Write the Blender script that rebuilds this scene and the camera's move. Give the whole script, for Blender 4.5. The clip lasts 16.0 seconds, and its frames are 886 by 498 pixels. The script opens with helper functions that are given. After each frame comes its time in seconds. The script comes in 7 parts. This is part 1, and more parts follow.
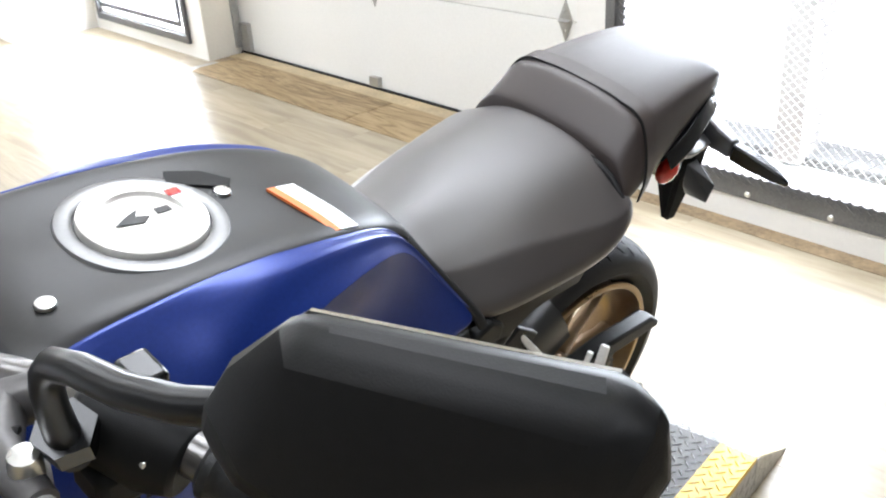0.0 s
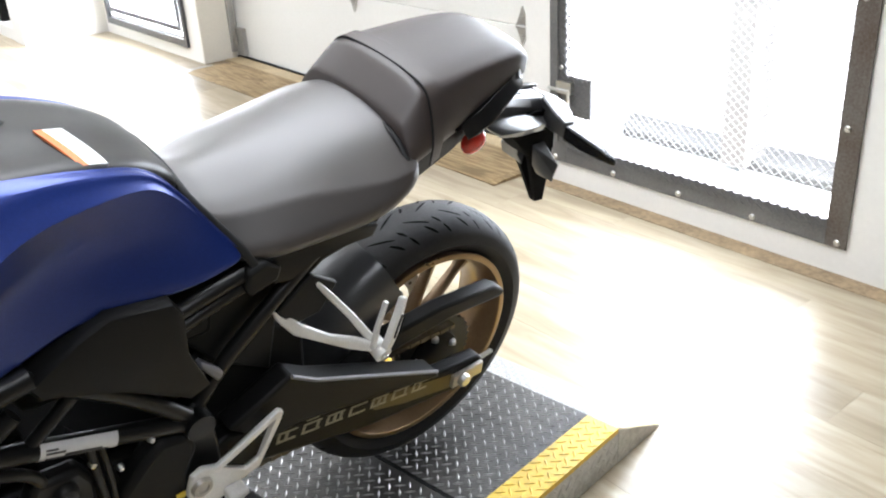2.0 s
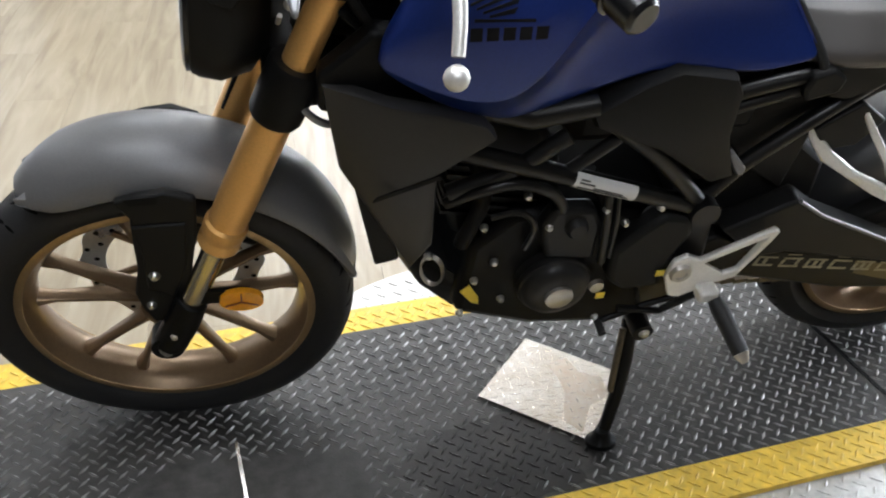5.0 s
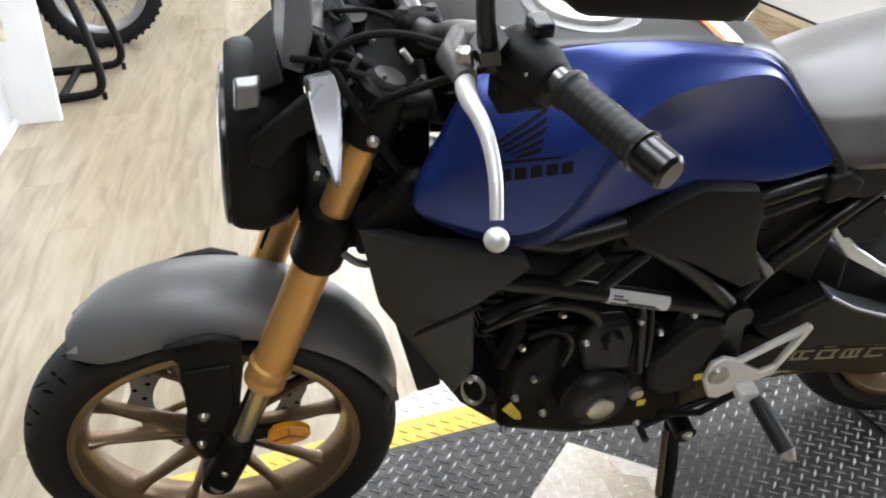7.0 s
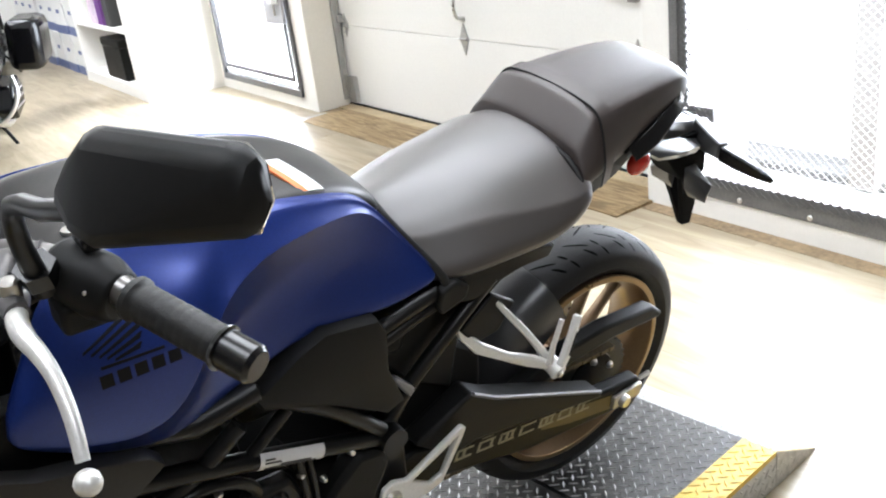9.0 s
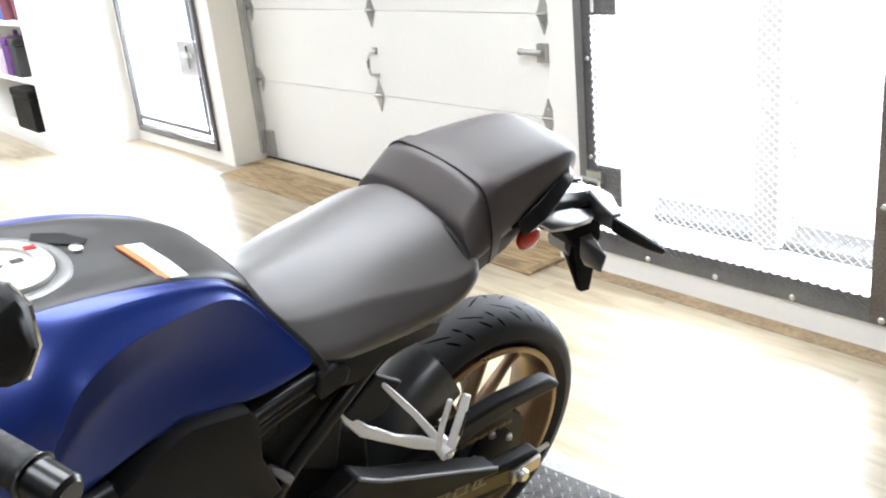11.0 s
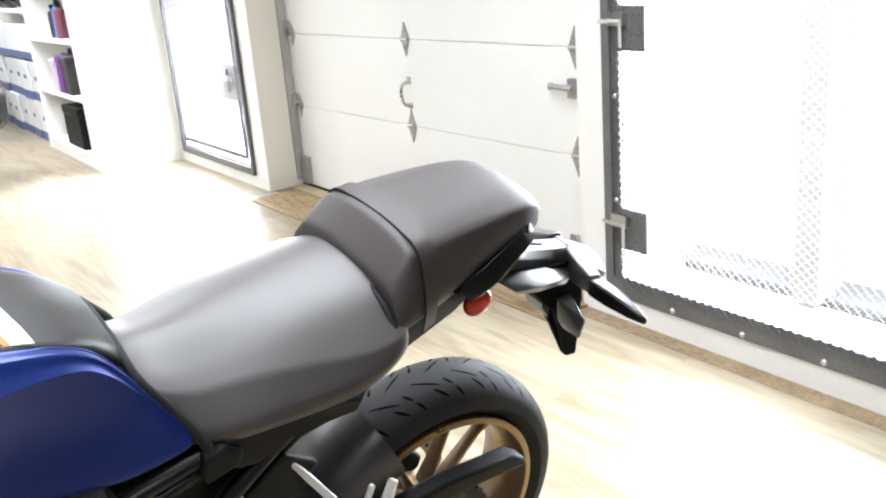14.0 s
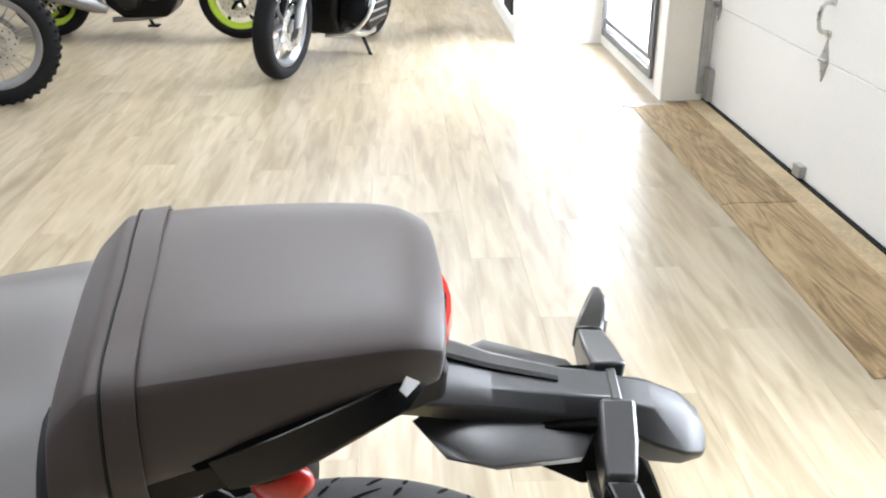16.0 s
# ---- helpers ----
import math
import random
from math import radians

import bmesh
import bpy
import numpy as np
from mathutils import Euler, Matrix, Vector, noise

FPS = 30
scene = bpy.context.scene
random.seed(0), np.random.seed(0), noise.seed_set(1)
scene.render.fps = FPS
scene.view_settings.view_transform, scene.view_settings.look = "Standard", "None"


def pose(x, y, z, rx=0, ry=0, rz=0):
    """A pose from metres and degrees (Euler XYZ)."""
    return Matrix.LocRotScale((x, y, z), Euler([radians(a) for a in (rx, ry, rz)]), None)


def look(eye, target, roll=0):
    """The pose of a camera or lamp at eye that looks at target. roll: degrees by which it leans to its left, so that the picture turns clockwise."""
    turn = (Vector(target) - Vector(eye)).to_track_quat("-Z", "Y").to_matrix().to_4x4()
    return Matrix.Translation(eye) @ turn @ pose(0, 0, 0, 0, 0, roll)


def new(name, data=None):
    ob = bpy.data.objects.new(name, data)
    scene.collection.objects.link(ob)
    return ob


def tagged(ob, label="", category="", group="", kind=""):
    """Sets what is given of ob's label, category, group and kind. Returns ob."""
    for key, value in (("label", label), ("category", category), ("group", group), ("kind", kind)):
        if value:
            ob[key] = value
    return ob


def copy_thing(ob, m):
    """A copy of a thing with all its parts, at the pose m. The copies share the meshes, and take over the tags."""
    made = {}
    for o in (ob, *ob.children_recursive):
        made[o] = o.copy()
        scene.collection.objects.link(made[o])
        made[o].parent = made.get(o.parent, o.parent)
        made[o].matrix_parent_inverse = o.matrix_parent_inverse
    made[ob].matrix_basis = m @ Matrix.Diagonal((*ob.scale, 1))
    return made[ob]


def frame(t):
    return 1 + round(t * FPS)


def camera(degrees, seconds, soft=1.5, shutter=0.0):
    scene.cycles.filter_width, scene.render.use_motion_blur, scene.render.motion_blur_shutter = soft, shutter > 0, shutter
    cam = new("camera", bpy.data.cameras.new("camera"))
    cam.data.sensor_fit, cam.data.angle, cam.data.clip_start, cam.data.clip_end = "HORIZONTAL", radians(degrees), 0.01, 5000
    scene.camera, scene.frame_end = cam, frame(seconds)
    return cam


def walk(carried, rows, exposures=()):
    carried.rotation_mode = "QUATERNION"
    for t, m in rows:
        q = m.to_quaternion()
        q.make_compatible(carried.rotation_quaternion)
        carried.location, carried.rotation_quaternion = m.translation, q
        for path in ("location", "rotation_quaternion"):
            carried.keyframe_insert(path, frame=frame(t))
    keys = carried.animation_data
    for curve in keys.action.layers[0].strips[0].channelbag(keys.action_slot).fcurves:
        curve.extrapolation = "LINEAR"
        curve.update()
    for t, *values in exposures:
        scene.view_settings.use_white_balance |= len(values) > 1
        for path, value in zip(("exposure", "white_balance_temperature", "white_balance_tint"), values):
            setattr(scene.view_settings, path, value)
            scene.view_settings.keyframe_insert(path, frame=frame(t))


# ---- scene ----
from mathutils.bvhtree import BVHTree

cam = camera(51.4, 16.0, soft=2.1)
PATH = [
    (0, (-1.103, -0.939, 1.292), (0.072, 0.415, 0.404), -3.60),
    (0.5, (-0.906, -1.027, 1.269), (0.170, 0.428, 0.418), -3.40),
    (1, (-0.837, -1.077, 1.267), (0.333, 0.340, 0.477), -4.80),
    (1.5, (-0.923, -1.182, 1.269), (0.269, 0.209, 0.467), -5.20),
    (2, (-0.954, -1.286, 1.257), (0.170, 0.131, 0.404), -3.30),
    (2.5, (-0.907, -1.301, 1.191), (0.120, 0.150, 0.275), -1.10),
    (3, (-0.910, -1.294, 1.149), (0.125, 0.098, 0.152), 0.60),
    (3.5, (-0.955, -1.275, 1.140), (-0.046, 0.173, 0.103), -0.20),
    (4, (-1.038, -1.272, 1.131), (-0.361, 0.276, 0.061), 2.10),
    (4.5, (-1.114, -1.280, 1.133), (-0.644, 0.359, 0.088), 3.80),
    (4.7, (-1.139, -1.282, 1.138), (-0.747, 0.367, 0.076), 3.90),
    (6.8, (-1.200, -1.278, 1.199), (-0.960, 0.475, 0.266), -1.00),
    (7, (-1.181, -1.276, 1.215), (-0.874, 0.477, 0.303), -2.50),
    (7.5, (-1.129, -1.262, 1.233), (-0.609, 0.469, 0.376), -5.20),
    (8, (-1.087, -1.258, 1.240), (-0.389, 0.416, 0.396), -6.40),
    (8.5, (-1.072, -1.257, 1.248), (-0.198, 0.361, 0.462), -6.80),
    (9, (-1.095, -1.257, 1.258), (-0.100, 0.306, 0.507), -7.20),
    (9.5, (-1.090, -1.268, 1.281), (0.024, 0.227, 0.556), -6.50),
    (10, (-1.029, -1.260, 1.284), (0.099, 0.245, 0.603), -6.00),
    (12.5, (-1.002, -1.257, 1.276), (0.171, 0.218, 0.605), -5.40),
    (13, (-0.993, -1.251, 1.273), (0.178, 0.222, 0.596), -5.40),
    (13.5, (-0.913, -1.238, 1.256), (0.250, 0.241, 0.579), -6.40),
    (14, (-0.757, -1.233, 1.262), (0.296, 0.355, 0.655), -4.60),
    (14.5, (-0.577, -1.126, 1.253), (0.449, 0.485, 0.661), -4.30),
    (15, (-0.372, -0.959, 1.274), (0.600, 0.655, 0.602), -2.90),
    (15.2, (-0.276, -0.912, 1.249), (0.585, 0.759, 0.566), -3.40),
    (15.4, (-0.159, -0.904, 1.248), (0.473, 0.845, 0.512), -3.50),
    (15.5, (-0.111, -0.893, 1.244), (0.416, 0.882, 0.489), -1.30),
    (15.7, (-0.029, -0.878, 1.249), (0.290, 0.932, 0.460), -0.50),
    (16, (0.070, -0.812, 1.246), (0.161, 1.012, 0.431), 0.00),
]
walk(cam, [(t, look(eye, target, roll)) for t, eye, target, roll in PATH], tuple((t, stops, 5900, 10) for t, stops in ((0, 0.58), (2, 0.55), (3, 0.42), (4, 0.36), (4.7, 0.36), (6.8, 0.55), (8, 0.52), (9.5, 0.6), (15, 0.6), (16, 0.46))))

# ---- light ----
world = bpy.data.worlds.new("world")
scene.world = world
world.use_nodes = True
wn = world.node_tree
sky = wn.nodes.new("ShaderNodeTexSky")
sky.sky_type, sky.sun_disc = "NISHITA", False
sky.sun_elevation, sky.sun_rotation = radians(51), radians(173)
wn.nodes["Background"].inputs[1].default_value = 0.15
wn.links.new(sky.outputs[0], wn.nodes["Background"].inputs[0])


sun_data = bpy.data.lights.new("sun", "SUN")
sun_data.energy, sun_data.angle, sun_data.color = 4.0, radians(0.5), (1.0, 0.96, 0.9)
sun = new("sun", sun_data)
sun.matrix_world = look((0.5, -4.0, 5.0), (0, 0, 0))


def area_lamp(name, eye, target, sx, sy, watts, color=(1, 1, 1), spread=180):
    d = bpy.data.lights.new(name, "AREA")
    d.shape, d.size, d.size_y, d.energy, d.color, d.spread = "RECTANGLE", sx, sy, watts, color, radians(spread)
    ob = new(name, d)
    ob.matrix_world = look(eye, target)
    return ob


area_lamp("gate_daylight", (1.95, 0.6, 1.2), (0, 0.6, 0.6), 1.4, 2.2, 135, (0.97, 0.985, 1.0))
area_lamp("door_daylight", (1.75, 5.0, 1.1), (0, 5.0, 0.7), 1.2, 2.0, 172, (0.97, 0.985, 1.0))
# Unseen panel added overhead to give the seat tops their sheen.
area_lamp("unseen_ceiling_lamp", (0.2, 0.5, 2.83), (0.2, 0.501, 0), 1.3, 1.7, 46, (1.0, 0.985, 0.97))
# More lamps out of view, placed for the brightness of walls and floor.
for lx, ly, watts in ((-1.0, -2.6, 26), (-1.6, -0.6, 20), (-1.6, 2.6, 24), (-1.0, 6.0, 52), (-4.2, 2.4, 16), (-4.2, 6.0, 16), (-0.6, 9.0, 60), (0.2, 6.4, 75)):
    area_lamp("unseen_ceiling_lamp", (lx, ly, 2.83), (lx, ly + 0.001, 0), 0.9, 1.2, watts, (1.0, 0.985, 0.97))


# ---- materials ----
def mat(name, base, rough=0.5, metal=0.0, var=0.25, scale=6.0, fine=120.0, bump=0.0, bump_scale=400.0, spec=0.5, coat=0.0, rvar=0.1, dirt=None):
    """A surface with slow stains and fine grain in colour and gloss, and a fine relief."""
    m = bpy.data.materials.new(name)
    m.use_nodes = True
    n, l = m.node_tree.nodes, m.node_tree.links
    b = n["Principled BSDF"]
    b.inputs["Metallic"].default_value = metal
    b.inputs["Specular IOR Level"].default_value = spec
    b.inputs["Coat Weight"].default_value = coat
    b.inputs["Coat Roughness"].default_value = max(0.03, rough * 0.7)
    tc = n.new("ShaderNodeTexCoord")
    big, small = n.new("ShaderNodeTexNoise"), n.new("ShaderNodeTexNoise")
    big.inputs["Scale"].default_value, big.inputs["Detail"].default_value = scale, 5
    small.inputs["Scale"].default_value, small.inputs["Detail"].default_value = fine, 3
    for t in (big, small):
        l.new(tc.outputs["Object"], t.inputs["Vector"])
    add = n.new("ShaderNodeMath")
    add.operation = "ADD"
    l.new(big.outputs["Fac"], add.inputs[0])
    l.new(small.outputs["Fac"], add.inputs[1])
    ramp = n.new("ShaderNodeMapRange")
    ramp.inputs["From Min"].default_value, ramp.inputs["From Max"].default_value = 0.6, 1.4
    ramp.inputs["To Min"].default_value, ramp.inputs["To Max"].default_value = 0.0, 1.0
    l.new(add.outputs[0], ramp.inputs["Value"])
    mix = n.new("ShaderNodeMix")
    mix.data_type = "RGBA"
    lo = tuple(c * (1 - var) for c in base) if dirt is None else dirt
    hi = tuple(min(1, c * (1 + var)) for c in base)
    mix.inputs["A"].default_value, mix.inputs["B"].default_value = (*lo, 1), (*hi, 1)
    l.new(ramp.outputs[0], mix.inputs["Factor"])
    l.new(mix.outputs["Result"], b.inputs["Base Color"])
    rr = n.new("ShaderNodeMapRange")
    rr.inputs["To Min"].default_value, rr.inputs["To Max"].default_value = max(0.02, rough - rvar), min(1, rough + rvar)
    l.new(big.outputs["Fac"], rr.inputs["Value"])
    l.new(rr.outputs[0], b.inputs["Roughness"])
    if bump:
        bt, bn = n.new("ShaderNodeTexNoise"), n.new("ShaderNodeBump")
        bt.inputs["Scale"].default_value = bump_scale
        bn.inputs["Strength"].default_value, bn.inputs["Distance"].default_value = bump, 0.001
        l.new(tc.outputs["Object"], bt.inputs["Vector"])
        l.new(bt.outputs["Fac"], bn.inputs["Height"])
        l.new(bn.outputs["Normal"], b.inputs["Normal"])
    return m


def glow(name, color, strength):
    m = bpy.data.materials.new(name)
    m.use_nodes = True
    n, l = m.node_tree.nodes, m.node_tree.links
    e = n.new("ShaderNodeEmission")
    e.inputs[0].default_value, e.inputs[1].default_value = (*color, 1), strength
    l.new(e.outputs[0], n["Material Output"].inputs[0])
    return m


BLUE = mat("satin_blue_paint", (0.013, 0.035, 0.215), 0.32, 0.45, 0.12, 4, 300, 0.05, 900, coat=0.35, rvar=0.05)
PLASTIC = mat("matte_black_plastic", (0.008, 0.008, 0.0078), 0.5, 0, 0.2, 8, 200, 0.12, 1200, spec=0.2, rvar=0.06)
COVER = mat("grey_black_tank_cover", (0.019, 0.0185, 0.018), 0.40, 0, 0.15, 8, 200, 0.1, 1200, spec=0.45, rvar=0.05)
GLOSS = mat("gloss_black_plastic", (0.005, 0.005, 0.0055), 0.25, 0, 0.2, 8, 200, spec=0.6, rvar=0.05)
FENDER = mat("satin_grey_fender", (0.150, 0.149, 0.150), 0.42, 0.2, 0.1, 5, 300, 0.06, 900, rvar=0.05)
SEAT = mat("black_seat_vinyl", (0.038, 0.027, 0.024), 0.6, 0, 0.1, 5, 500, 0.3, 1500, spec=0.4, coat=0.5, rvar=0.05)
RIDER = mat("smooth_black_seat_vinyl", (0.034, 0.027, 0.024), 0.55, 0, 0.08, 5, 500, 0.2, 1500, spec=0.5, coat=1.0, rvar=0.04)
for vinyl in (SEAT, RIDER):
    vinyl.node_tree.nodes["Principled BSDF"].inputs["Coat IOR"].default_value = 1.7
    vinyl.node_tree.nodes["Principled BSDF"].inputs["Coat Roughness"].default_value = 0.47
    vinyl.node_tree.nodes["Principled BSDF"].inputs["Sheen Weight"].default_value = 0.04
    vinyl.node_tree.nodes["Principled BSDF"].inputs["Sheen Roughness"].default_value = 0.4
SEAM_AND_SHADE = mat("seat_seam_and_shade", (0.006, 0.006, 0.006), 0.7)
RUBBER = mat("tyre_rubber", (0.018, 0.018, 0.0185), 0.6, 0, 0.25, 9, 200, 0.3, 700, spec=0.35)
GROOVE = mat("flat_near_black", (0.002, 0.002, 0.002), 0.95, spec=0.1)
GRIP = mat("grip_rubber", (0.016, 0.016, 0.016), 0.5, 0, 0.2, 10, 300, 0.4, 500, spec=0.4)
GOLD = mat("gold_anodised_fork", (0.78, 0.45, 0.15), 0.36, 0.7, 0.1, 6, 300, rvar=0.05)
BRONZE = mat("bronze_rim_paint", (0.21, 0.142, 0.08), 0.34, 0.55, 0.15, 6, 200, rvar=0.06)
LIP = mat("bright_bronze_lip", (0.35, 0.245, 0.125), 0.3, 0.7, 0.15, 6, 200, rvar=0.06)
STEEL = mat("bright_steel", (0.62, 0.62, 0.6), 0.3, 1.0, 0.15, 10, 200)
CAST = mat("silver_cast_alloy", (0.82, 0.81, 0.78), 0.4, 0.25, 0.12, 8, 300, 0.1, 500)
LEVER = mat("silver_lever", (0.76, 0.75, 0.72), 0.36, 0.45, 0.1, 8, 300)
FRAME = mat("black_frame_paint", (0.005, 0.005, 0.005), 0.36, 0, 0.2, 8, 200, spec=0.4)
ENGINE = mat("black_engine_paint", (0.004, 0.004, 0.004), 0.45, 0, 0.3, 10, 200, 0.2, 400, spec=0.16)
ENGCOV = mat("dark_grey_engine_cover", (0.014, 0.0136, 0.0132), 0.42, 0.2, 0.2, 10, 200, 0.2, 400, spec=0.35)
TAIL = mat("faceted_grey_black_plastic", (0.03, 0.03, 0.031), 0.36, 0, 0.15, 8, 200, 0.1, 1200, spec=0.7, coat=0.6, rvar=0.05)
CAPMAT = mat("satin_nickel_cap", (0.5, 0.48, 0.44), 0.35, 0.8, 0.1, 10, 200)
LABEL = mat("silver_sticker_and_highlight", (0.72, 0.72, 0.72), 0.5, 0.1, 0.05)
PRINT = mat("dark_print", (0.05, 0.05, 0.05), 0.6)
BADGE = mat("black_badge_print", (0.006, 0.006, 0.009), 0.5, spec=0.2)
WHITE_PRINT = mat("white_sticker", (0.8, 0.8, 0.78), 0.5, 0, 0.05)
ORANGE_PRINT = mat("orange_sticker", (0.75, 0.2, 0.05), 0.5, 0, 0.05)
YELLOW_PAINT = mat("yellow_mark", (0.8, 0.6, 0.05), 0.5, 0, 0.1)
RED_LENS = mat("red_reflector", (0.55, 0.02, 0.012), 0.15, 0, 0.2, 40, 300, coat=0.5)
AMBER = mat("amber_reflector", (0.9, 0.36, 0.015), 0.15, 0, 0.2, 40, 300, coat=0.5)
LENS = mat("clear_lamp_lens", (0.45, 0.46, 0.47), 0.08, 0, 0.1, coat=1.0)
CHAIN = mat("oily_chain", (0.12, 0.1, 0.07), 0.4, 0.8, 0.4, 60, 300)
WHITE = mat("white_wall_paint", (0.8, 0.79, 0.76), 0.6, 0, 0.03, 1.5, 60, 0.1, 60)
DOORWHITE = mat("white_door_enamel", (0.82, 0.82, 0.795), 0.42, 0, 0.04, 1.2, 80, 0.15, 200)
CREAM = mat("cream_jamb_paint", (0.72, 0.69, 0.62), 0.55, 0, 0.06, 2, 80, 0.1, 80)
GALV = mat("galvanised_steel", (0.45, 0.45, 0.44), 0.42, 0.85, 0.2, 14, 150)
GATE = mat("dark_grey_gate_steel", (0.15, 0.15, 0.15), 0.55, 0.3, 0.3, 7, 120, 0.15, 200)
RUST = mat("rusted_gate_steel", (0.115, 0.108, 0.10), 0.65, 0.2, 0.4, 7, 120, 0.3, 200, dirt=(0.075, 0.052, 0.036))
# Strands paler than the gate steel: the daylight's bloom is in the colour.
MESH = mat("bloom_pale_expanded_metal", (0.42, 0.42, 0.41), 0.5, 0.2, 0.1, 14, 150)
BLACK = mat("black_seal", (0.005, 0.005, 0.005), 0.7, spec=0.2)
DARKPLATE = mat("worn_grey_tread_plate", (0.062, 0.059, 0.055), 0.5, 0.35, 0.5, 3.0, 40, 0.3, 250, dirt=(0.024, 0.023, 0.021))
STAIN = mat("oily_tread_plate", (0.022, 0.019, 0.016), 0.42, 0.2, 0.5, 14, 60, 0.3, 250, dirt=(0.008, 0.007, 0.006))
DARKBAR = mat("polished_tread_bar", (0.27, 0.265, 0.255), 0.42, 0.4, 0.6, 3.0, 40, dirt=(0.08, 0.078, 0.075))
YELLOW = mat("worn_yellow_tread_paint", (0.80, 0.54, 0.05), 0.46, 0, 0.2, 5, 60, 0.3, 250, dirt=(0.50, 0.34, 0.06))
RAMPPLATE = mat("scuffed_grey_ramp_plate", (0.2, 0.2, 0.2), 0.5, 0.55, 0.3, 5, 60, 0.3, 250, spec=0.35)
SILVERPLATE = mat("bare_aluminium_tread", (0.56, 0.55, 0.52), 0.38, 0.5, 0.3, 5, 60, 0.3, 250)
# The brown second tone stands for brown reflections in the polished metal.
SHINY = mat("polished_plate", (0.88, 0.87, 0.85), 0.22, 0.85, 0.1, 9, 60, 0.3, 30, dirt=(0.62, 0.55, 0.46), rvar=0.1)
PLY = mat("stained_plywood", (0.22, 0.155, 0.085), 0.6, 0, 0.45, 5, 50, 0.3, 100)
CARD = mat("white_carton", (0.72, 0.72, 0.7), 0.65, 0, 0.06)
BLUECARD = mat("blue_carton_band", (0.12, 0.15, 0.28), 0.65, 0, 0.15)


def wood_floor(name, island, tones=((0.258, 0.208, 0.135), (0.335, 0.28, 0.19), (0.40, 0.345, 0.25)), rough=0.34, swirl=0.9, fine=21, gloss=0.5):
    m = mat(name, (0.5, 0.43, 0.31), rough, 0, 0.2, 3, 60, 0.12, 120, spec=gloss, rvar=0.07)
    n, l = m.node_tree.nodes, m.node_tree.links
    b = n["Principled BSDF"]
    tc = n.new("ShaderNodeTexCoord")
    pick = n.new("ShaderNodeNewGeometry").outputs["Random Per Island"] if island else n.new("ShaderNodeObjectInfo").outputs["Random"]
    off = n.new("ShaderNodeVectorMath")
    off.operation = "ADD"
    sc = n.new("ShaderNodeCombineXYZ")
    mul = n.new("ShaderNodeMath")
    mul.operation, mul.inputs[1].default_value = "MULTIPLY", 37.0
    l.new(pick, mul.inputs[0])
    l.new(mul.outputs[0], sc.inputs[1])
    l.new(tc.outputs["Object"], off.inputs[0])
    l.new(sc.outputs[0], off.inputs[1])
    mp = n.new("ShaderNodeMapping")
    mp.inputs["Scale"].default_value = (1.0, 0.11, 1.0)
    l.new(off.outputs[0], mp.inputs[0])
    g, s = n.new("ShaderNodeTexNoise"), n.new("ShaderNodeTexNoise")
    g.inputs["Scale"].default_value, g.inputs["Detail"].default_value, g.inputs["Distortion"].default_value = fine, 7, swirl
    s.inputs["Scale"].default_value, s.inputs["Detail"].default_value = 6.5, 4
    l.new(mp.outputs[0], g.inputs["Vector"])
    l.new(mp.outputs[0], s.inputs["Vector"])
    r1 = n.new("ShaderNodeValToRGB")
    r1.color_ramp.elements[0].position, r1.color_ramp.elements[1].position = 0.3, 0.72
    r1.color_ramp.elements[0].color, r1.color_ramp.elements[1].color = (*tones[0], 1), (*tones[2], 1)
    e = r1.color_ramp.elements.new(0.5)
    e.color = (*tones[1], 1)
    ad = n.new("ShaderNodeMath")
    ad.operation = "ADD"
    m2 = n.new("ShaderNodeMath")
    m2.operation, m2.inputs[1].default_value = "MULTIPLY_ADD", 0.8
    m2.inputs[2].default_value = -0.4
    l.new(s.outputs["Fac"], m2.inputs[0])
    l.new(g.outputs["Fac"], ad.inputs[0])
    l.new(m2.outputs[0], ad.inputs[1])
    l.new(ad.outputs[0], r1.inputs[0])
    tone = n.new("ShaderNodeMix")
    tone.data_type, tone.blend_type = "RGBA", "MULTIPLY"
    tone.inputs["Factor"].default_value = 1.0
    tr = n.new("ShaderNodeMapRange")
    tr.inputs["To Min"].default_value, tr.inputs["To Max"].default_value = 0.92, 1.06
    l.new(pick, tr.inputs["Value"])
    l.new(r1.outputs[0], tone.inputs["A"])
    l.new(tr.outputs[0], tone.inputs["B"])
    l.new(tone.outputs["Result"], b.inputs["Base Color"])
    return m


PLANK = wood_floor("pale_vinyl_plank", False)
PLYGRAIN = wood_floor("stained_plywood_grain", False, ((0.145, 0.097, 0.046), (0.265, 0.188, 0.096), (0.37, 0.275, 0.155)), 0.6, 4.0, 16, 0.3)
PLANK_FAR = wood_floor("pale_vinyl_plank_field", True)


# ---- mesh helpers ----
def link_mesh(name, bm, material, smooth=True):
    me = bpy.data.meshes.new(name)
    bm.normal_update()
    bm.to_mesh(me)
    bm.free()
    for m in material if isinstance(material, (list, tuple)) else [material]:
        me.materials.append(m)
    if smooth:
        me.shade_smooth()
        me.set_sharp_from_angle(angle=radians(38))
    return new(name, me)


def part(name, bm, material, parent, label="", bevel=0.0, subdiv=0, kind=""):
    ob = link_mesh(name, bm, material)
    ob.parent = parent
    if label:
        ob["label"] = label
    if kind:
        ob["kind"] = kind
    if bevel:
        md = ob.modifiers.new("bevel", "BEVEL")
        md.width, md.segments, md.limit_method, md.angle_limit = bevel, 2, "ANGLE", radians(40)
    if subdiv:
        md = ob.modifiers.new("subdiv", "SUBSURF")
        md.levels = md.render_levels = subdiv
    return ob


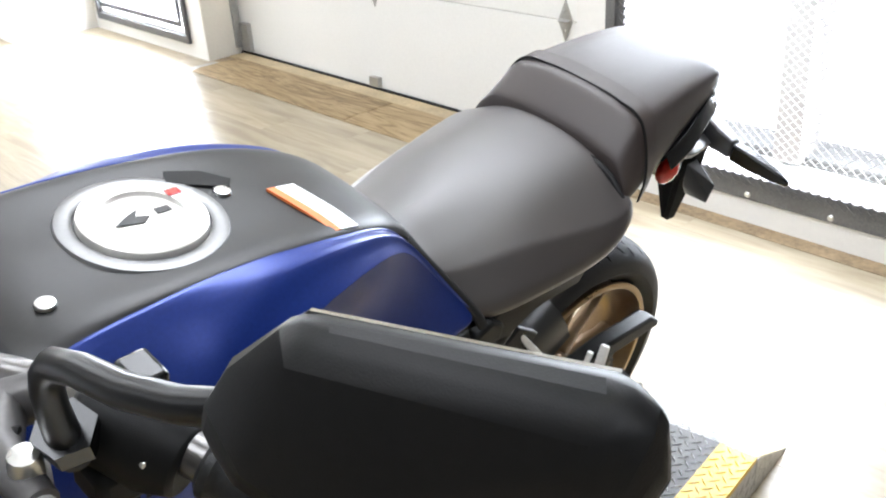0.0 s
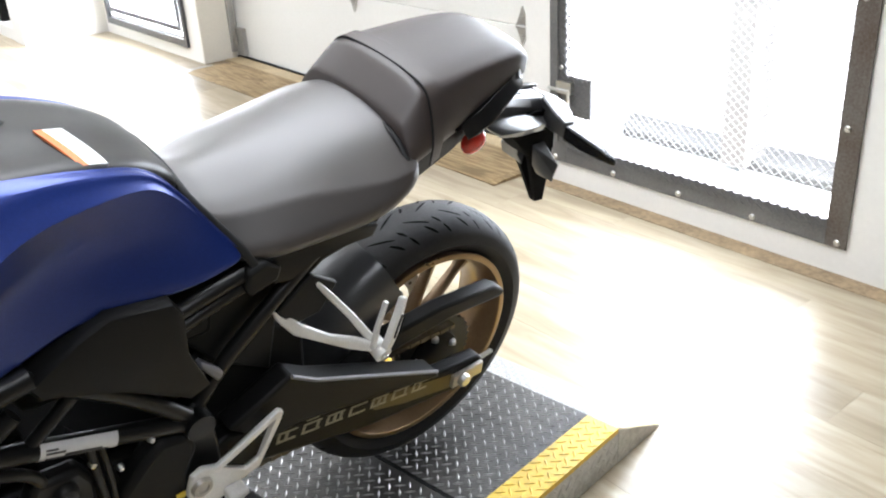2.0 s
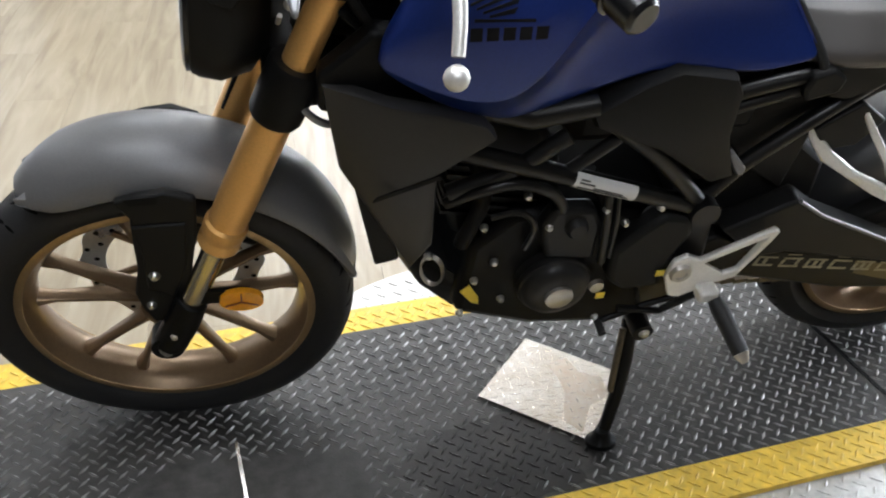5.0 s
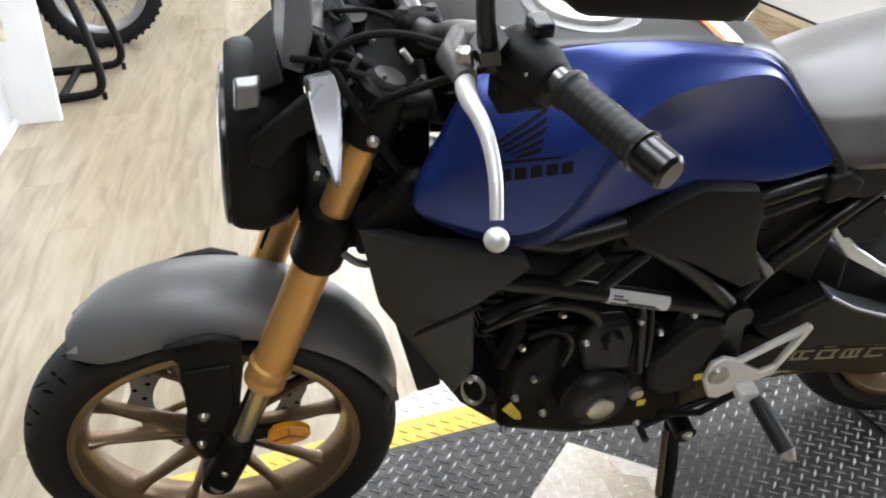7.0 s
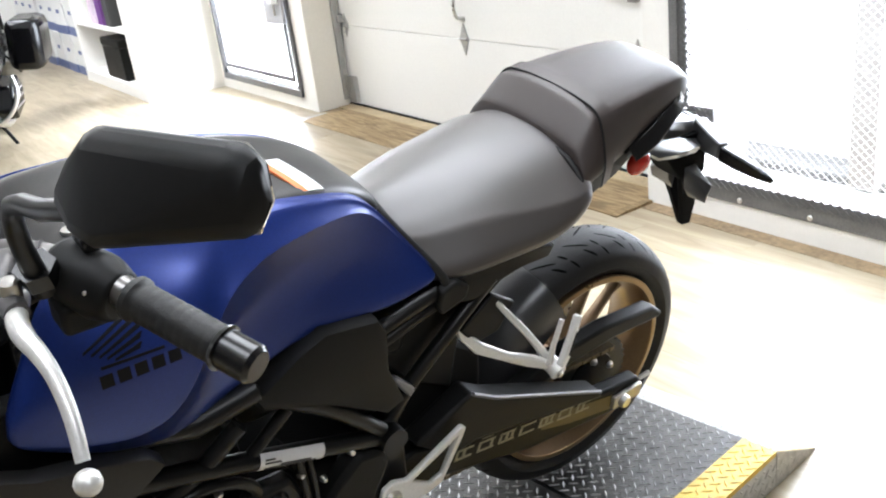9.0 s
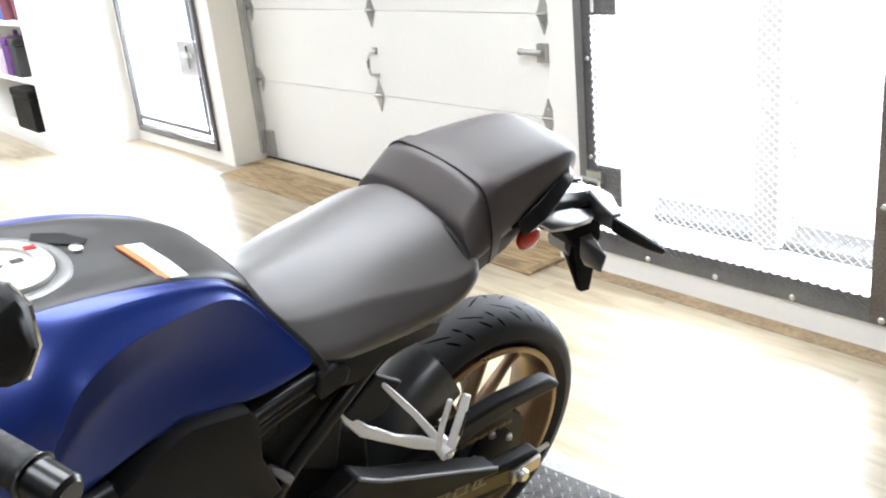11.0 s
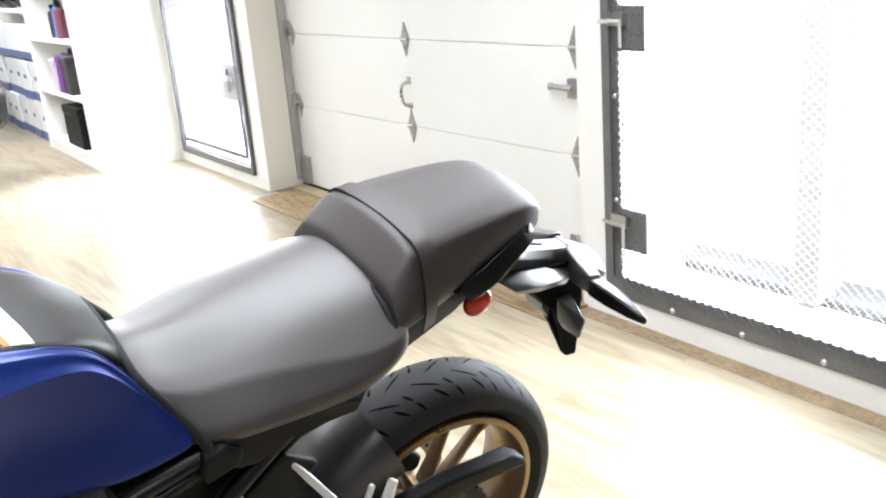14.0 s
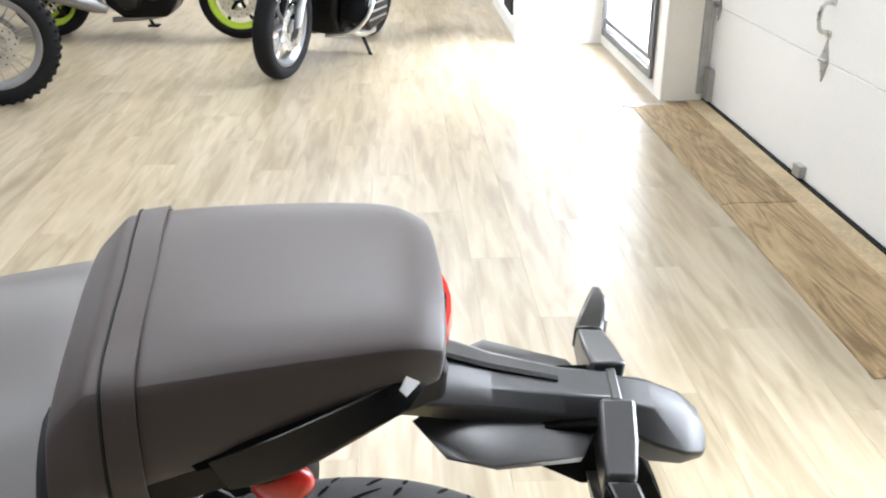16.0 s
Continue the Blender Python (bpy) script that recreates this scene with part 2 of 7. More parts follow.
def thing(name, m, label, category, group=""):
    ob = new(name)
    ob.empty_display_size = 0.1
    ob.matrix_world = m
    return tagged(ob, label, category, group)


def box(lo, hi, bm=None, rot=None):
    bm = bm or bmesh.new()
    c = [(a + b) / 2 for a, b in zip(lo, hi)]
    s = [abs(b - a) for a, b in zip(lo, hi)]
    m = Matrix.Translation(c) @ (rot or Matrix()) @ Matrix.Diagonal((*s, 1))
    bmesh.ops.create_cube(bm, size=1, matrix=m)
    return bm


def loft(rings, closed=True, caps=True, bm=None):
    """A skin over rings of equally many points."""
    bm = bm or bmesh.new()
    vs = [[bm.verts.new(p) for p in r] for r in rings]
    k = len(rings[0])
    for a, b in zip(vs, vs[1:]):
        for i in range(k if closed else k - 1):
            j = (i + 1) % k
            try:
                bm.faces.new((a[i], a[j], b[j], b[i]))
            except ValueError:
                pass
    if caps and closed:
        bm.faces.new(vs[0][::-1])
        bm.faces.new(vs[-1])
    bmesh.ops.remove_doubles(bm, verts=[v for r in vs for v in r if v.is_valid], dist=1e-5)
    bmesh.ops.recalc_face_normals(bm, faces=bm.faces)
    return bm


def mirror_ring(half):
    """Half a section, top to bottom on the left side, closed over the middle."""
    return [(u, v, w) for u, v, w in half] + [(u, -v, w) for u, v, w in reversed(half) if abs(v) > 1e-4]


def tube(points, radius, seg=12, bm=None, smooth_path=0):
    """A round bar along points; radius is one number or one for each point."""
    pts = [Vector(p) for p in points]
    rad = list(radius) if isinstance(radius, (list, tuple)) else [radius] * len(pts)
    for _ in range(smooth_path):
        q, s = [pts[0]], [rad[0]]
        for a, b, ra, rb in zip(pts, pts[1:], rad, rad[1:]):
            q += [a.lerp(b, 0.25), a.lerp(b, 0.75)]
            s += [ra * 0.75 + rb * 0.25, ra * 0.25 + rb * 0.75]
        pts, rad = q + [pts[-1]], s + [rad[-1]]
    rings, up = [], None
    for i, p in enumerate(pts):
        d = (pts[min(i + 1, len(pts) - 1)] - pts[max(i - 1, 0)]).normalized()
        if up is None:
            up = d.orthogonal().normalized()
        up = (up - d * up.dot(d)).normalized()
        side = d.cross(up)
        rings.append([p + rad[i] * (math.cos(a) * up + math.sin(a) * side) for a in (2 * math.pi * k / seg for k in range(seg))])
    return loft(rings, True, True, bm)


def plate(outline, axis, at, thick, bm=None):
    """A flat piece with a polygon outline, in the plane across an axis, with a thickness."""
    bm = bm or bmesh.new()
    def place(a, b, c):
        return {0: (c, a, b), 1: (a, c, b), 2: (a, b, c)}[axis]
    r = [[place(a, b, at) for a, b in outline], [place(a, b, at + thick) for a, b in outline]]
    return loft(r, True, True, bm)


def lathe(profile, seg=64, bm=None, closed=False):
    """A body turned about the y axis; the profile is (radius, y)."""
    bm = bm or bmesh.new()
    rings = [[(r * math.cos(a), y, r * math.sin(a)) for r, y in profile] for a in (2 * math.pi * i / seg for i in range(seg))]
    vs = [[bm.verts.new(p) for p in r] for r in rings]
    k = len(profile)
    for i in range(seg):
        a, b = vs[i], vs[(i + 1) % seg]
        for j in range(k if closed else k - 1):
            q = (j + 1) % k
            bm.faces.new((a[j], a[q], b[q], b[j]))
    bmesh.ops.remove_doubles(bm, verts=bm.verts, dist=1e-6)
    bmesh.ops.recalc_face_normals(bm, faces=bm.faces)
    return bm


def ball(c, r, bm=None, seg=12, squash=(1, 1, 1)):
    bm = bm or bmesh.new()
    bmesh.ops.create_uvsphere(bm, u_segments=seg, v_segments=seg // 2 + 2, radius=1, matrix=Matrix.Translation(c) @ Matrix.Diagonal((r * squash[0], r * squash[1], r * squash[2], 1)))
    return bm


def flat_bar(points, widths, thick, face, bm=None):
    """A cast bar of rectangular section along points; face is the way its broad side looks."""
    pts, rings = [Vector(p) for p in points], []
    for i, p in enumerate(pts):
        d = (pts[min(i + 1, len(pts) - 1)] - pts[max(i - 1, 0)]).normalized()
        side = d.cross(Vector(face)).normalized()
        out = side.cross(d).normalized()
        rings.append([p + side * widths[i] / 2 * a + out * thick / 2 * b for a, b in ((-1, -1), (1, -1), (1, 0.5), (0.7, 1), (-0.7, 1), (-1, 0.5))])
    return loft(rings, True, True, bm)


def hull_of(points):
    """A faceted solid over corner points."""
    bm = bmesh.new()
    for p in points:
        bm.verts.new(p)
    hull = bmesh.ops.convex_hull(bm, input=bm.verts)
    bmesh.ops.delete(bm, geom=[g for g in hull["geom_interior"] + hull["geom_unused"] if isinstance(g, bmesh.types.BMVert)], context="VERTS")
    bmesh.ops.dissolve_limit(bm, angle_limit=0.03, verts=bm.verts, edges=bm.edges)
    return bm


def rod(a, b, r, seg=14, bm=None):
    return tube([a, b], r, seg, bm)

# ---- structure ----
F = -0.094          # floor level; the top of the low platform is 0
CEIL = 2.9
WX = 1.56           # inner face of the long wall with the doors


def slab(name, lo, hi, material, label="", bevel=0.0, category=""):
    ob = link_mesh(name, box(lo, hi), material)
    if bevel:
        md = ob.modifiers.new("bevel", "BEVEL")
        md.width, md.segments = bevel, 2
    return tagged(ob, label, category, kind="structure")


slab("ground", (-40, -40, F - 0.4), (60, 50, F - 0.25), mat("outdoor_concrete", (0.45, 0.44, 0.42), 0.8, 0, 0.2), "pale concrete ground outside")
floor = slab("floor", (-6.2, -4.2, F - 0.25), (2.1, 11.2, F - 0.006), mat("plank_joint", (0.16, 0.12, 0.07), 0.8), "pale wood-look vinyl plank floor, glossy near the doors")
slab("ceiling", (-6.2, -4.2, CEIL), (2.1, 11.2, CEIL + 0.15), WHITE, "white painted ceiling")
# Unseen closing walls, made dark so the seat's side reflects little light.
mat_back = mat("unseen_wall_dark_grey", (0.07, 0.07, 0.07), 0.7, 0, 0.1, 1.5, 60, 0.1, 60)
slab("wall_east_end", (WX, -4.2, F), (1.9, -0.6, CEIL), mat_back, "unseen wall end beyond the gate, dark to dim reflections")
slab("wall_south", (-6.2, -4.4, F), (2.1, -4.2, CEIL), mat_back, "unseen closing wall, dark to dim reflections")
slab("wall_north", (-6.2, 11.0, F), (2.1, 11.2, CEIL), WHITE, "white painted far wall")
slab("wall_west", (-6.4, -4.4, F), (-6.2, 11.2, CEIL), mat_back, "unseen closing wall, dark to dim reflections")
G0, G1 = -0.03, 1.075      # mesh gate opening
D0, D1 = 1.29, 4.16        # overhead door opening
E0, E1 = 4.33, 5.66        # white security door
WN = 1.53          # face of the wall round that door
wall_bits = [((WX, -0.6, F), (1.9, G0, CEIL)), ((WX, G0, F), (1.75, G1, 0.062)), ((WX, G0, 2.1), (1.9, G1, CEIL)),
             ((WX, G1, F), (1.9, D0, CEIL)), ((WX, D0, 2.2), (1.9, D1, CEIL)), ((WN, D1, F), (1.9, E0 + 0.06, CEIL)),
             ((WN, E0 + 0.06, F), (1.75, E1 - 0.06, 0.05)), ((WN, E0 + 0.06, 2.05), (1.9, E1 - 0.06, CEIL)), ((WN, E1 - 0.06, F), (1.9, 5.75, CEIL)),
             ((0.92, 5.75, F), (1.9, 5.95, CEIL)), ((1.35, 5.95, F), (1.9, 11.0, CEIL))]
bm = bmesh.new()
for lo, hi in wall_bits:
    box(lo, hi, bm)
tagged(link_mesh("wall_east", bm, WHITE), "white painted wall with deep door openings", kind="structure")
slab("trim", (WN + 0.002, D1 - 0.008, F), (1.76, D1 - 0.001, 2.2), CREAM, "cream painted door reveal")
slab("trim", (WX + 0.002, D0 - 0.012, F), (1.76, D0 + 0.002, 2.2), CREAM, "cream painted reveal")
slab("baseboard", (1.485, -4.2, F), (WX, D0 - 0.03, F + 0.002), mat("bare_floor_edge", (0.30, 0.22, 0.13), 0.7, 0, 0.45, 9, 60, 0.2, 90), "worn brown floor edge along the wall")

# outside, seen washed out through the gates
slab("pavement", (1.9, -2.5, F - 0.25), (5.5, 8, F - 0.02), mat("bright_pavement", (0.7, 0.7, 0.68), 0.8, 0, 0.1), "sunlit pale pavement outside the doors")
link_b = link_mesh("backdrop", box((6.0, -9, -1), (6.1, 14, 9)), glow("bright_day", (1.0, 1.0, 1.0), 4.0))
tagged(link_b, "overexposed daylight outside", kind="structure")
slab("kerb", (2.2, -2.0, F - 0.02), (2.42, 3.0, F + 0.02), mat("grey_kerb", (0.09, 0.088, 0.085), 0.8, 0, 0.2), "low grey kerb outside the gate", 0.01)
slab("post", (2.2, 1.37, F), (2.3, 1.44, 2.6), mat("pale_post", (0.3, 0.29, 0.28), 0.7, 0, 0.1), "slim grey post outside the gate")
slab("post", (2.15, 0.66, F), (2.3, 0.77, 2.6), mat("pale_post", (0.2, 0.19, 0.18), 0.7, 0, 0.1), "pale post outside the gate")


# ---- overhead door ----
def overhead_door():
    t = thing("door_1", Matrix(), "white sectional overhead garage door, closed", "garage door")
    t["kind"] = "structure"
    x, joints = 1.785, [-0.083, 0.430, 0.872, 1.312, 1.752, 2.2]
    for z0, z1 in zip(joints, joints[1:]):
        part("panel", box((x, D0, z0 + 0.0015), (x + 0.045, D1, z1 - 0.0015)), DOORWHITE, t, bevel=0.003)
    part("seal", box((x - 0.02, D0 + 0.003, -0.093), (x + 0.05, D1, -0.081)), BLACK, t, "black rubber bottom seal")
    for y in (D1 - 0.02,):
        tr = part("track", box((x - 0.06, y - 0.012, -0.05), (x - 0.02, y + 0.018, 2.2)), GALV, t, "galvanised roller track")
        for z in (0.0, 0.45, 0.9, 1.4):
            part("track_bracket", box((x - 0.04, y - 0.03, z), (x + 0.0, y + 0.02, z + 0.05)), GALV, t)
    part("corner_bracket", box((x - 0.02, 1.545, -0.085), (x - 0.004, 1.585, 0.09)), GALV, t)
    def hinge(y, z, s=1.0, half=0):
        bm = bmesh.new()
        w = 0.038 * s
        lo = -w if half <= 0 else 0
        hi = w if half >= 0 else 0
        plate([(y + lo, z), (y, z + 0.085 * s), (y + hi, z), (y, z - 0.085 * s)] if half == 0 else
              [(y + (lo or hi), z + 0.01), (y, z + 0.075 * s), (y, z - 0.075 * s), (y + (lo or hi), z - 0.01)], 0, x - 0.006, 0.006, bm)
        rod((x - 0.01, y - 0.03 * s, z), (x - 0.01, y + 0.03 * s, z), 0.008, 10, bm)
        for dz in (0.04, -0.04):
            ball((x - 0.008, y, z + dz * s), 0.006, bm, 8)
        part("hinge", bm, GALV, t, "galvanised steel hinge plate")
    for z in joints[1:5]:
        hinge(2.79, z)
        hinge(D1 - 0.07, z, 1.0, -1)
        hinge(1.535, z, 1.0, 0)
    bm = bmesh.new()
    tube([(x - 0.005, 2.79, 0.662), (x - 0.045, 2.792, 0.655), (x - 0.05, 2.795, 0.60), (x - 0.045, 2.792, 0.548), (x - 0.005, 2.79, 0.54)], 0.0085, 10, bm, 1)
    box((x - 0.008, 2.772, 0.65), (x, 2.808, 0.685), bm)
    box((x - 0.008, 2.772, 0.522), (x, 2.808, 0.55), bm)
    part("pull_handle", bm, STEEL, t, "bright steel pull handle")
    bm = box((x - 0.025, 1.515, 0.672), (x - 0.002, 1.565, 0.75))
    rod((x - 0.03, 1.53, 0.712), (x - 0.03, 1.655, 0.715), 0.012, 10, bm)
    ball((x - 0.03, 1.66, 0.715), 0.016, bm, 10)
    part("slide_lock", bm, GALV, t, "steel slide lock bolt")
    part("foot_bracket", box((x - 0.03, 2.79, -0.07), (x, 2.86, -0.02)), GALV, t)
    part("foot_bracket", box((x - 0.03, D1 - 0.12, -0.07), (x, D1 - 0.03, 0.1)), GALV, t)
    return t


overhead_door()


# ---- expanded metal gates ----
def expanded_mesh(y0, y1, z0, z1, x, lw, sw, r, material=None):
    """Diamonds of flat strands, all in one sheet."""
    verts, faces = [], []
    ny, nz = int((y1 - y0) / lw), int((z1 - z0) / sw)
    def strand(a, b):
        i = len(verts)
        d = Vector((b[0] - a[0], b[1] - a[1])).normalized() * r
        px, pz = -d.y, d.x
        for xx in (x - 0.0012, x + 0.0012):
            verts.extend([(xx, a[0] + px, a[1] + pz), (xx, a[0] - px, a[1] - pz), (xx, b[0] - px, b[1] - pz), (xx, b[0] + px, b[1] + pz)])
        faces.extend([(i, i + 1, i + 2, i + 3), (i + 7, i + 6, i + 5, i + 4), (i, i + 3, i + 7, i + 4), (i + 1, i + 5, i + 6, i + 2)])
    for j in range(nz + 1):
        for k in range(ny + 1):
            y, z = y0 + (k + 0.5 * (j % 2)) * lw, z0 + j * sw
            strand((y, z), (y + lw / 2, z + sw))
            strand((y, z), (y - lw / 2, z + sw))
    me = bpy.data.meshes.new("mesh_sheet")
    me.from_pydata(verts, [], faces)
    me.materials.append(material or MESH)
    return new("mesh_sheet", me)


def bolt_head(x, y, z, r=0.011):
    bm = lathe([(0, -0.005), (r * 0.7, -0.004), (r, 0), (r, 0.003)], 12)
    bmesh.ops.transform(bm, matrix=Matrix.Translation((x, y, z)) @ Matrix.Rotation(radians(-90), 4, "Z"), verts=bm.verts)
    return bm


def mesh_gate(name, y0, y1, z0, z1, label, latch_at, bar, cell, rusty):
    t = thing(name, Matrix(), label, "gate")
    t["kind"] = "structure"
    x = 1.549
    side = bar
    part("side_bar", box((x, y1 - side, z0), (x + 0.006, y1, z1)), GATE, t, "dark grey flat steel bar", 0.001)
    part("side_bar", box((x - 0.012, y1 - side * 0.62, z0 + bar), (x - 0.002, y1 - side * 0.55, z1)), GATE, t)
    part("side_bar", box((x, y0, z0), (x + 0.006, y0 + bar * 0.85, z1)), RUST if rusty else GATE, t, "rust-stained steel bar" if rusty else "", 0.001)
    part("bottom_bar", box((x + 0.0015, y0 + bar * 0.85, z0), (x + 0.0075, y1 - side, z0 + bar)), GATE, t, "dark grey flat steel bar", 0.001)
    part("top_bar", box((x + 0.0015, y0 + bar * 0.85, z1 - bar), (x + 0.0075, y1 - side, z1)), GATE, t, "", 0.001)
    sheet = expanded_mesh(y0 + bar - 0.03, y1 - bar + 0.03, z0 + bar - 0.012, z1 - bar + 0.02, x + 0.018, cell, cell * 0.42, 0.0011)
    sheet.parent, sheet["kind"], sheet["label"] = t, "stuff", "expanded metal mesh of flat diamond strands"
    # Darker copies of the mesh along two bars, where bloom hides it less.
    for lo, hi in (((y0 + bar, z0 + bar - 0.035), (y1 - side, z0 + bar + 0.002)), ((y1 - side - 0.022, z0 + bar), (y1 - side + 0.012, z1 - bar))):
        edge = expanded_mesh(lo[0], hi[0], lo[1], hi[1], x - 0.004, cell, cell * 0.42, 0.0022, GATE)
        edge.name = "mesh_edge"
        edge.parent, edge["kind"], edge["label"] = t, "stuff", "dark strip of the expanded mesh, without the bloom's paling"
    ny = max(2, int(round((y1 - y0) / 0.318)))
    for k in range(ny + 1):
        part("bolt", bolt_head(x - 0.001, y1 - 0.03 - k * (y1 - y0 - 0.06) / ny, z0 + bar * 0.2), STEEL, t)
    for k in range(1, 6):
        part("bolt", bolt_head(x - 0.001, y1 - bar * 0.75, z0 + k * (z1 - z0) / 5.6), STEEL, t)
        part("bolt", bolt_head(x - 0.001, y0 + bar * 0.55, z0 + k * (z1 - z0) / 5.6), STEEL, t)
    for z in latch_at:
        lp = part("latch_plate", box((x - 0.002, y1 - side - 0.125, z), (x + 0.01, y1 - side + 0.005, z + 0.15)), GATE, t, "dark embossed latch plate")
        bm = bmesh.new()
        for i in range(7):
            for j in range(5):
                yy, zz = y1 - side - 0.115 + j * 0.023 + 0.012 * (i % 2), z + 0.012 + i * 0.021
                box((x - 0.006, yy, zz), (x - 0.002, yy + 0.014, zz + 0.006), bm, Matrix.Rotation(radians(25), 4, "X"))
        part("emboss", bm, GATE, lp, kind="stuff")
        bm = box((x - 0.02, y1 - side - 0.045, z + 0.085), (x - 0.003, y1 - side + 0.03, z + 0.13))
        rod((x - 0.03, y1 - side + 0.06, z + 0.10), (x - 0.03, y1 - side - 0.04, z + 0.10), 0.007, 8, bm)
        rod((x - 0.03, y1 - side - 0.04, z + 0.105), (x - 0.03, y1 - side - 0.04, z + 0.015), 0.006, 8, bm)
        part("latch_bolt", bm, STEEL, t, "bright steel sliding latch")
    return t


mesh_gate("gate", -0.09, 1.15, -0.003, 2.1, "steel-framed expanded metal gate, closed, bright daylight behind", (0.195, 0.905), 0.082, 0.034, True)


def glass_door():
    t = thing("door_2", Matrix(), "white security door with grey double frame lines and latch box, closed", "door")
    t["kind"] = "structure"
    x, z0, z1 = 1.507, -0.012, 2.1
    for lo, hi in (((x, E0, z0), (x + 0.02, E0 + 0.035, z1)), ((x, E1 - 0.035, z0), (x + 0.02, E1, z1)),
                   ((x + 0.001, E0 + 0.035, z0), (x + 0.021, E1 - 0.035, z0 + 0.045)), ((x + 0.001, E0 + 0.035, z1 - 0.04), (x + 0.021, E1 - 0.035, z1))):
        part("frame_bar", box(lo, hi), mat_gate_light, t, "pale grey steel frame")
    i = 0.075
    for lo, hi in (((x, E0 + i, z0 + i + 0.02), (x + 0.015, E0 + i + 0.02, z1 - i)), ((x, E1 - i - 0.02, z0 + i + 0.02), (x + 0.015, E1 - i, z1 - i)),
                   ((x + 0.001, E0 + i + 0.02, z0 + i + 0.02), (x + 0.016, E1 - i - 0.02, z0 + i + 0.05)), ((x + 0.001, E0 + i, z1 - i), (x + 0.016, E1 - i, z1 - i + 0.03))):
        part("inner_bar", box(lo, hi), mat_gate_light, t, "pale grey steel frame")
    part("latch_box", box((x - 0.025, E0 + 0.03, 0.475), (x - 0.004, E0 + 0.29, 0.705)), mat_latch, t, "pale grey latch plate")
    bm = box((x - 0.04, E0 + 0.05, 0.6), (x - 0.026, E0 + 0.2, 0.63))
    rod((x - 0.035, E0 + 0.12, 0.53), (x - 0.035, E0 + 0.12, 0.68), 0.008, 8, bm)
    part("latch_bolt", bm, STEEL, t)
    sheet = expanded_mesh(E0 + 0.1, E1 - 0.1, 0.1, 2.0, x + 0.035, 0.04, 0.017, 0.0008)
    sheet.parent, sheet["kind"], sheet["label"] = t, "stuff", "pale expanded metal mesh"
    part("notice", box((x - 0.006, E1 - 0.42, 1.03), (x - 0.003, E1 - 0.1, 1.2)), mat_notice, t, "dark mottled notice plate")


mat_gate_light = mat("pale_grey_steel", (0.1, 0.1, 0.105), 0.5, 0.3, 0.15)
mat_latch = mat("latch_grey", (0.42, 0.42, 0.44), 0.5, 0.2, 0.15)
mat_notice = mat("mottled_notice", (0.3, 0.28, 0.32), 0.6, 0, 0.9, 60, 200)
glass_door()


# ---- threshold ramp of plywood ----
def threshold():
    t = thing("threshold_ramp", Matrix(), "stained plywood ramp in front of the overhead door", "ramp")
    x0, x1 = 1.345, 1.66
    ring = lambda y: [(x0, y, F), (x0, y, F + 0.004), (x0 + 0.05, y, F + 0.012), (x1, y, F + 0.013), (x1, y, F)]
    y0, y1 = 1.297, 4.03
    for a, b in ((y0, 2.55), (2.555, y1)):
        part("board", loft([ring(a), ring(b)]), PLYGRAIN, t, "", 0.002)
    near = lambda y: [(x0, y, F), (x0, y, F + 0.004), (x0 + 0.05, y, F + 0.012), (WX - 0.006, y, F + 0.0128), (WX - 0.006, y, F)]
    part("board", loft([near(1.262), near(1.2965)]), PLYGRAIN, t)
    part("sill_strip", box((x1 + 0.002, D0 + 0.004, F), (1.762, D1 - 0.03, F + 0.009)), mat("bare_pale_sill", (0.42, 0.33, 0.2), 0.6, 0, 0.3, 8, 60, 0.2, 100), t, "pale wooden sill strip")
    part("end_sheet", box((1.295, 4.035, F), (1.53, 4.10, F + 0.005)), GALV, t, "thin grey metal sheet")


threshold()


# ---- tread plate platform ----
PA = Matrix.Rotation(radians(7.7), 4, "Z")


def tread(bm, x0, x1, y0, y1, z=lambda x: 0.0, p=0.0152, keep=lambda x, y: True, length=0.0275, width=0.0062, h=0.0022):
    """Raised bars in two diagonal directions, each at right angles to its neighbours."""
    c, s = math.cos(radians(45)), math.sin(radians(45))
    for a in range(int((x1 - x0) / p)):
        for b in range(int((y1 - y0) / p)):
            x, y = x0 + (a + 0.5) * p, y0 + (b + 0.5) * p
            if (a + b) % 2 or not keep(x, y):
                continue
            d = (c, s) if a % 2 else (c, -s)
            n = (-d[1], d[0])
            L, W = length / 2, width / 2
            e = [(x - d[0] * L, y - d[1] * L), (x + n[0] * W, y + n[1] * W), (x + d[0] * L, y + d[1] * L), (x - n[0] * W, y - n[1] * W)]
            t = [(x - d[0] * L * 0.6, y - d[1] * L * 0.6), (x + d[0] * L * 0.6, y + d[1] * L * 0.6)]
            v = [bm.verts.new((q[0], q[1], z(q[0]) + 0.0002)) for q in e] + [bm.verts.new((q[0], q[1], z(q[0]) + h)) for q in t]
            for f in ((v[0], v[3], v[4]), (v[0], v[4], v[1]), (v[4], v[3], v[5]), (v[1], v[4], v[5]), (v[3], v[2], v[5]), (v[2], v[1], v[5])):
                bm.faces.new(f)
    return bm


# Worn yellow paint, paled further to hold the glare on the slope.
mat_scraped = mat("scraped_glaring_yellow_paint", (0.55, 0.50, 0.38), 0.5, 0.1, 0.3, 9, 60, 0.3, 250, dirt=(0.50, 0.36, 0.10))


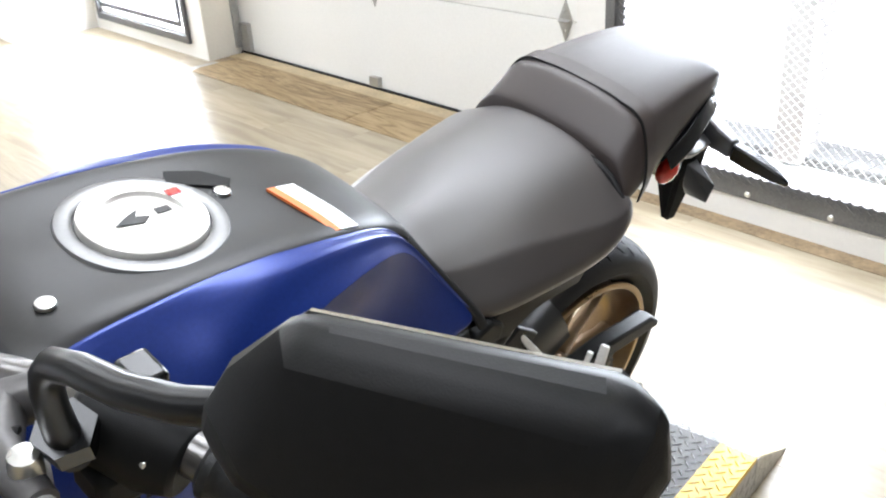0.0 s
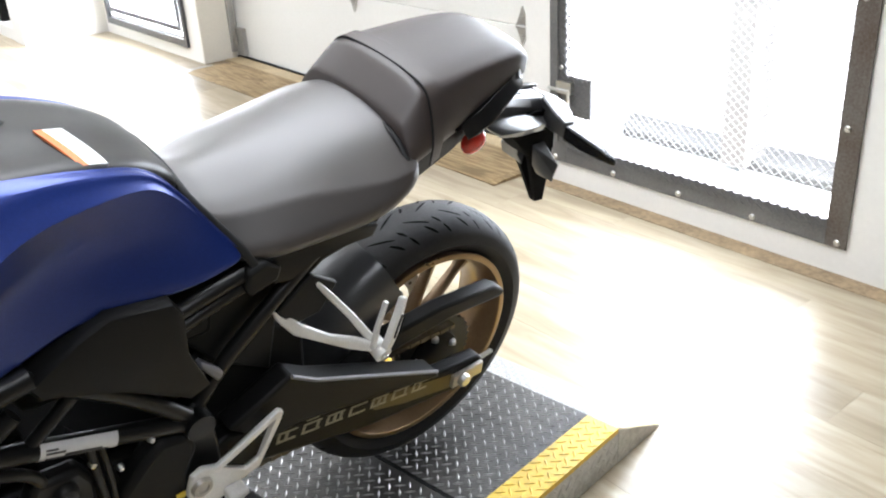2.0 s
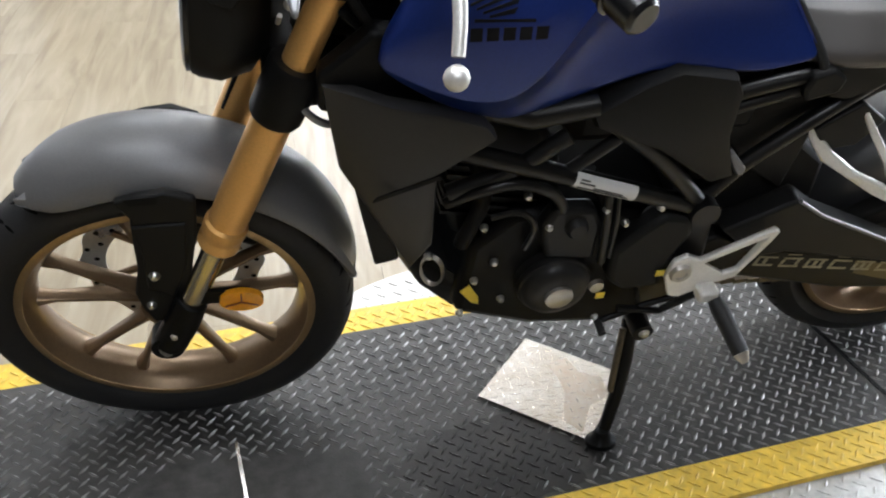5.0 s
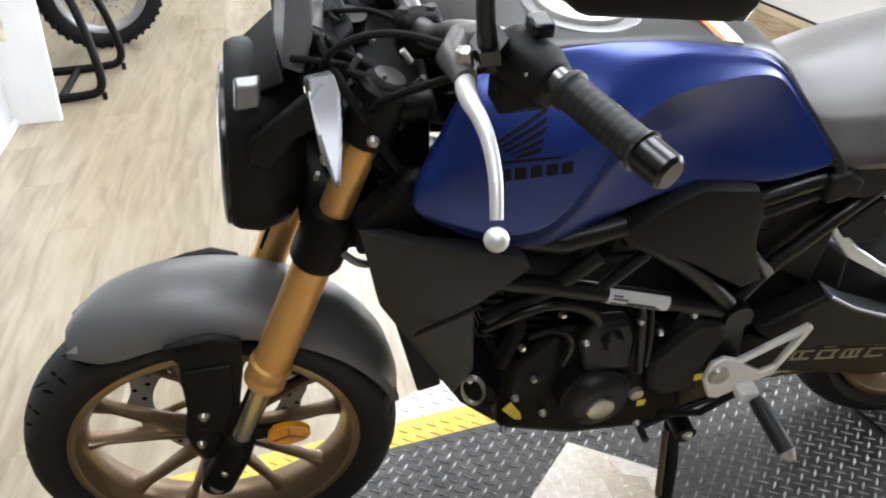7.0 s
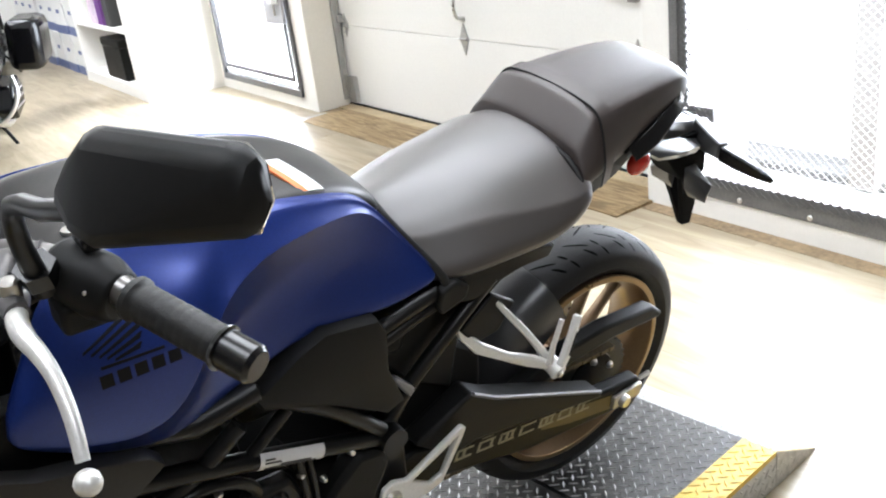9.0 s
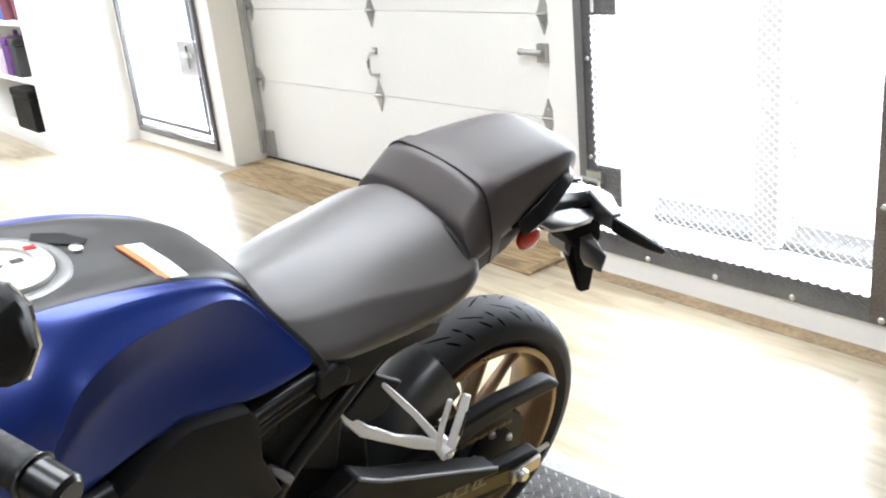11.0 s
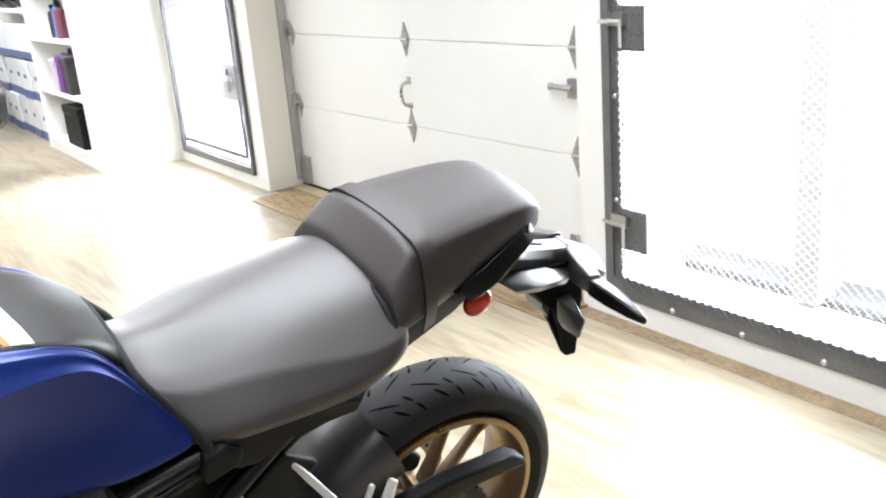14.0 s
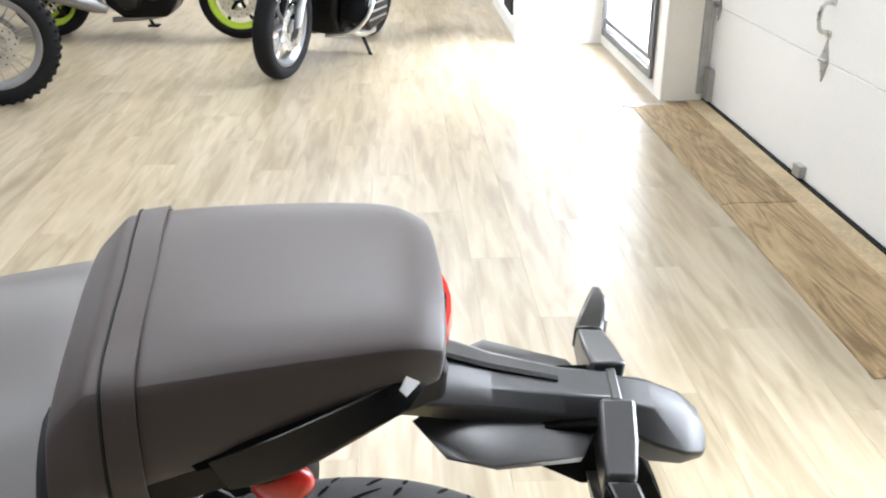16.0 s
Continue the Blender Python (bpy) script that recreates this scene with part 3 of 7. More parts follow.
def platform():
    t = thing("motorcycle_platform", PA, "low steel tread plate platform with yellow painted edges", "platform")
    ya, yb, yc, yd = -0.25, -0.168, 0.352, 0.428
    front, seam, flat, end = -2.3, -0.062, 0.345, 0.525
    slope = lambda x: 0.0 if x < flat else (flat - x) / (end - flat) * (0.092)
    secs = ((front, seam - 0.003, 0), (seam + 0.003, flat, 0))
    for x0, x1, _ in secs:
        part("deck", box((x0, yb, -0.012), (x1, yc, 0.0)), DARKPLATE, t, "worn dark grey tread plate")
        part("edge_strip", box((x0, ya, -0.012), (x1, yb, 0.0)), YELLOW, t, "yellow painted tread strip")
        part("edge_strip", box((x0, yc, -0.012), (x1, yd, 0.0)), YELLOW, t, "yellow painted tread strip")
        part("side_skirt", box((x0, ya, F - 0.0), (x1, ya + 0.004, -0.0125)), SILVERPLATE, t, "bare metal side skirt")
        part("side_skirt", box((x0, yd - 0.004, F), (x1, yd, -0.0125)), SILVERPLATE, t)
    part("joint", box((seam - 0.0045, ya - 0.0015, F + 0.01), (seam + 0.0045, yd, 0.0012)), BLACK, t, "black joint between the plates")
    rampr = lambda y: [(flat, y, 0), (end, y, -0.09), (end, y, F), (flat, y, F)]
    part("ramp_end", loft([rampr(yb), rampr(yc)]), RAMPPLATE, t, "bare metal sloping end")
    part("ramp_edge", loft([rampr(ya), rampr(yb - 0.0002)]), mat_scraped, t, "scraped sloping edge with yellow traces, paled for glare")
    part("ramp_edge", loft([rampr(yc + 0.0002), rampr(yd)]), mat_scraped, t)
    for y in (ya - 0.0015, yd - 0.0025):
        part("ramp_skirt", plate([(flat, -0.003), (end, -0.092), (end, F), (flat, F)], 1, y, 0.004), SILVERPLATE, t, "bare metal ramp side")
    bare = lambda x, y: math.hypot(x + 1.25, (y + 0.12) * 1.2) < 0.22 + 0.1 * noise.noise((x * 6, y * 6, 0))
    oily = lambda x, y: math.hypot((x + 0.84) / 0.16, (y + 0.065) / 0.10) < 1.0 + 0.5 * noise.noise((x * 16, y * 16, 3.0))
    bm = bmesh.new()
    tread(bm, -1.75, seam - 0.006, yb + 0.004, yc, keep=lambda x, y: not bare(x, y) and not oily(x, y))
    dull = bmesh.new()
    tread(dull, -1.1, -0.6, yb + 0.004, yc, p=0.0152, keep=lambda x, y: oily(x, y) and not bare(x, y))
    part("tread_bar", dull, STAIN, t, "oily dark tread bars", kind="stuff")
    ring = []
    for k in range(60):
        a = 2 * math.pi * k / 60
        q = 1.0 + 0.35 * noise.noise((math.cos(a) * 2, math.sin(a) * 2, 1.0)) + 0.12 * noise.noise((math.cos(a) * 9, math.sin(a) * 9, 2.0))
        ring.append((-0.84 + 0.17 * q * math.cos(a), max(yb + 0.002, -0.065 + 0.105 * q * math.sin(a))))
    part("oil_stain", plate(ring, 2, 0.0002, 0.0003), STAIN, t, "dark oil stain on the deck")
    tread(bm, seam + 0.006, flat, yb + 0.004, yc)
    part("tread_bar", bm, DARKBAR, t, kind="stuff")
    bm = bmesh.new()
    for y0, y1 in ((ya, yb), (yc, yd)):
        tread(bm, -1.95, seam - 0.006, y0 + 0.002, y1)
        tread(bm, seam + 0.006, flat, y0 + 0.002, y1)
    part("tread_bar", bm, YELLOW, t, kind="stuff")
    bm = bmesh.new()
    for y0, y1 in ((ya, yb), (yc, yd)):
        tread(bm, flat, end, y0 + 0.002, y1, slope)
    tread(bm, flat, end, yb, yc, slope)
    part("tread_bar", bm, SILVERPLATE, t, kind="stuff")
    bm = bmesh.new()
    tread(bm, -0.6, 0.5, 0, 0.085)
    bmesh.ops.transform(bm, matrix=Matrix.Translation((0, ya + 0.0, -0.09)) @ Matrix.Rotation(radians(90), 4, "X"), verts=bm.verts)
    bmesh.ops.delete(bm, geom=[v for v in bm.verts if v.co.z > slope(v.co.x) - 0.014], context="VERTS")
    part("tread_bar", bm, SILVERPLATE, t, kind="stuff")
    part("deck_crack", box((-1.268, -0.16, 0.0003), (-1.262, 0.1, 0.0012)), SHINY, t, "bright scratched joint")


platform()


def turntable():
    m = PA @ Matrix.Translation((-0.70, 0.0, 0))
    t = thing("turntable_plate", m, "round bare metal tread plate under the platform", "plate")
    R = 0.575
    bm = lathe([(0, -0.014), (R - 0.003, -0.014), (R, -0.018), (R, F + 0.0), (0, F)], 96)
    bmesh.ops.transform(bm, matrix=Matrix(((1, 0, 0, 0), (0, 0, 1, 0), (0, 1, 0, 0), (0, 0, 0, 1))), verts=bm.verts)
    bmesh.ops.recalc_face_normals(bm, faces=bm.faces)
    part("disc", bm, SILVERPLATE, t)
    bm = bmesh.new()
    tread(bm, -R, R, -R, R, lambda x: -0.014, 0.018, lambda x, y: math.hypot(x, y) < R - 0.02 and (y < -0.24 or y > 0.42), 0.026, 0.007, 0.0022)
    part("tread_bar", bm, SILVERPLATE, t, kind="stuff")


turntable()

foot_plate = thing("metal_pad", pose(-0.68, -0.005, 0.0025, 0, 0, 50), "square polished tread plate pad with a painted brown reflection beside the side stand", "plate")
part("sheet", box((-0.103, -0.115, 0), (0.103, 0.105, 0.003)), SHINY, foot_plate, "polished bare metal sheet", 0.001)
part("tread_bar", tread(bmesh.new(), -0.100, 0.100, -0.112, 0.102, lambda x: 0.003, length=0.020, width=0.004, h=0.0008), SHINY, foot_plate, kind="stuff")
# Thin brown sheet: the bike's reflection in the pad, put into colour.
bm = plate([(-0.09, -0.10), (-0.02, -0.085), (0.03, -0.105), (0.07, -0.07), (0.06, -0.03), (0.088, 0.01), (0.05, 0.03), (0.02, -0.005), (-0.01, -0.03), (-0.05, -0.045), (-0.08, -0.06)], 2, 0.0031, 0.0004)
part("stain", bm, mat("brown_reflection_tint", (0.42, 0.33, 0.24), 0.4, 0.5, 0.3, 30, 200, 0.2, 90, dirt=(0.62, 0.58, 0.52)), foot_plate, "brown patch painted for the bike's reflection")

# ---- the motorcycle: u to the rear, v to its right, w up, from the rear wheel's foot ----
BIKE = Matrix.Translation((0.0, 0.111, 0.003)) @ Matrix.Rotation(radians(3.2), 4, "Z") @ Matrix.Rotation(radians(15.2), 4, "X")


def moved(bm, m):
    bmesh.ops.transform(bm, matrix=m, verts=bm.verts)
    return bm


def at(u, v, w):
    return Matrix.Translation((u, v, w))


def mirrored(bm):
    """The same piece on the other side."""
    c = bm.copy()
    bmesh.ops.transform(c, matrix=Matrix.Diagonal((1, -1, 1, 1)), verts=c.verts)
    bmesh.ops.reverse_faces(c, faces=c.faces)
    return c


def tyre_profile(R, half, rim):
    pts = [(rim, half * 0.62), (rim + 0.012, half * 0.82)]
    for k in range(13):
        a = math.pi * (k / 12)
        y = half * math.cos(a)
        r = rim + 0.03 + (R - rim - 0.03) * math.sin(a) ** 0.75
        pts.append((r, y))
    pts += [(rim + 0.012, -half * 0.82), (rim, -half * 0.62)]
    return pts


def tread_grooves(R, half, rim, n):
    """Slanting cuts round the tread, as thin dark strips lying in its skin."""
    bm = bmesh.new()
    def surf(y, ang, lift):
        a = math.acos(max(-1, min(1, y / half)))
        r = rim + 0.03 + (R - rim - 0.03) * math.sin(a) ** 0.75 + lift
        return (r * math.cos(ang), y, r * math.sin(ang))
    for i in range(n):
        a0 = 2 * math.pi * i / n
        for side in (-1, 1):
            off = 0 if side < 0 else math.pi / n
            for y0, y1, da, db, w in ((0.10, 0.46, 0.0, 0.15, 0.0075), (0.52, 0.80, 0.10, 0.165, 0.0065), (0.30, 0.54, 0.20, 0.235, 0.0055), (0.62, 0.86, 0.245, 0.275, 0.005)):
                k, prev = 6, None
                for j in range(k + 1):
                    f = j / k
                    y = side * half * (y0 + (y1 - y0) * f)
                    ang = a0 + off - (da + (db - da) * f) * (22 / n)
                    ww = w / R * (0.35 + 1.3 * math.sin(math.pi * (0.08 + 0.84 * f)) * 0.65)
                    pair = [bm.verts.new(surf(y, ang - ww / 2, 0.0004)), bm.verts.new(surf(y, ang + ww / 2, 0.0004))]
                    if prev:
                        bm.faces.new((prev[0], prev[1], pair[1], pair[0]))
                    prev = pair
    bmesh.ops.recalc_face_normals(bm, faces=bm.faces)
    return bm


def turned(c, yaw, lean):
    """A frame at c whose y axis is an axle turned by yaw and lean degrees."""
    axle = Vector((math.sin(radians(yaw)), math.cos(radians(yaw)), math.sin(radians(lean)))).normalized()
    back = axle.cross(Vector((0, 0, 1))).normalized()
    m = Matrix((back, axle, back.cross(axle))).transposed().to_4x4()
    return Matrix.Translation(c) @ m


# the front end is steered a little to the right; parts are drawn about the axle at (-1.353, 0, 0.291)
STEER = turned((-1.350, 0.021, 0.288), 4.0, 1.2) @ Matrix.Translation((1.353, 0, -0.291))


def wheel(name, parent, m, R, half, rim_r, rim_half, spokes, phase):
    ob = new(name)
    ob.parent, ob.matrix_local = parent, m
    ty = part("tyre", lathe(tyre_profile(R, half, rim_r), 96), RUBBER, ob, "black road tyre with slanting tread grooves")
    part("tread_groove", tread_grooves(R, half, rim_r, 22), GROOVE, ty, kind="stuff")
    h = rim_half
    prof = [(rim_r + 0.006, h), (rim_r + 0.006, h - 0.006), (rim_r - 0.002, h - 0.009), (rim_r - 0.006, h * 0.62), (rim_r - 0.010, h * 0.42), (rim_r - 0.011, 0),
            (rim_r - 0.010, -h * 0.42), (rim_r - 0.006, -h * 0.62), (rim_r - 0.002, -h + 0.009), (rim_r + 0.006, -h + 0.006), (rim_r + 0.006, -h), (rim_r - 0.005, -h - 0.001),
            (rim_r - 0.012, -h * 0.78), (rim_r - 0.020, -h * 0.45), (rim_r - 0.022, 0), (rim_r - 0.020, h * 0.45), (rim_r - 0.012, h * 0.78), (rim_r - 0.005, h + 0.001)]
    part("rim", lathe(prof, 96, closed=True), BRONZE, ob, "bronze painted alloy rim")
    for s in (-1, 1):
        part("rim_lip", lathe([(rim_r - 0.006, s * (h - 0.002)), (rim_r - 0.0055, s * (h + 0.002)), (rim_r + 0.001, s * (h + 0.0035)), (rim_r + 0.0065, s * (h + 0.001)), (rim_r + 0.006, s * (h - 0.002))], 96, closed=True), LIP, ob, "brighter bronze rim lip")
    for i in range(spokes):
        for s in (-1, 1):
            a = 2 * math.pi * i / spokes + phase
            b = a + s * 0.24
            ri, ro = 0.035, rim_r - 0.018
            p0 = Vector((ri * math.cos(a + s * 0.25), s * 0.006, ri * math.sin(a + s * 0.25)))
            p1 = Vector((ro * math.cos(b), 0, ro * math.sin(b)))
            t = (p1 - p0).normalized()
            nrm = Vector((-t.z, 0, t.x))
            rings = []
            for f, wd, th in ((0, 0.010, 0.018), (0.35, 0.0062, 0.014), (0.82, 0.0056, 0.011), (1, 0.012, 0.015)):
                q = p0.lerp(p1, f)
                rings.append([q + nrm * wd * x + Vector((0, th * y, 0)) for x, y in ((-1, -0.5), (-0.5, -1), (0.5, -1), (1, -0.5), (1, 0.5), (0.5, 1), (-0.5, 1), (-1, 0.5))])
            part("spoke", loft(rings), BRONZE, ob)
    part("hub", lathe([(0, -0.055), (0.022, -0.055), (0.032, -0.045), (0.045, -0.03), (0.04, 0.0), (0.045, 0.03), (0.032, 0.05), (0.022, 0.06), (0, 0.06)], 32), BRONZE, ob)
    return ob


def disc(name, parent, m, r, ri, material, holes):
    """A thin brake disc with a wavy rim and round holes shown by small recessed dots."""
    bm = bmesh.new()
    seg = 72
    vs = []
    for y in (-0.002, 0.002):
        vs.append([[bm.verts.new((q * math.cos(a), y, q * math.sin(a))) for q in (ri, r - 0.004 + 0.004 * math.cos(12 * a))] for a in (2 * math.pi * k / seg for k in range(seg))])
    for k in range(seg):
        j = (k + 1) % seg
        for s in (0, 1):
            bm.faces.new((vs[s][k][0], vs[s][k][1], vs[s][j][1], vs[s][j][0]))
        bm.faces.new((vs[0][k][1], vs[1][k][1], vs[1][j][1], vs[0][j][1]))
        bm.faces.new((vs[0][k][0], vs[1][k][0], vs[1][j][0], vs[0][j][0]))
    bmesh.ops.recalc_face_normals(bm, faces=bm.faces)
    d = part(name, moved(bm, m), material, parent, "steel brake disc with round holes")
    bm = bmesh.new()
    for k in range(holes):
        a = 2 * math.pi * k / holes
        q = ri + (r - ri) * (0.3 if k % 2 else 0.68)
        for y in (-0.0024, 0.0024):
            bmesh.ops.create_circle(bm, cap_ends=True, segments=10, radius=0.0045, matrix=Matrix.Translation((q * math.cos(a), y, q * math.sin(a))) @ Matrix.Rotation(radians(90), 4, "X"))
    part("hole", moved(bm, m), GROOVE, d, kind="stuff")


def hex_bolt(parent, p, r=0.006, material=STEEL, name="bolt"):
    r *= 0.8
    bm = lathe([(0, -0.006), (r * 0.8, -0.005), (r, -0.002), (r * 1.3, 0), (r * 1.3, 0.003)], 12)
    return part(name, moved(bm, Matrix.Translation(p)), material, parent)


def motorcycle():
    t = thing("motorcycle", BIKE, "blue naked motorcycle leaning on its side stand, gold fork", "motorcycle")

    # wheels
    rw = wheel("rear_wheel", t, turned((-0.008, 0.024, 0.302), 1.7, -1.4), 0.2925, 0.067, 0.2155, 0.061, 5, 1.01)
    disc("brake_disc", rw, at(0, 0.075, 0), 0.11, 0.075, STEEL, 30)
    fw = wheel("front_wheel", t, STEER @ at(-1.353, 0, 0.291), 0.291, 0.056, 0.220, 0.040, 5, 0.345)
    front = new("front_fork")
    front.parent, front.matrix_local = t, STEER
    disc("brake_disc", fw, at(0, 0.066, 0), 0.148, 0.105, STEEL, 40)
    bm = bmesh.new()
    for k in range(6):
        a = 2 * math.pi * k / 6
        rod((0.05 * math.cos(a), 0.06, 0.05 * math.sin(a)), (0.115 * math.cos(a + 0.3), 0.066, 0.115 * math.sin(a + 0.3)), 0.007, 8, bm)
    part("disc_carrier", bm, BRONZE, fw, kind="stuff")
    # sprocket and its nuts
    bm = bmesh.new()
    teeth = 38
    ring = []
    for k in range(teeth * 2):
        a = math.pi * k / teeth
        q = 0.093 if k % 2 else 0.1
        ring.append((q * math.cos(a), q * math.sin(a)))
    plate(ring, 1, -0.088, 0.006, bm)
    part("sprocket", bm, ENGCOV, rw, "dark rear sprocket")
    part("cush_hub", lathe([(0, -0.095), (0.03, -0.095), (0.06, -0.092), (0.066, -0.08), (0.066, -0.05), (0, -0.05)], 32), ENGINE, rw)
    for k in range(5):
        a = 2 * math.pi * k / 5 + 0.4
        hex_bolt(rw, (0.05 * math.cos(a), -0.096, 0.05 * math.sin(a)), 0.008)

    # front fender
    C = Vector((-1.353, 0, 0.291))
    rings = []
    n = 26
    for i in range(n + 1):
        f = i / n
        deg = 15 + (123.5 - 15) * f
        a = radians(deg)
        R = float(np.interp(deg, (15, 24, 45, 62, 85, 100, 110, 117, 124), (0.304, 0.315, 0.333, 0.343, 0.350, 0.347, 0.340, 0.331, 0.318)))
        low = float(np.interp(deg, (15, 24, 46, 76, 87, 100, 108, 116, 124), (0.300, 0.298, 0.2985, 0.298, 0.293, 0.288, 0.284, 0.290, 0.309)))
        hw = 0.068 + 0.008 * math.sin(math.pi * f) - 0.024 * max(0, (f - 0.88) / 0.12) ** 2 - 0.018 * max(0, (0.12 - f) / 0.12) ** 2
        dp = R - low
        sec = [(0, 0), (0.38, -0.003), (0.68, -0.012), (0.88, -0.028 * min(1, dp / 0.05)), (0.985, -0.6 * dp - 0.008), (1.0, -dp)]
        left = [(-x * hw, R + d) for x, d in sec]
        full = left[::-1] + [(-y, r) for y, r in left[1:]]
        inner = [(y * 0.955, r - 0.004) for y, r in full[::-1]]
        rings.append([C + Vector((r * math.cos(a), y, r * math.sin(a))) for y, r in full + inner])
    part("front_fender", loft(rings), FENDER, front, "satin grey front mudguard")
    # fork guards, stepped plastic under the mudguard's edge
    for s in (-1, 1):
        outline = [(-1.388, 0.590), (-1.358, 0.600), (-1.322, 0.606), (-1.284, 0.590), (-1.288, 0.530), (-1.304, 0.440), (-1.322, 0.385), (-1.345, 0.340), (-1.366, 0.338), (-1.380, 0.370), (-1.386, 0.405), (-1.375, 0.46), (-1.374, 0.51), (-1.371, 0.56)]
        bm = plate(outline, 1, -0.092, 0.014)
        plate([(-1.372, 0.548), (-1.300, 0.552), (-1.306, 0.47), (-1.330, 0.40), (-1.366, 0.42), (-1.364, 0.50)], 1, -0.0965, 0.006, bm)
        part("fork_guard", bm if s < 0 else mirrored(bm), PLASTIC, front, "matte black fork guard", 0.004)
        if s < 0:
            part("guard_slot", plate([(-1.375, 0.598), (-1.330, 0.602), (-1.333, 0.588), (-1.368, 0.586)], 1, -0.0932, 0.003), BLACK, front)
            hex_bolt(front, (-1.353, -0.098, 0.450), 0.008)
            hex_bolt(front, (-1.366, -0.094, 0.380), 0.007)

    # fork
    d = Vector((0.415, 0, 0.91)).normalized()
    P = lambda w, v: Vector((-1.255 + (w - 0.530) * 0.378, v, w))
    for s in (-1, 1):
        v = s * 0.097
        leg = new("fork_leg")
        leg.parent = front
        part("upper_tube", tube([P(0.545, v), P(0.60, v), P(0.74, v), P(0.79, v), P(0.80, v), P(0.945, v)], [0.0262, 0.0265, 0.0255, 0.0245, 0.0200, 0.0200], 28), GOLD, leg, "gold anodised fork tube")
        bm = tube([P(0.512, v), P(0.516, v), P(0.524, v), P(0.528, v), P(0.532, v), P(0.540, v), P(0.543, v), P(0.553, v), P(0.557, v)], [0.026, 0.0295, 0.0295, 0.0272, 0.0272, 0.0302, 0.0302, 0.0302, 0.0262], 28)
        part("gold_collar", bm, GOLD, leg)
        part("slider", tube([P(0.515, v), P(0.36, v)], 0.0175, 24), mat_slider, leg, "brushed chrome fork slider")
        bm = tube([P(0.395, v), P(0.35, v), (-1.350, v, 0.293)], [0.0235, 0.0255, 0.026], 16)
        rod((-1.353, v - 0.016, 0.293), (-1.353, v + 0.026, 0.293), 0.025, 20, bm)
        part("axle_clamp", bm, ENGINE, leg, "black axle clamp", 0.003)
        if s < 0:
            hex_bolt(leg, (-1.353, v - 0.018, 0.293), 0.012, CAPMAT, "axle_nut")
            hex_bolt(leg, (-1.338, v - 0.022, 0.335), 0.006, CAPMAT, "pinch_bolt")
        part("lower_clamp", tube([P(0.738, v), P(0.744, v), P(0.812, v), P(0.817, v)], [0.031, 0.034, 0.034, 0.031], 20), ENGINE, leg, "black lower fork clamp")
        part("upper_clamp", tube([P(0.918, v), P(0.923, v), P(0.985, v), P(0.99, v)], [0.028, 0.031, 0.031, 0.026], 20), ENGINE, leg, "black upper fork clamp")
        part("fork_cap", tube([P(0.99, v), P(0.998, v)], 0.018, 16), mat_perch, leg)
    part("lower_yoke", box((-1.19, -0.105, 0.752), (-1.10, 0.105, 0.802)), ENGINE, front, "", 0.012)
    part("upper_yoke", box((-1.125, -0.12, 0.945), (-1.03, 0.12, 0.98)), ENGINE, front, "", 0.012)
    part("steering_head", rod((-1.13, 0, 0.76), (-1.055, 0, 0.96), 0.034, 20), FRAME, t)
    bm = tube([(0, -0.005, 0), (0, 0.005, 0)], 0.024, 28)
    moved(bm, at(-1.236, -0.115, 0.410) @ Matrix.Diagonal((1.30, 1, 0.88, 1)))
    rf = part("side_reflector", bm, AMBER, front, "oval amber side reflector")
    for k in range(3):
        a = radians(90 + 120 * k)
        part("facet_line", rod((-1.236, -0.1206, 0.410), (-1.236 + 0.027 * math.cos(a), -0.1206, 0.410 + 0.018 * math.sin(a)), 0.0012, 6), mat_amber_dark, rf)
    part("reflector_stay", box((-1.30, -0.112, 0.40), (-1.225, -0.104, 0.425)), ENGINE, front)
    # caliper, far side
    part("brake_caliper", box((-1.245, 0.03, 0.36), (-1.185, 0.10, 0.47), None, Matrix.Rotation(radians(25), 4, "Y")), ENGINE, front, "black brake caliper", 0.01)

    # headlight
    hl = new("headlight")
    hl.parent, hl.matrix_local = t, STEER
    hm = at(-1.225, 0, 0.865) @ Matrix.Rotation(radians(4), 4, "Y")
    rings = []
    for x, ry, rz in ((0.05, 0.06, 0.075), (0.03, 0.088, 0.104), (-0.005, 0.1, 0.116), (-0.03, 0.098, 0.112), (-0.04, 0.095, 0.106)):
        rings.append([hm @ Vector((x, ry * math.copysign(abs(math.cos(a)) ** 0.75, math.cos(a)), rz * math.copysign(abs(math.sin(a)) ** 0.75, math.sin(a)))) for a in (2 * math.pi * k / 36 for k in range(36))])
    part("housing", loft(rings), PLASTIC, hl, "matte black lamp housing", 0.002)
    rings = []
    for x, q in ((-0.0405, 0.93), (-0.046, 0.9), (-0.050, 0.78), (-0.052, 0.4), (-0.0525, 0.05)):
        rings.append([hm @ Vector((x, 0.094 * q * math.cos(a), 0.1 * q * math.sin(a) - 0.014)) for a in (2 * math.pi * k / 36 for k in range(36))])
    part("lens", loft(rings), LENS, hl, "clear round lamp lens")
    part("rim_ring", moved(lathe([(0.094, 0), (0.1, -0.003), (0.1, -0.012), (0.094, -0.014)], 40), hm @ at(-0.048, 0, -0.014) @ Matrix.Rotation(radians(90), 4, "Z") @ Matrix.Diagonal((0.95, 1, 1.0, 1))), GLOSS, hl)
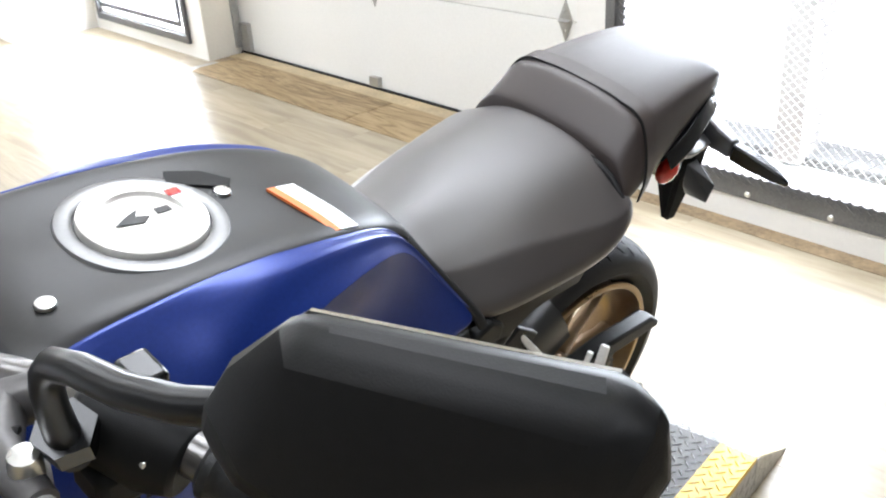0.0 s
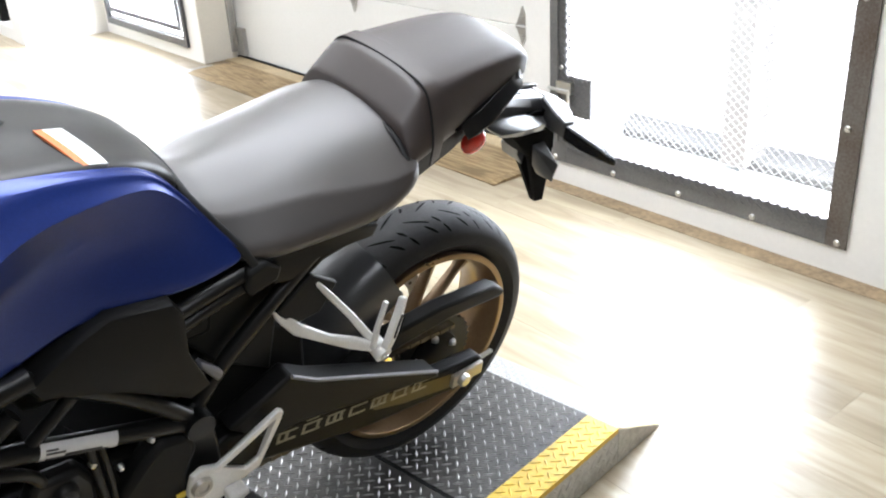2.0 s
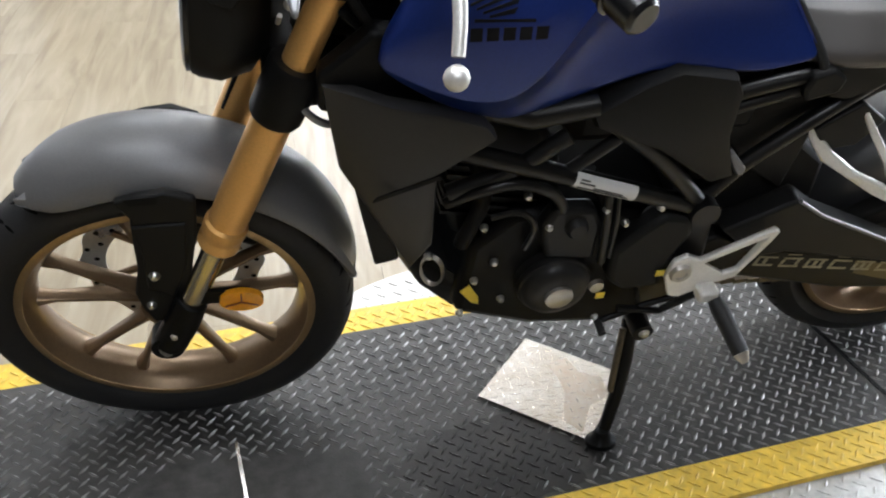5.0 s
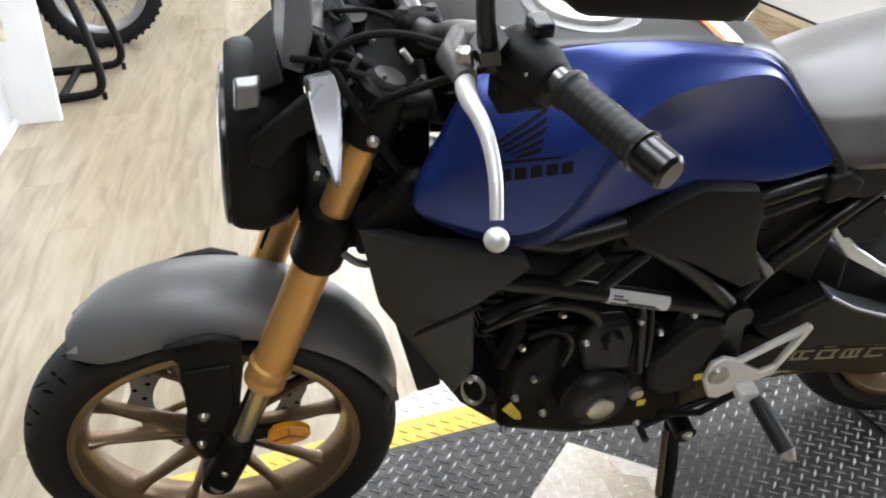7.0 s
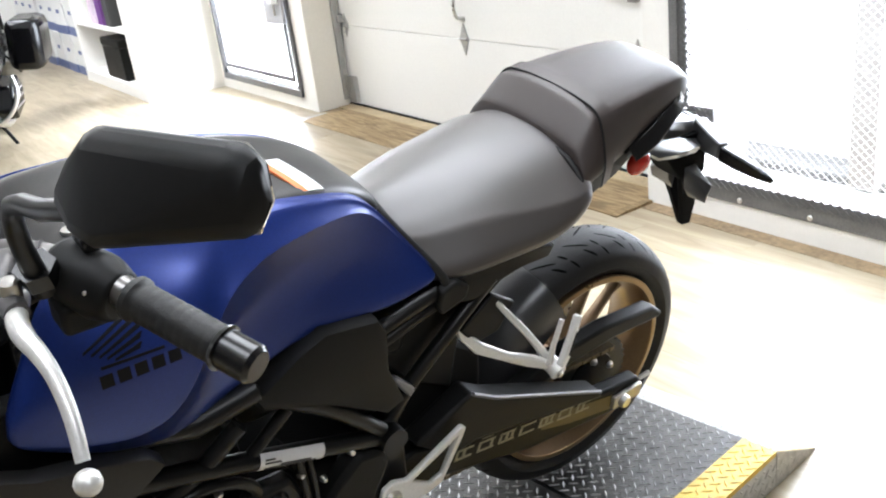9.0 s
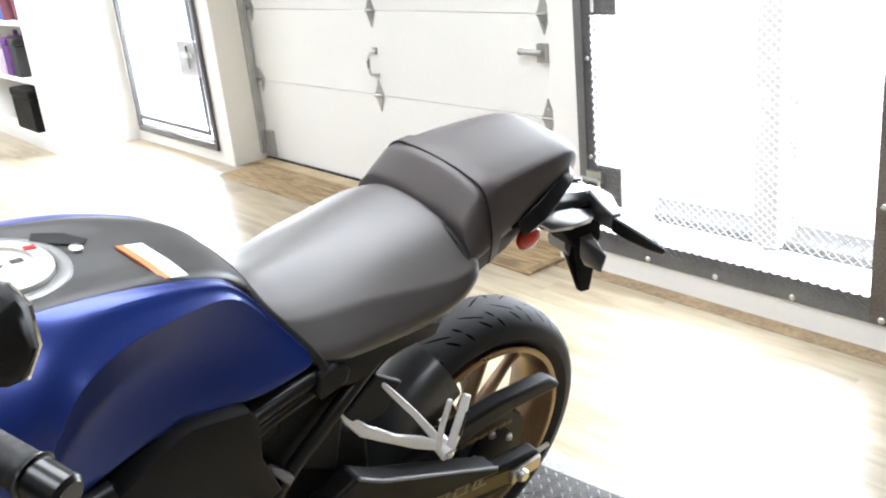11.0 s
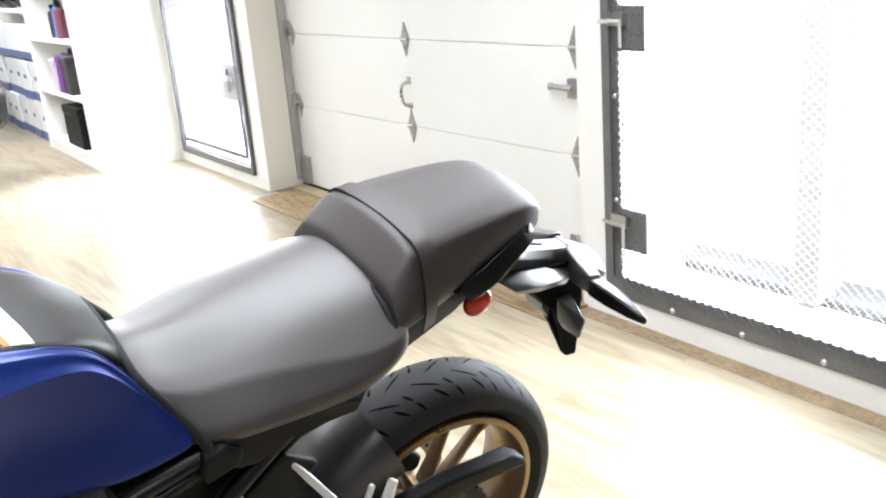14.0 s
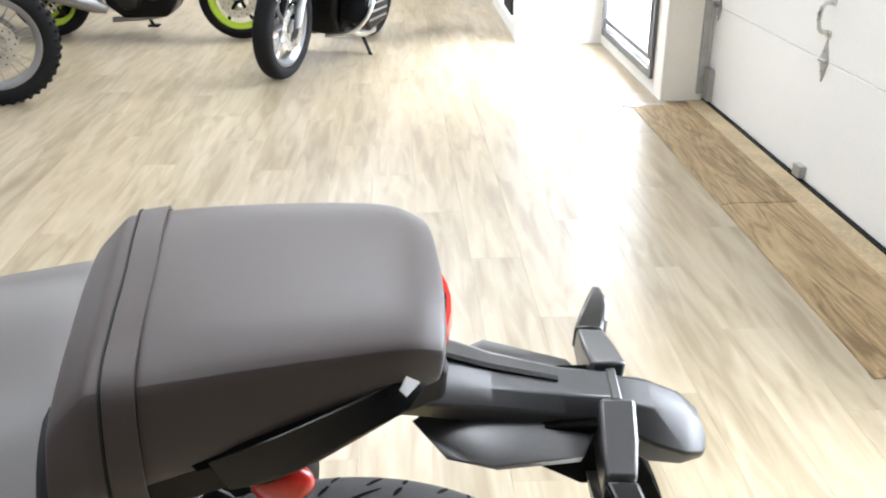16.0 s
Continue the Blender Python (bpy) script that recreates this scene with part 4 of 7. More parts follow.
    for s in (-1, 1):
        if s < 0:
            bm = loft([[(u, -0.082, w) for u, w in ((-1.249, 0.960), (-1.218, 0.963), (-1.216, 1.002), (-1.245, 1.000))], [(u, -0.096, w) for u, w in ((-1.247, 0.965), (-1.220, 0.968), (-1.218, 0.995), (-1.242, 0.994))]])
            part("marker_panel", bm, mat_fin, hl, "pale grey lamp corner", 0.003)
        bm = plate([(-1.24, 0.90), (-1.235, 0.93), (-1.17, 0.985), (-1.13, 0.985), (-1.135, 0.955), (-1.185, 0.93), (-1.215, 0.89)], 1, -0.108, 0.014)
        part("lamp_bracket", bm if s < 0 else mirrored(bm), PLASTIC, hl, "", 0.004)
        V = lambda u, v, w: Vector((u, s * v, w))
        skin = mat_fin if s < 0 else PLASTIC
        ind = new("turn_signal")
        ind.parent = t
        part("stalk", loft([[V(-1.1778, 0.105, 1.0), V(-1.1468, 0.105, 1.005), V(-1.1499, 0.105, 0.975), V(-1.1747, 0.105, 0.97)], [V(-1.1759, 0.165, 1.032), V(-1.1511, 0.165, 1.034), V(-1.1536, 0.165, 1.01), V(-1.1734, 0.165, 1.008)]]), skin, ind, "", 0.004)
        part("lamp_body", loft([[V(-1.1772, 0.163, 1.033), V(-1.1511, 0.163, 1.035), V(-1.1536, 0.163, 1.008), V(-1.1747, 0.163, 1.006)], [V(-1.1809, 0.20, 1.035), V(-1.1511, 0.20, 1.037), V(-1.1536, 0.20, 1.006), V(-1.1784, 0.20, 1.004)],
                                [V(-1.1809, 0.25, 1.024), V(-1.1586, 0.25, 1.026), V(-1.1610, 0.25, 1.002), V(-1.1784, 0.25, 1.0)], [V(-1.1765, 0.30, 1.006), V(-1.1697, 0.301, 1.006), V(-1.1703, 0.30, 0.998), V(-1.1753, 0.30, 0.998)]]), skin, ind, "slim front turn signal", 0.004)
        part("lamp_lens", loft([[V(-1.1818, 0.19, 1.034), V(-1.1784, 0.19, 1.036), V(-1.1784, 0.19, 1.006), V(-1.1806, 0.19, 1.006)], [V(-1.1821, 0.25, 1.024), V(-1.1784, 0.25, 1.025), V(-1.1772, 0.25, 1.002), V(-1.1803, 0.25, 1.002)]]), LENS, ind, "clear indicator lens", 0.001)
    part("top_cover", loft([[(-1.246, -0.065, 0.955), (-1.246, 0.065, 0.955), (-1.24, 0.05, 0.967), (-1.24, -0.05, 0.967)], [(-1.19, -0.08, 0.985), (-1.19, 0.08, 0.985), (-1.195, 0.06, 1.002), (-1.195, -0.06, 1.002)]]), PLASTIC, hl, "", 0.004)

    # instrument pod
    ip = new("instrument_panel")
    ip.parent = t
    pm = at(-1.155, 0.004, 1.006) @ Matrix.Rotation(radians(3), 4, "Z") @ Matrix.Rotation(radians(38), 4, "Y")
    part("case", moved(loft([[(x * k, y * k, z) for x, y in ((-0.034, -0.062), (-0.028, -0.072), (0.030, -0.066), (0.034, -0.058), (0.034, 0.058), (0.030, 0.066), (-0.028, 0.072), (-0.034, 0.062))] for k, z in ((0.72, -0.026), (0.97, -0.012), (1.0, 0.008), (0.96, 0.014))]), pm), PLASTIC, ip, "matte black instrument case", 0.003)
    part("display", moved(box((-0.026, -0.054, 0.0135), (0.027, 0.054, 0.0155)), pm), GLOSS, ip, "dark glossy display", 0.001)
    part("pod_base", loft([[(-1.180, -0.075, 0.978), (-1.180, 0.075, 0.978), (-1.176, 0.07, 0.962), (-1.176, -0.07, 0.962)], [(-1.110, -0.045, 1.018), (-1.110, 0.045, 1.018), (-1.118, 0.04, 0.966), (-1.118, -0.04, 0.966)]]), PLASTIC, ip, "", 0.005)
    rings = []
    for u, w, hw, deep in ((-1.198, 0.985, 0.058, 0.020), (-1.193, 1.03, 0.060, 0.026), (-1.187, 1.075, 0.056, 0.024), (-1.181, 1.105, 0.046, 0.016), (-1.172, 1.132, 0.028, 0.006)):
        outer = [(u + 0.001, 0), (u + 0.003, hw * 0.6), (u + 0.008, hw), (u + 0.008 + deep, hw + deep * 0.8)]
        sec = [(a, -v) for a, v in outer[::-1]] + outer[1:]
        rings.append([(a + 0.07 * v, v, w) for a, v in sec] + [(a + 0.004 + 0.07 * v, v * 0.97, w) for a, v in sec[::-1]])
    part("visor", loft(rings), mat_fin2, ip, "grey smoked visor", 0.001)

    # handlebar
    hb = new("handlebar")
    hb.parent = t
    pts = [(-0.936, -0.44, 1.087), (-0.98, -0.335, 1.102), (-1.0, -0.28, 1.108), (-1.03, -0.18, 1.078), (-1.04, -0.12, 1.036), (-1.042, -0.06, 1.020)]
    part("bar", tube(pts + [(u, -v, w) for u, v, w in pts[::-1]], 0.0135, 14, None, 2), mat_bar, hb, "black tapered handlebar")
    for s in (-1, 1):
        part("bar_clamp", box((-1.068, s * 0.06 - 0.019, 0.985), (-1.016, s * 0.06 + 0.019, 1.040)), ENGINE, hb, "", 0.011)
        for u in (-1.058, -1.027):
            part("clamp_bolt", rod((u, s * 0.06, 1.036), (u, s * 0.06, 1.044), 0.0055, 12), mat_perch, hb)
        A, B = Vector((-0.980, s * 0.335, 1.102)), Vector((-0.946, s * 0.418, 1.091))
        D = (B - A).normalized()
        ln = (B - A).length
        rings = [(0, 0.0155), (0.003, 0.019), (0.008, 0.019), (0.011, 0.0165)]
        k = 9
        for i in range(k):
            rings += [(0.014 + i * 0.0085, 0.0161), (0.016 + i * 0.0085, 0.0165), (0.0195 + i * 0.0085, 0.0165), (0.0215 + i * 0.0085, 0.0161)]
        part("grip", tube([A + D * min(q, ln) for q, _ in rings], [r for _, r in rings], 20), GRIP, hb, "ribbed black rubber grip")
        part("bar_end_weight", tube([B + D * 0.001, B + D * 0.004, B + D * 0.005, B + D * 0.032, B + D * 0.036], [0.0185, 0.0195, 0.0165, 0.0165, 0.013], 20), GLOSS, hb, "glossy black bar end weight")
        S = Vector((-0.999, s * 0.288, 1.106))
        rings = []
        for f, hy, hz in ((-0.03, 0.018, 0.018), (-0.024, 0.026, 0.027), (0.02, 0.027, 0.03), (0.04, 0.021, 0.022)):
            c = S + D * f
            e1 = Vector((0.94 * 1, 0, 0)).cross(D).normalized()
            e2 = D.cross(e1)
            rings.append([c + e1 * hz * (math.cos(a) + 0.25 * math.cos(2 * a) * 0) - Vector((0, 0, 0.006)) + e2 * hy * math.sin(a) for a in (2 * math.pi * q / 16 for q in range(16))])
        sw = part("switch_pod", loft(rings), PLASTIC, hb, "black switch housing", 0.003)
        part("switch", box(S + Vector((0.0, -0.012, 0.022)), S + Vector((0.02, 0.014, 0.036))), GLOSS, sw, "", 0.003)
        part("switch", box(S + Vector((0.016, -0.012, -0.014)), S + Vector((0.032, 0.012, 0.0))), GLOSS, sw, "", 0.003)
        part("housing_lug", box(S + Vector((-0.028, -0.014, -0.05)), S + Vector((0.02, 0.022, -0.02))), PLASTIC, sw, "", 0.006)
        hex_bolt(sw, S + Vector((-0.01, s * 0.02 - 0.008, 0.002)), 0.004)
        # lever
        V = lambda u, v, w: Vector((u, s * v, w))
        perch = tube([V(-1.012, 0.235, 1.096), V(-1.04, 0.22, 1.088), V(-1.058, 0.255, 1.094), V(-1.058, 0.305, 1.10)], [0.015, 0.017, 0.014, 0.01], 14)
        lv = part("lever_perch", perch, mat_perch, hb, "grey cast lever perch", 0.0)
        part("lever_screw", moved(lathe([(0, -0.007), (0.008, -0.006), (0.009, 0), (0.009, 0.012)], 12), Matrix.Translation(V(-1.055, 0.285, 1.112)) @ Matrix.Rotation(radians(-90), 4, "X")), STEEL, lv)
        path = [V(-1.048, 0.275, 1.093), V(-1.065, 0.32, 1.10), V(-1.056, 0.36, 1.088), V(-1.056, 0.394, 1.066), V(-1.061, 0.418, 1.038)]
        bm = tube(path, [0.0085, 0.0092, 0.0066, 0.0060, 0.0056], 12, None, 2)
        ball(V(-1.063, 0.427, 1.025), 0.0108, bm, 14)
        part("lever", bm, LEVER, hb, "silver ball-end lever")

    # cables and the clutter round the head
    def cable(pts, r=0.0042, material=None):
        part("cable", tube(pts, r, 8, None, 3), material or BLACK, t)
    cable([(-1.045, -0.255, 1.10), (-1.11, -0.2, 1.10), (-1.16, -0.1, 1.02), (-1.15, -0.05, 0.9), (-1.02, -0.08, 0.8)])
    cable([(-1.02, -0.27, 1.09), (-1.08, -0.2, 1.03), (-1.12, -0.12, 0.96), (-1.08, -0.09, 0.85), (-0.98, -0.08, 0.75)])
    cable([(-1.045, 0.255, 1.10), (-1.12, 0.18, 1.14), (-1.17, 0.05, 1.08), (-1.15, 0.02, 0.9), (-1.19, 0.08, 0.74), (-1.24, 0.09, 0.6)])
    cable([(-1.02, 0.27, 1.09), (-1.1, 0.16, 1.05), (-1.12, 0.03, 0.98), (-1.03, 0.04, 0.9)])
    cable([(-1.19, -0.04, 0.97), (-1.14, -0.07, 0.95), (-1.12, -0.12, 0.9), (-1.06, -0.11, 0.84)], 0.006)
    cable([(-1.16, -0.12, 0.77), (-1.12, -0.13, 0.73), (-1.06, -0.1, 0.74)], 0.005, mat_fin)
    rnd = random.Random(12)
    for k in range(9):
        a = Vector((-1.16 + rnd.uniform(-0.03, 0.05), rnd.uniform(-0.10, 0.02), 0.99 + rnd.uniform(-0.02, 0.05)))
        b = Vector((-1.06 + rnd.uniform(-0.04, 0.03), rnd.uniform(-0.15, 0.02), 0.93 + rnd.uniform(-0.08, 0.06)))
        m = (a + b) / 2 + Vector((rnd.uniform(-0.05, 0.02), rnd.uniform(-0.08, 0.0), rnd.uniform(0.02, 0.07)))
        cable([a, m, b, b + Vector((0.03, 0.05, -0.06))], rnd.choice((0.003, 0.0042, 0.006)), rnd.choice((BLACK, BLACK, mat_perch)))
    # Invented bright bits scattered here to give the glints among the cables.
    for k in range(8):
        p = Vector((-1.13 + rnd.uniform(-0.05, 0.08), -0.115 + rnd.uniform(-0.03, 0.03), 0.96 + rnd.uniform(-0.07, 0.06)))
        part("glint_bit", rod(p, p + Vector((rnd.uniform(-0.015, 0.015), rnd.uniform(-0.015, 0.005), 0.015)), rnd.uniform(0.0025, 0.005), 10), rnd.choice((CAPMAT, mat_perch, STEEL)), t)
    part("ignition_lock", rod((-1.115, 0, 0.98), (-1.11, 0, 1.012), 0.022, 20), GLOSS, t)
    for u, v, w in ((-1.16, -0.115, 0.895), (-1.11, -0.14, 0.93), (-1.17, -0.125, 0.765), (-1.09, -0.13, 0.955)):
        hex_bolt(t, (u, v, w), 0.007, CAPMAT)
    part("wiring_block", box((-1.12, -0.09, 0.83), (-1.03, 0.09, 0.93)), ENGINE, t, "", 0.015)

    # mirrors
    for s in (-1, 1):
        mr = new("mirror")
        mr.parent = t
        V = lambda u, v, w: Vector((u, s * v, w))
        part("stem", tube([V(-1.03, 0.285, 1.10), V(-1.04, 0.295, 1.14), V(-1.045, 0.302, 1.18), V(-1.044, 0.318, 1.203), V(-1.035, 0.38, 1.222), V(-1.015, 0.44, 1.255)], [0.0105, 0.0085, 0.0080, 0.0080, 0.0080, 0.0080], 14, None, 1), FRAME, mr, "black mirror stem")
        part("stem_nut", tube([V(-1.031, 0.286, 1.112), V(-1.035, 0.29, 1.128)], 0.017, 6), GLOSS, mr)
        along, up, back = Vector((0.447, -0.894, 0)), Vector((0.158, 0.079, 0.984)), Vector((0.881, 0.440, -0.176))
        def face(x, y, d):
            p = Vector((-1.007, -0.507, 1.281)) + along * x + up * y + back * d
            return (p.x, -s * p.y, p.z)
        front = [(-0.050, 0.031, -0.008), (0.049, 0.0445, -0.011), (0.045, 0.027, -0.014), (-0.046, -0.035, -0.013), (0.058, 0.0, -0.004), (0.063, 0.020, 0.0), (0.057, 0.038, 0.0), (-0.084, -0.019, -0.002), (-0.066, -0.033, -0.008)]
        rim = [(-0.060, 0.035), (0.044, 0.0495), (0.058, 0.040), (0.064, 0.018), (0.056, -0.006), (-0.046, -0.043), (-0.078, -0.040), (-0.092, -0.025), (-0.083, 0.008)]
        part("shell", hull_of([face(*p) for p in front] + [face(x, y, 0.013) for x, y in rim]), mat_mirror, mr, "matte black faceted mirror shell", 0.009)
        part("mirror_glass", loft([[face(x * 0.93, y * 0.9, d) for x, y in rim] for d in (0.0125, 0.0145)]), mat_glass, mr, "mirror glass")

    # tank: blue side panels over a dark middle cover
    st = [(-1.072, (-0.158, 0.866), (-0.166, 0.858), (-0.168, 0.848), (-0.167, 0.845), (-0.166, 0.842)),
          (-1.035, (-0.142, 0.925), (-0.178, 0.872), (-0.172, 0.828), (-0.169, 0.82), (-0.166, 0.815)),
          (-1.0, (-0.122, 0.985), (-0.185, 0.885), (-0.176, 0.81), (-0.170, 0.80), (-0.166, 0.79)),
          (-0.96, (-0.112, 1.0), (-0.188, 0.892), (-0.178, 0.797), (-0.169, 0.78), (-0.163, 0.768)),
          (-0.91, (-0.108, 1.0), (-0.190, 0.902), (-0.183, 0.80), (-0.168, 0.772), (-0.158, 0.748)),
          (-0.875, (-0.107, 1.0), (-0.186, 0.918), (-0.189, 0.852), (-0.166, 0.80), (-0.154, 0.75)),
          (-0.85, (-0.106, 0.999), (-0.172, 0.945), (-0.187, 0.905), (-0.163, 0.845), (-0.152, 0.757)),
          (-0.82, (-0.105, 0.997), (-0.150, 0.970), (-0.178, 0.943), (-0.150, 0.868), (-0.150, 0.768)),
          (-0.77, (-0.104, 0.992), (-0.133, 0.977), (-0.159, 0.957), (-0.135, 0.875), (-0.149, 0.786)),
          (-0.71, (-0.101, 0.982), (-0.123, 0.972), (-0.144, 0.957), (-0.125, 0.88), (-0.149, 0.806)),
          (-0.65, (-0.096, 0.966), (-0.111, 0.959), (-0.125, 0.948), (-0.118, 0.873), (-0.148, 0.797)),
          (-0.595, (-0.088, 0.945), (-0.098, 0.941), (-0.108, 0.934), (-0.117, 0.862), (-0.147, 0.787)),
          (-0.56, (-0.098, 0.903), (-0.104, 0.899), (-0.109, 0.893), (-0.124, 0.845), (-0.147, 0.789)),
          (-0.525, (-0.120, 0.850), (-0.123, 0.848), (-0.126, 0.845), (-0.138, 0.825), (-0.149, 0.80)),
          (-0.502, (-0.144, 0.818), (-0.145, 0.817), (-0.146, 0.816), (-0.148, 0.813), (-0.150, 0.81))]
    left_panel = None
    for s in (-1, 1):
        rings = []
        for u, a, h, b, c, e in st:
            ease = lambda p, q, f: (p[0] + (q[0] - p[0]) * f, p[1] + (q[1] - p[1]) * f)
            up = ease(a, h, 0.5)
            outer = [a, (up[0] - 0.004, up[1] + 0.005), h, ease(h, b, 0.82), b, ease(b, c, 0.1), ease(b, c, 0.5), c, ease(c, e, 0.5), e]
            inner = [(v + 0.012, w + 0.001) for v, w in outer[::-1]]
            rings.append([(u, -s * v, w) for v, w in outer + inner])
        bm = loft(rings)
        lay = bm.edges.layers.float.new("crease_edge")
        where = {tuple(round(c, 4) for c in v.co): v for v in bm.verts}
        for i in range(4, len(rings) - 1):
            a, b = (where.get(tuple(round(c, 4) for c in rings[q][4])) for q in (i, i + 1))
            e = a and b and bm.edges.get((a, b))
            if e:
                e[lay] = min(0.75, 0.2 * (i - 3))
        panel = part("tank_panel", bm, BLUE, t, "satin dark blue fuel tank side panel", 0.0, 2)
        left_panel = panel if s < 0 else left_panel
    cover = []
    for u, cw, ew, hw in ((-1.02, 0.975, 0.96, 0.10), (-0.99, 1.002, 0.99, 0.112), (-0.93, 1.003, 1.0, 0.107), (-0.86, 0.999, 1.0, 0.105), (-0.78, 0.993, 0.994, 0.104), (-0.71, 0.986, 0.983, 0.101), (-0.65, 0.975, 0.967, 0.096),
                          (-0.60, 0.958, 0.947, 0.088), (-0.57, 0.938, 0.925, 0.082), (-0.545, 0.915, 0.90, 0.085)):
        half = [(u, 0, cw), (u, -hw * 0.5, cw - 0.003), (u, -hw * 0.86, (cw + ew) / 2 + 0.003), (u, -hw - 0.002, ew - 0.001), (u, -hw + 0.004, ew - 0.02), (u, -hw * 0.5, ew - 0.06), (u, 0, ew - 0.06)]
        cover.append(mirror_ring(half))
    part("tank_cover", loft(cover), COVER, t, "satin grey-black tank top cover", 0.0, 2)
    tip = Matrix.Rotation(radians(4.5), 4, "Y")
    cm = at(-0.825, 0, 0.995) @ tip
    y_up = Matrix.Rotation(radians(90), 4, "X")
    cap = part("fuel_cap", moved(lathe([(0, 0.008), (0.03, 0.008), (0.033, 0.006), (0.036, 0.006), (0.038, 0.010), (0.052, 0.010), (0.057, 0.007), (0.058, 0.0), (0.058, -0.01)], 64), cm @ y_up), mat_cap, t, "round satin aluminium fuel cap")
    part("cap_ring", moved(lathe([(0.060, -0.006), (0.060, 0.002), (0.064, 0.004), (0.075, 0.002), (0.078, -0.004)], 64), cm @ y_up), mat_ring, cap, "grey bezel ring")
    part("key_flap", moved(plate([(-0.03, -0.006), (-0.006, -0.012), (0.004, -0.004), (-0.008, 0.0), (-0.002, 0.009), (-0.016, 0.003)], 2, 0.0085, 0.001), cm), PRINT, cap)
    part("cap_print", moved(box((0.012, -0.004, 0.0085), (0.026, 0.004, 0.0092)), cm), PRINT, cap)
    part("cap_print", moved(box((0.034, 0.014, 0.0105), (0.048, 0.024, 0.011)), cm), RED_LENS, cap)
    part("cover_screw", moved(lathe([(0, 0.004), (0.008, 0.003), (0.009, 0)], 16), at(-0.735, 0.01, 0.988) @ tip @ y_up), STEEL, t)
    part("cover_screw", moved(lathe([(0, 0.004), (0.008, 0.003), (0.009, 0)], 16), at(-0.945, -0.06, 1.002) @ y_up), STEEL, t)
    part("cover_inlay", moved(plate([(-0.03, 0.0), (0.02, -0.03), (0.032, -0.018), (0.012, 0.008), (-0.02, 0.02)], 2, 0.0, 0.001), at(-0.745, 0.045, 0.9895) @ Matrix.Rotation(radians(7), 4, "Y")), PLASTIC, t)
    # warning sticker across the cover's back
    def on_cover(u, v, lift=0.0012):
        w = np.interp(u, [-0.78, -0.71, -0.65, -0.60, -0.57], [0.993, 0.986, 0.975, 0.958, 0.938]) - (abs(v) / 0.1) ** 4 * 0.008
        return (u, v, w + lift)
    def sticker(name, u0, u1, v0, v1, material, lift):
        rings = []
        for k in range(9):
            v = v0 + (v1 - v0) * k / 8
            sh = -0.025 * (v / 0.08) * 0.6
            rings.append([on_cover(u0 + sh, v, lift), on_cover((u0 + u1) / 2 + sh, v, lift), on_cover(u1 + sh, v, lift), on_cover(u1 + sh, v, lift - 0.006), on_cover(u0 + sh, v, lift - 0.006)])
        part(name, loft(rings), material, t, "white and orange warning sticker")
    sticker("warning_label", -0.684, -0.661, -0.088, -0.004, WHITE_PRINT, 0.0016)
    sticker("warning_label", -0.694, -0.684, -0.088, -0.004, ORANGE_PRINT, 0.0016)
    # badge on the panel: plain wing strokes and bars
    part("badge", badge(left_panel), BADGE, t, "dark tank badge")

    # seats
    half_r = [(-0.560, [(0, 0.900), (-0.035, 0.893), (-0.052, 0.882), (-0.066, 0.866), (-0.074, 0.850), (-0.064, 0.83), (0, 0.82)]),
              (-0.535, [(0, 0.886), (-0.04, 0.874), (-0.066, 0.860), (-0.090, 0.832), (-0.104, 0.808), (-0.096, 0.79), (0, 0.78)]),
              (-0.50, [(0, 0.879), (-0.045, 0.862), (-0.080, 0.846), (-0.112, 0.818), (-0.130, 0.795), (-0.122, 0.775), (0, 0.77)]),
              (-0.45, [(0, 0.885), (-0.052, 0.868), (-0.096, 0.850), (-0.130, 0.825), (-0.152, 0.799), (-0.144, 0.774), (0, 0.77)]),
              (-0.40, [(0, 0.891), (-0.060, 0.877), (-0.104, 0.858), (-0.137, 0.834), (-0.161, 0.806), (-0.150, 0.778), (0, 0.77)]),
              (-0.34, [(0, 0.898), (-0.066, 0.888), (-0.107, 0.868), (-0.140, 0.840), (-0.168, 0.810), (-0.155, 0.779), (0, 0.775)]),
              (-0.285, [(0, 0.905), (-0.070, 0.896), (-0.110, 0.876), (-0.143, 0.848), (-0.173, 0.818), (-0.160, 0.783), (0, 0.78)]),
              (-0.245, [(0, 0.909), (-0.072, 0.901), (-0.110, 0.882), (-0.143, 0.856), (-0.171, 0.830), (-0.160, 0.796), (0, 0.79)]),
              (-0.210, [(0, 0.912), (-0.072, 0.905), (-0.108, 0.888), (-0.138, 0.864), (-0.160, 0.843), (-0.150, 0.815), (0, 0.80)]),
              (-0.185, [(0, 0.905), (-0.065, 0.900), (-0.10, 0.880), (-0.122, 0.860), (-0.138, 0.845), (-0.13, 0.826), (0, 0.81)])]
    def firm(u, h):
        """A section with a flat top, a ridge that runs down towards the back, and a steep side."""
        mix = lambda p, q, f: (p[0] + (q[0] - p[0]) * f, p[1] + (q[1] - p[1]) * f)
        k = float(np.interp(u, [-0.56, -0.45, -0.40, -0.34, -0.285, -0.21], [2.3, 2.2, 2.3, 2.65, 3.0, 3.4]))
        i = min(int(k), 3)
        p = mix(h[i], h[i + 1], k - i)
        ridge = (p[0] - 0.006, p[1] + 0.004)
        top = mix(h[1], ridge, 0.5)
        return [h[0], h[1], (top[0], top[1] + 0.002), mix(h[1], ridge, 0.86), ridge, mix(ridge, h[4], 0.16), mix(ridge, h[4], 0.6), h[4], h[5], h[6]]
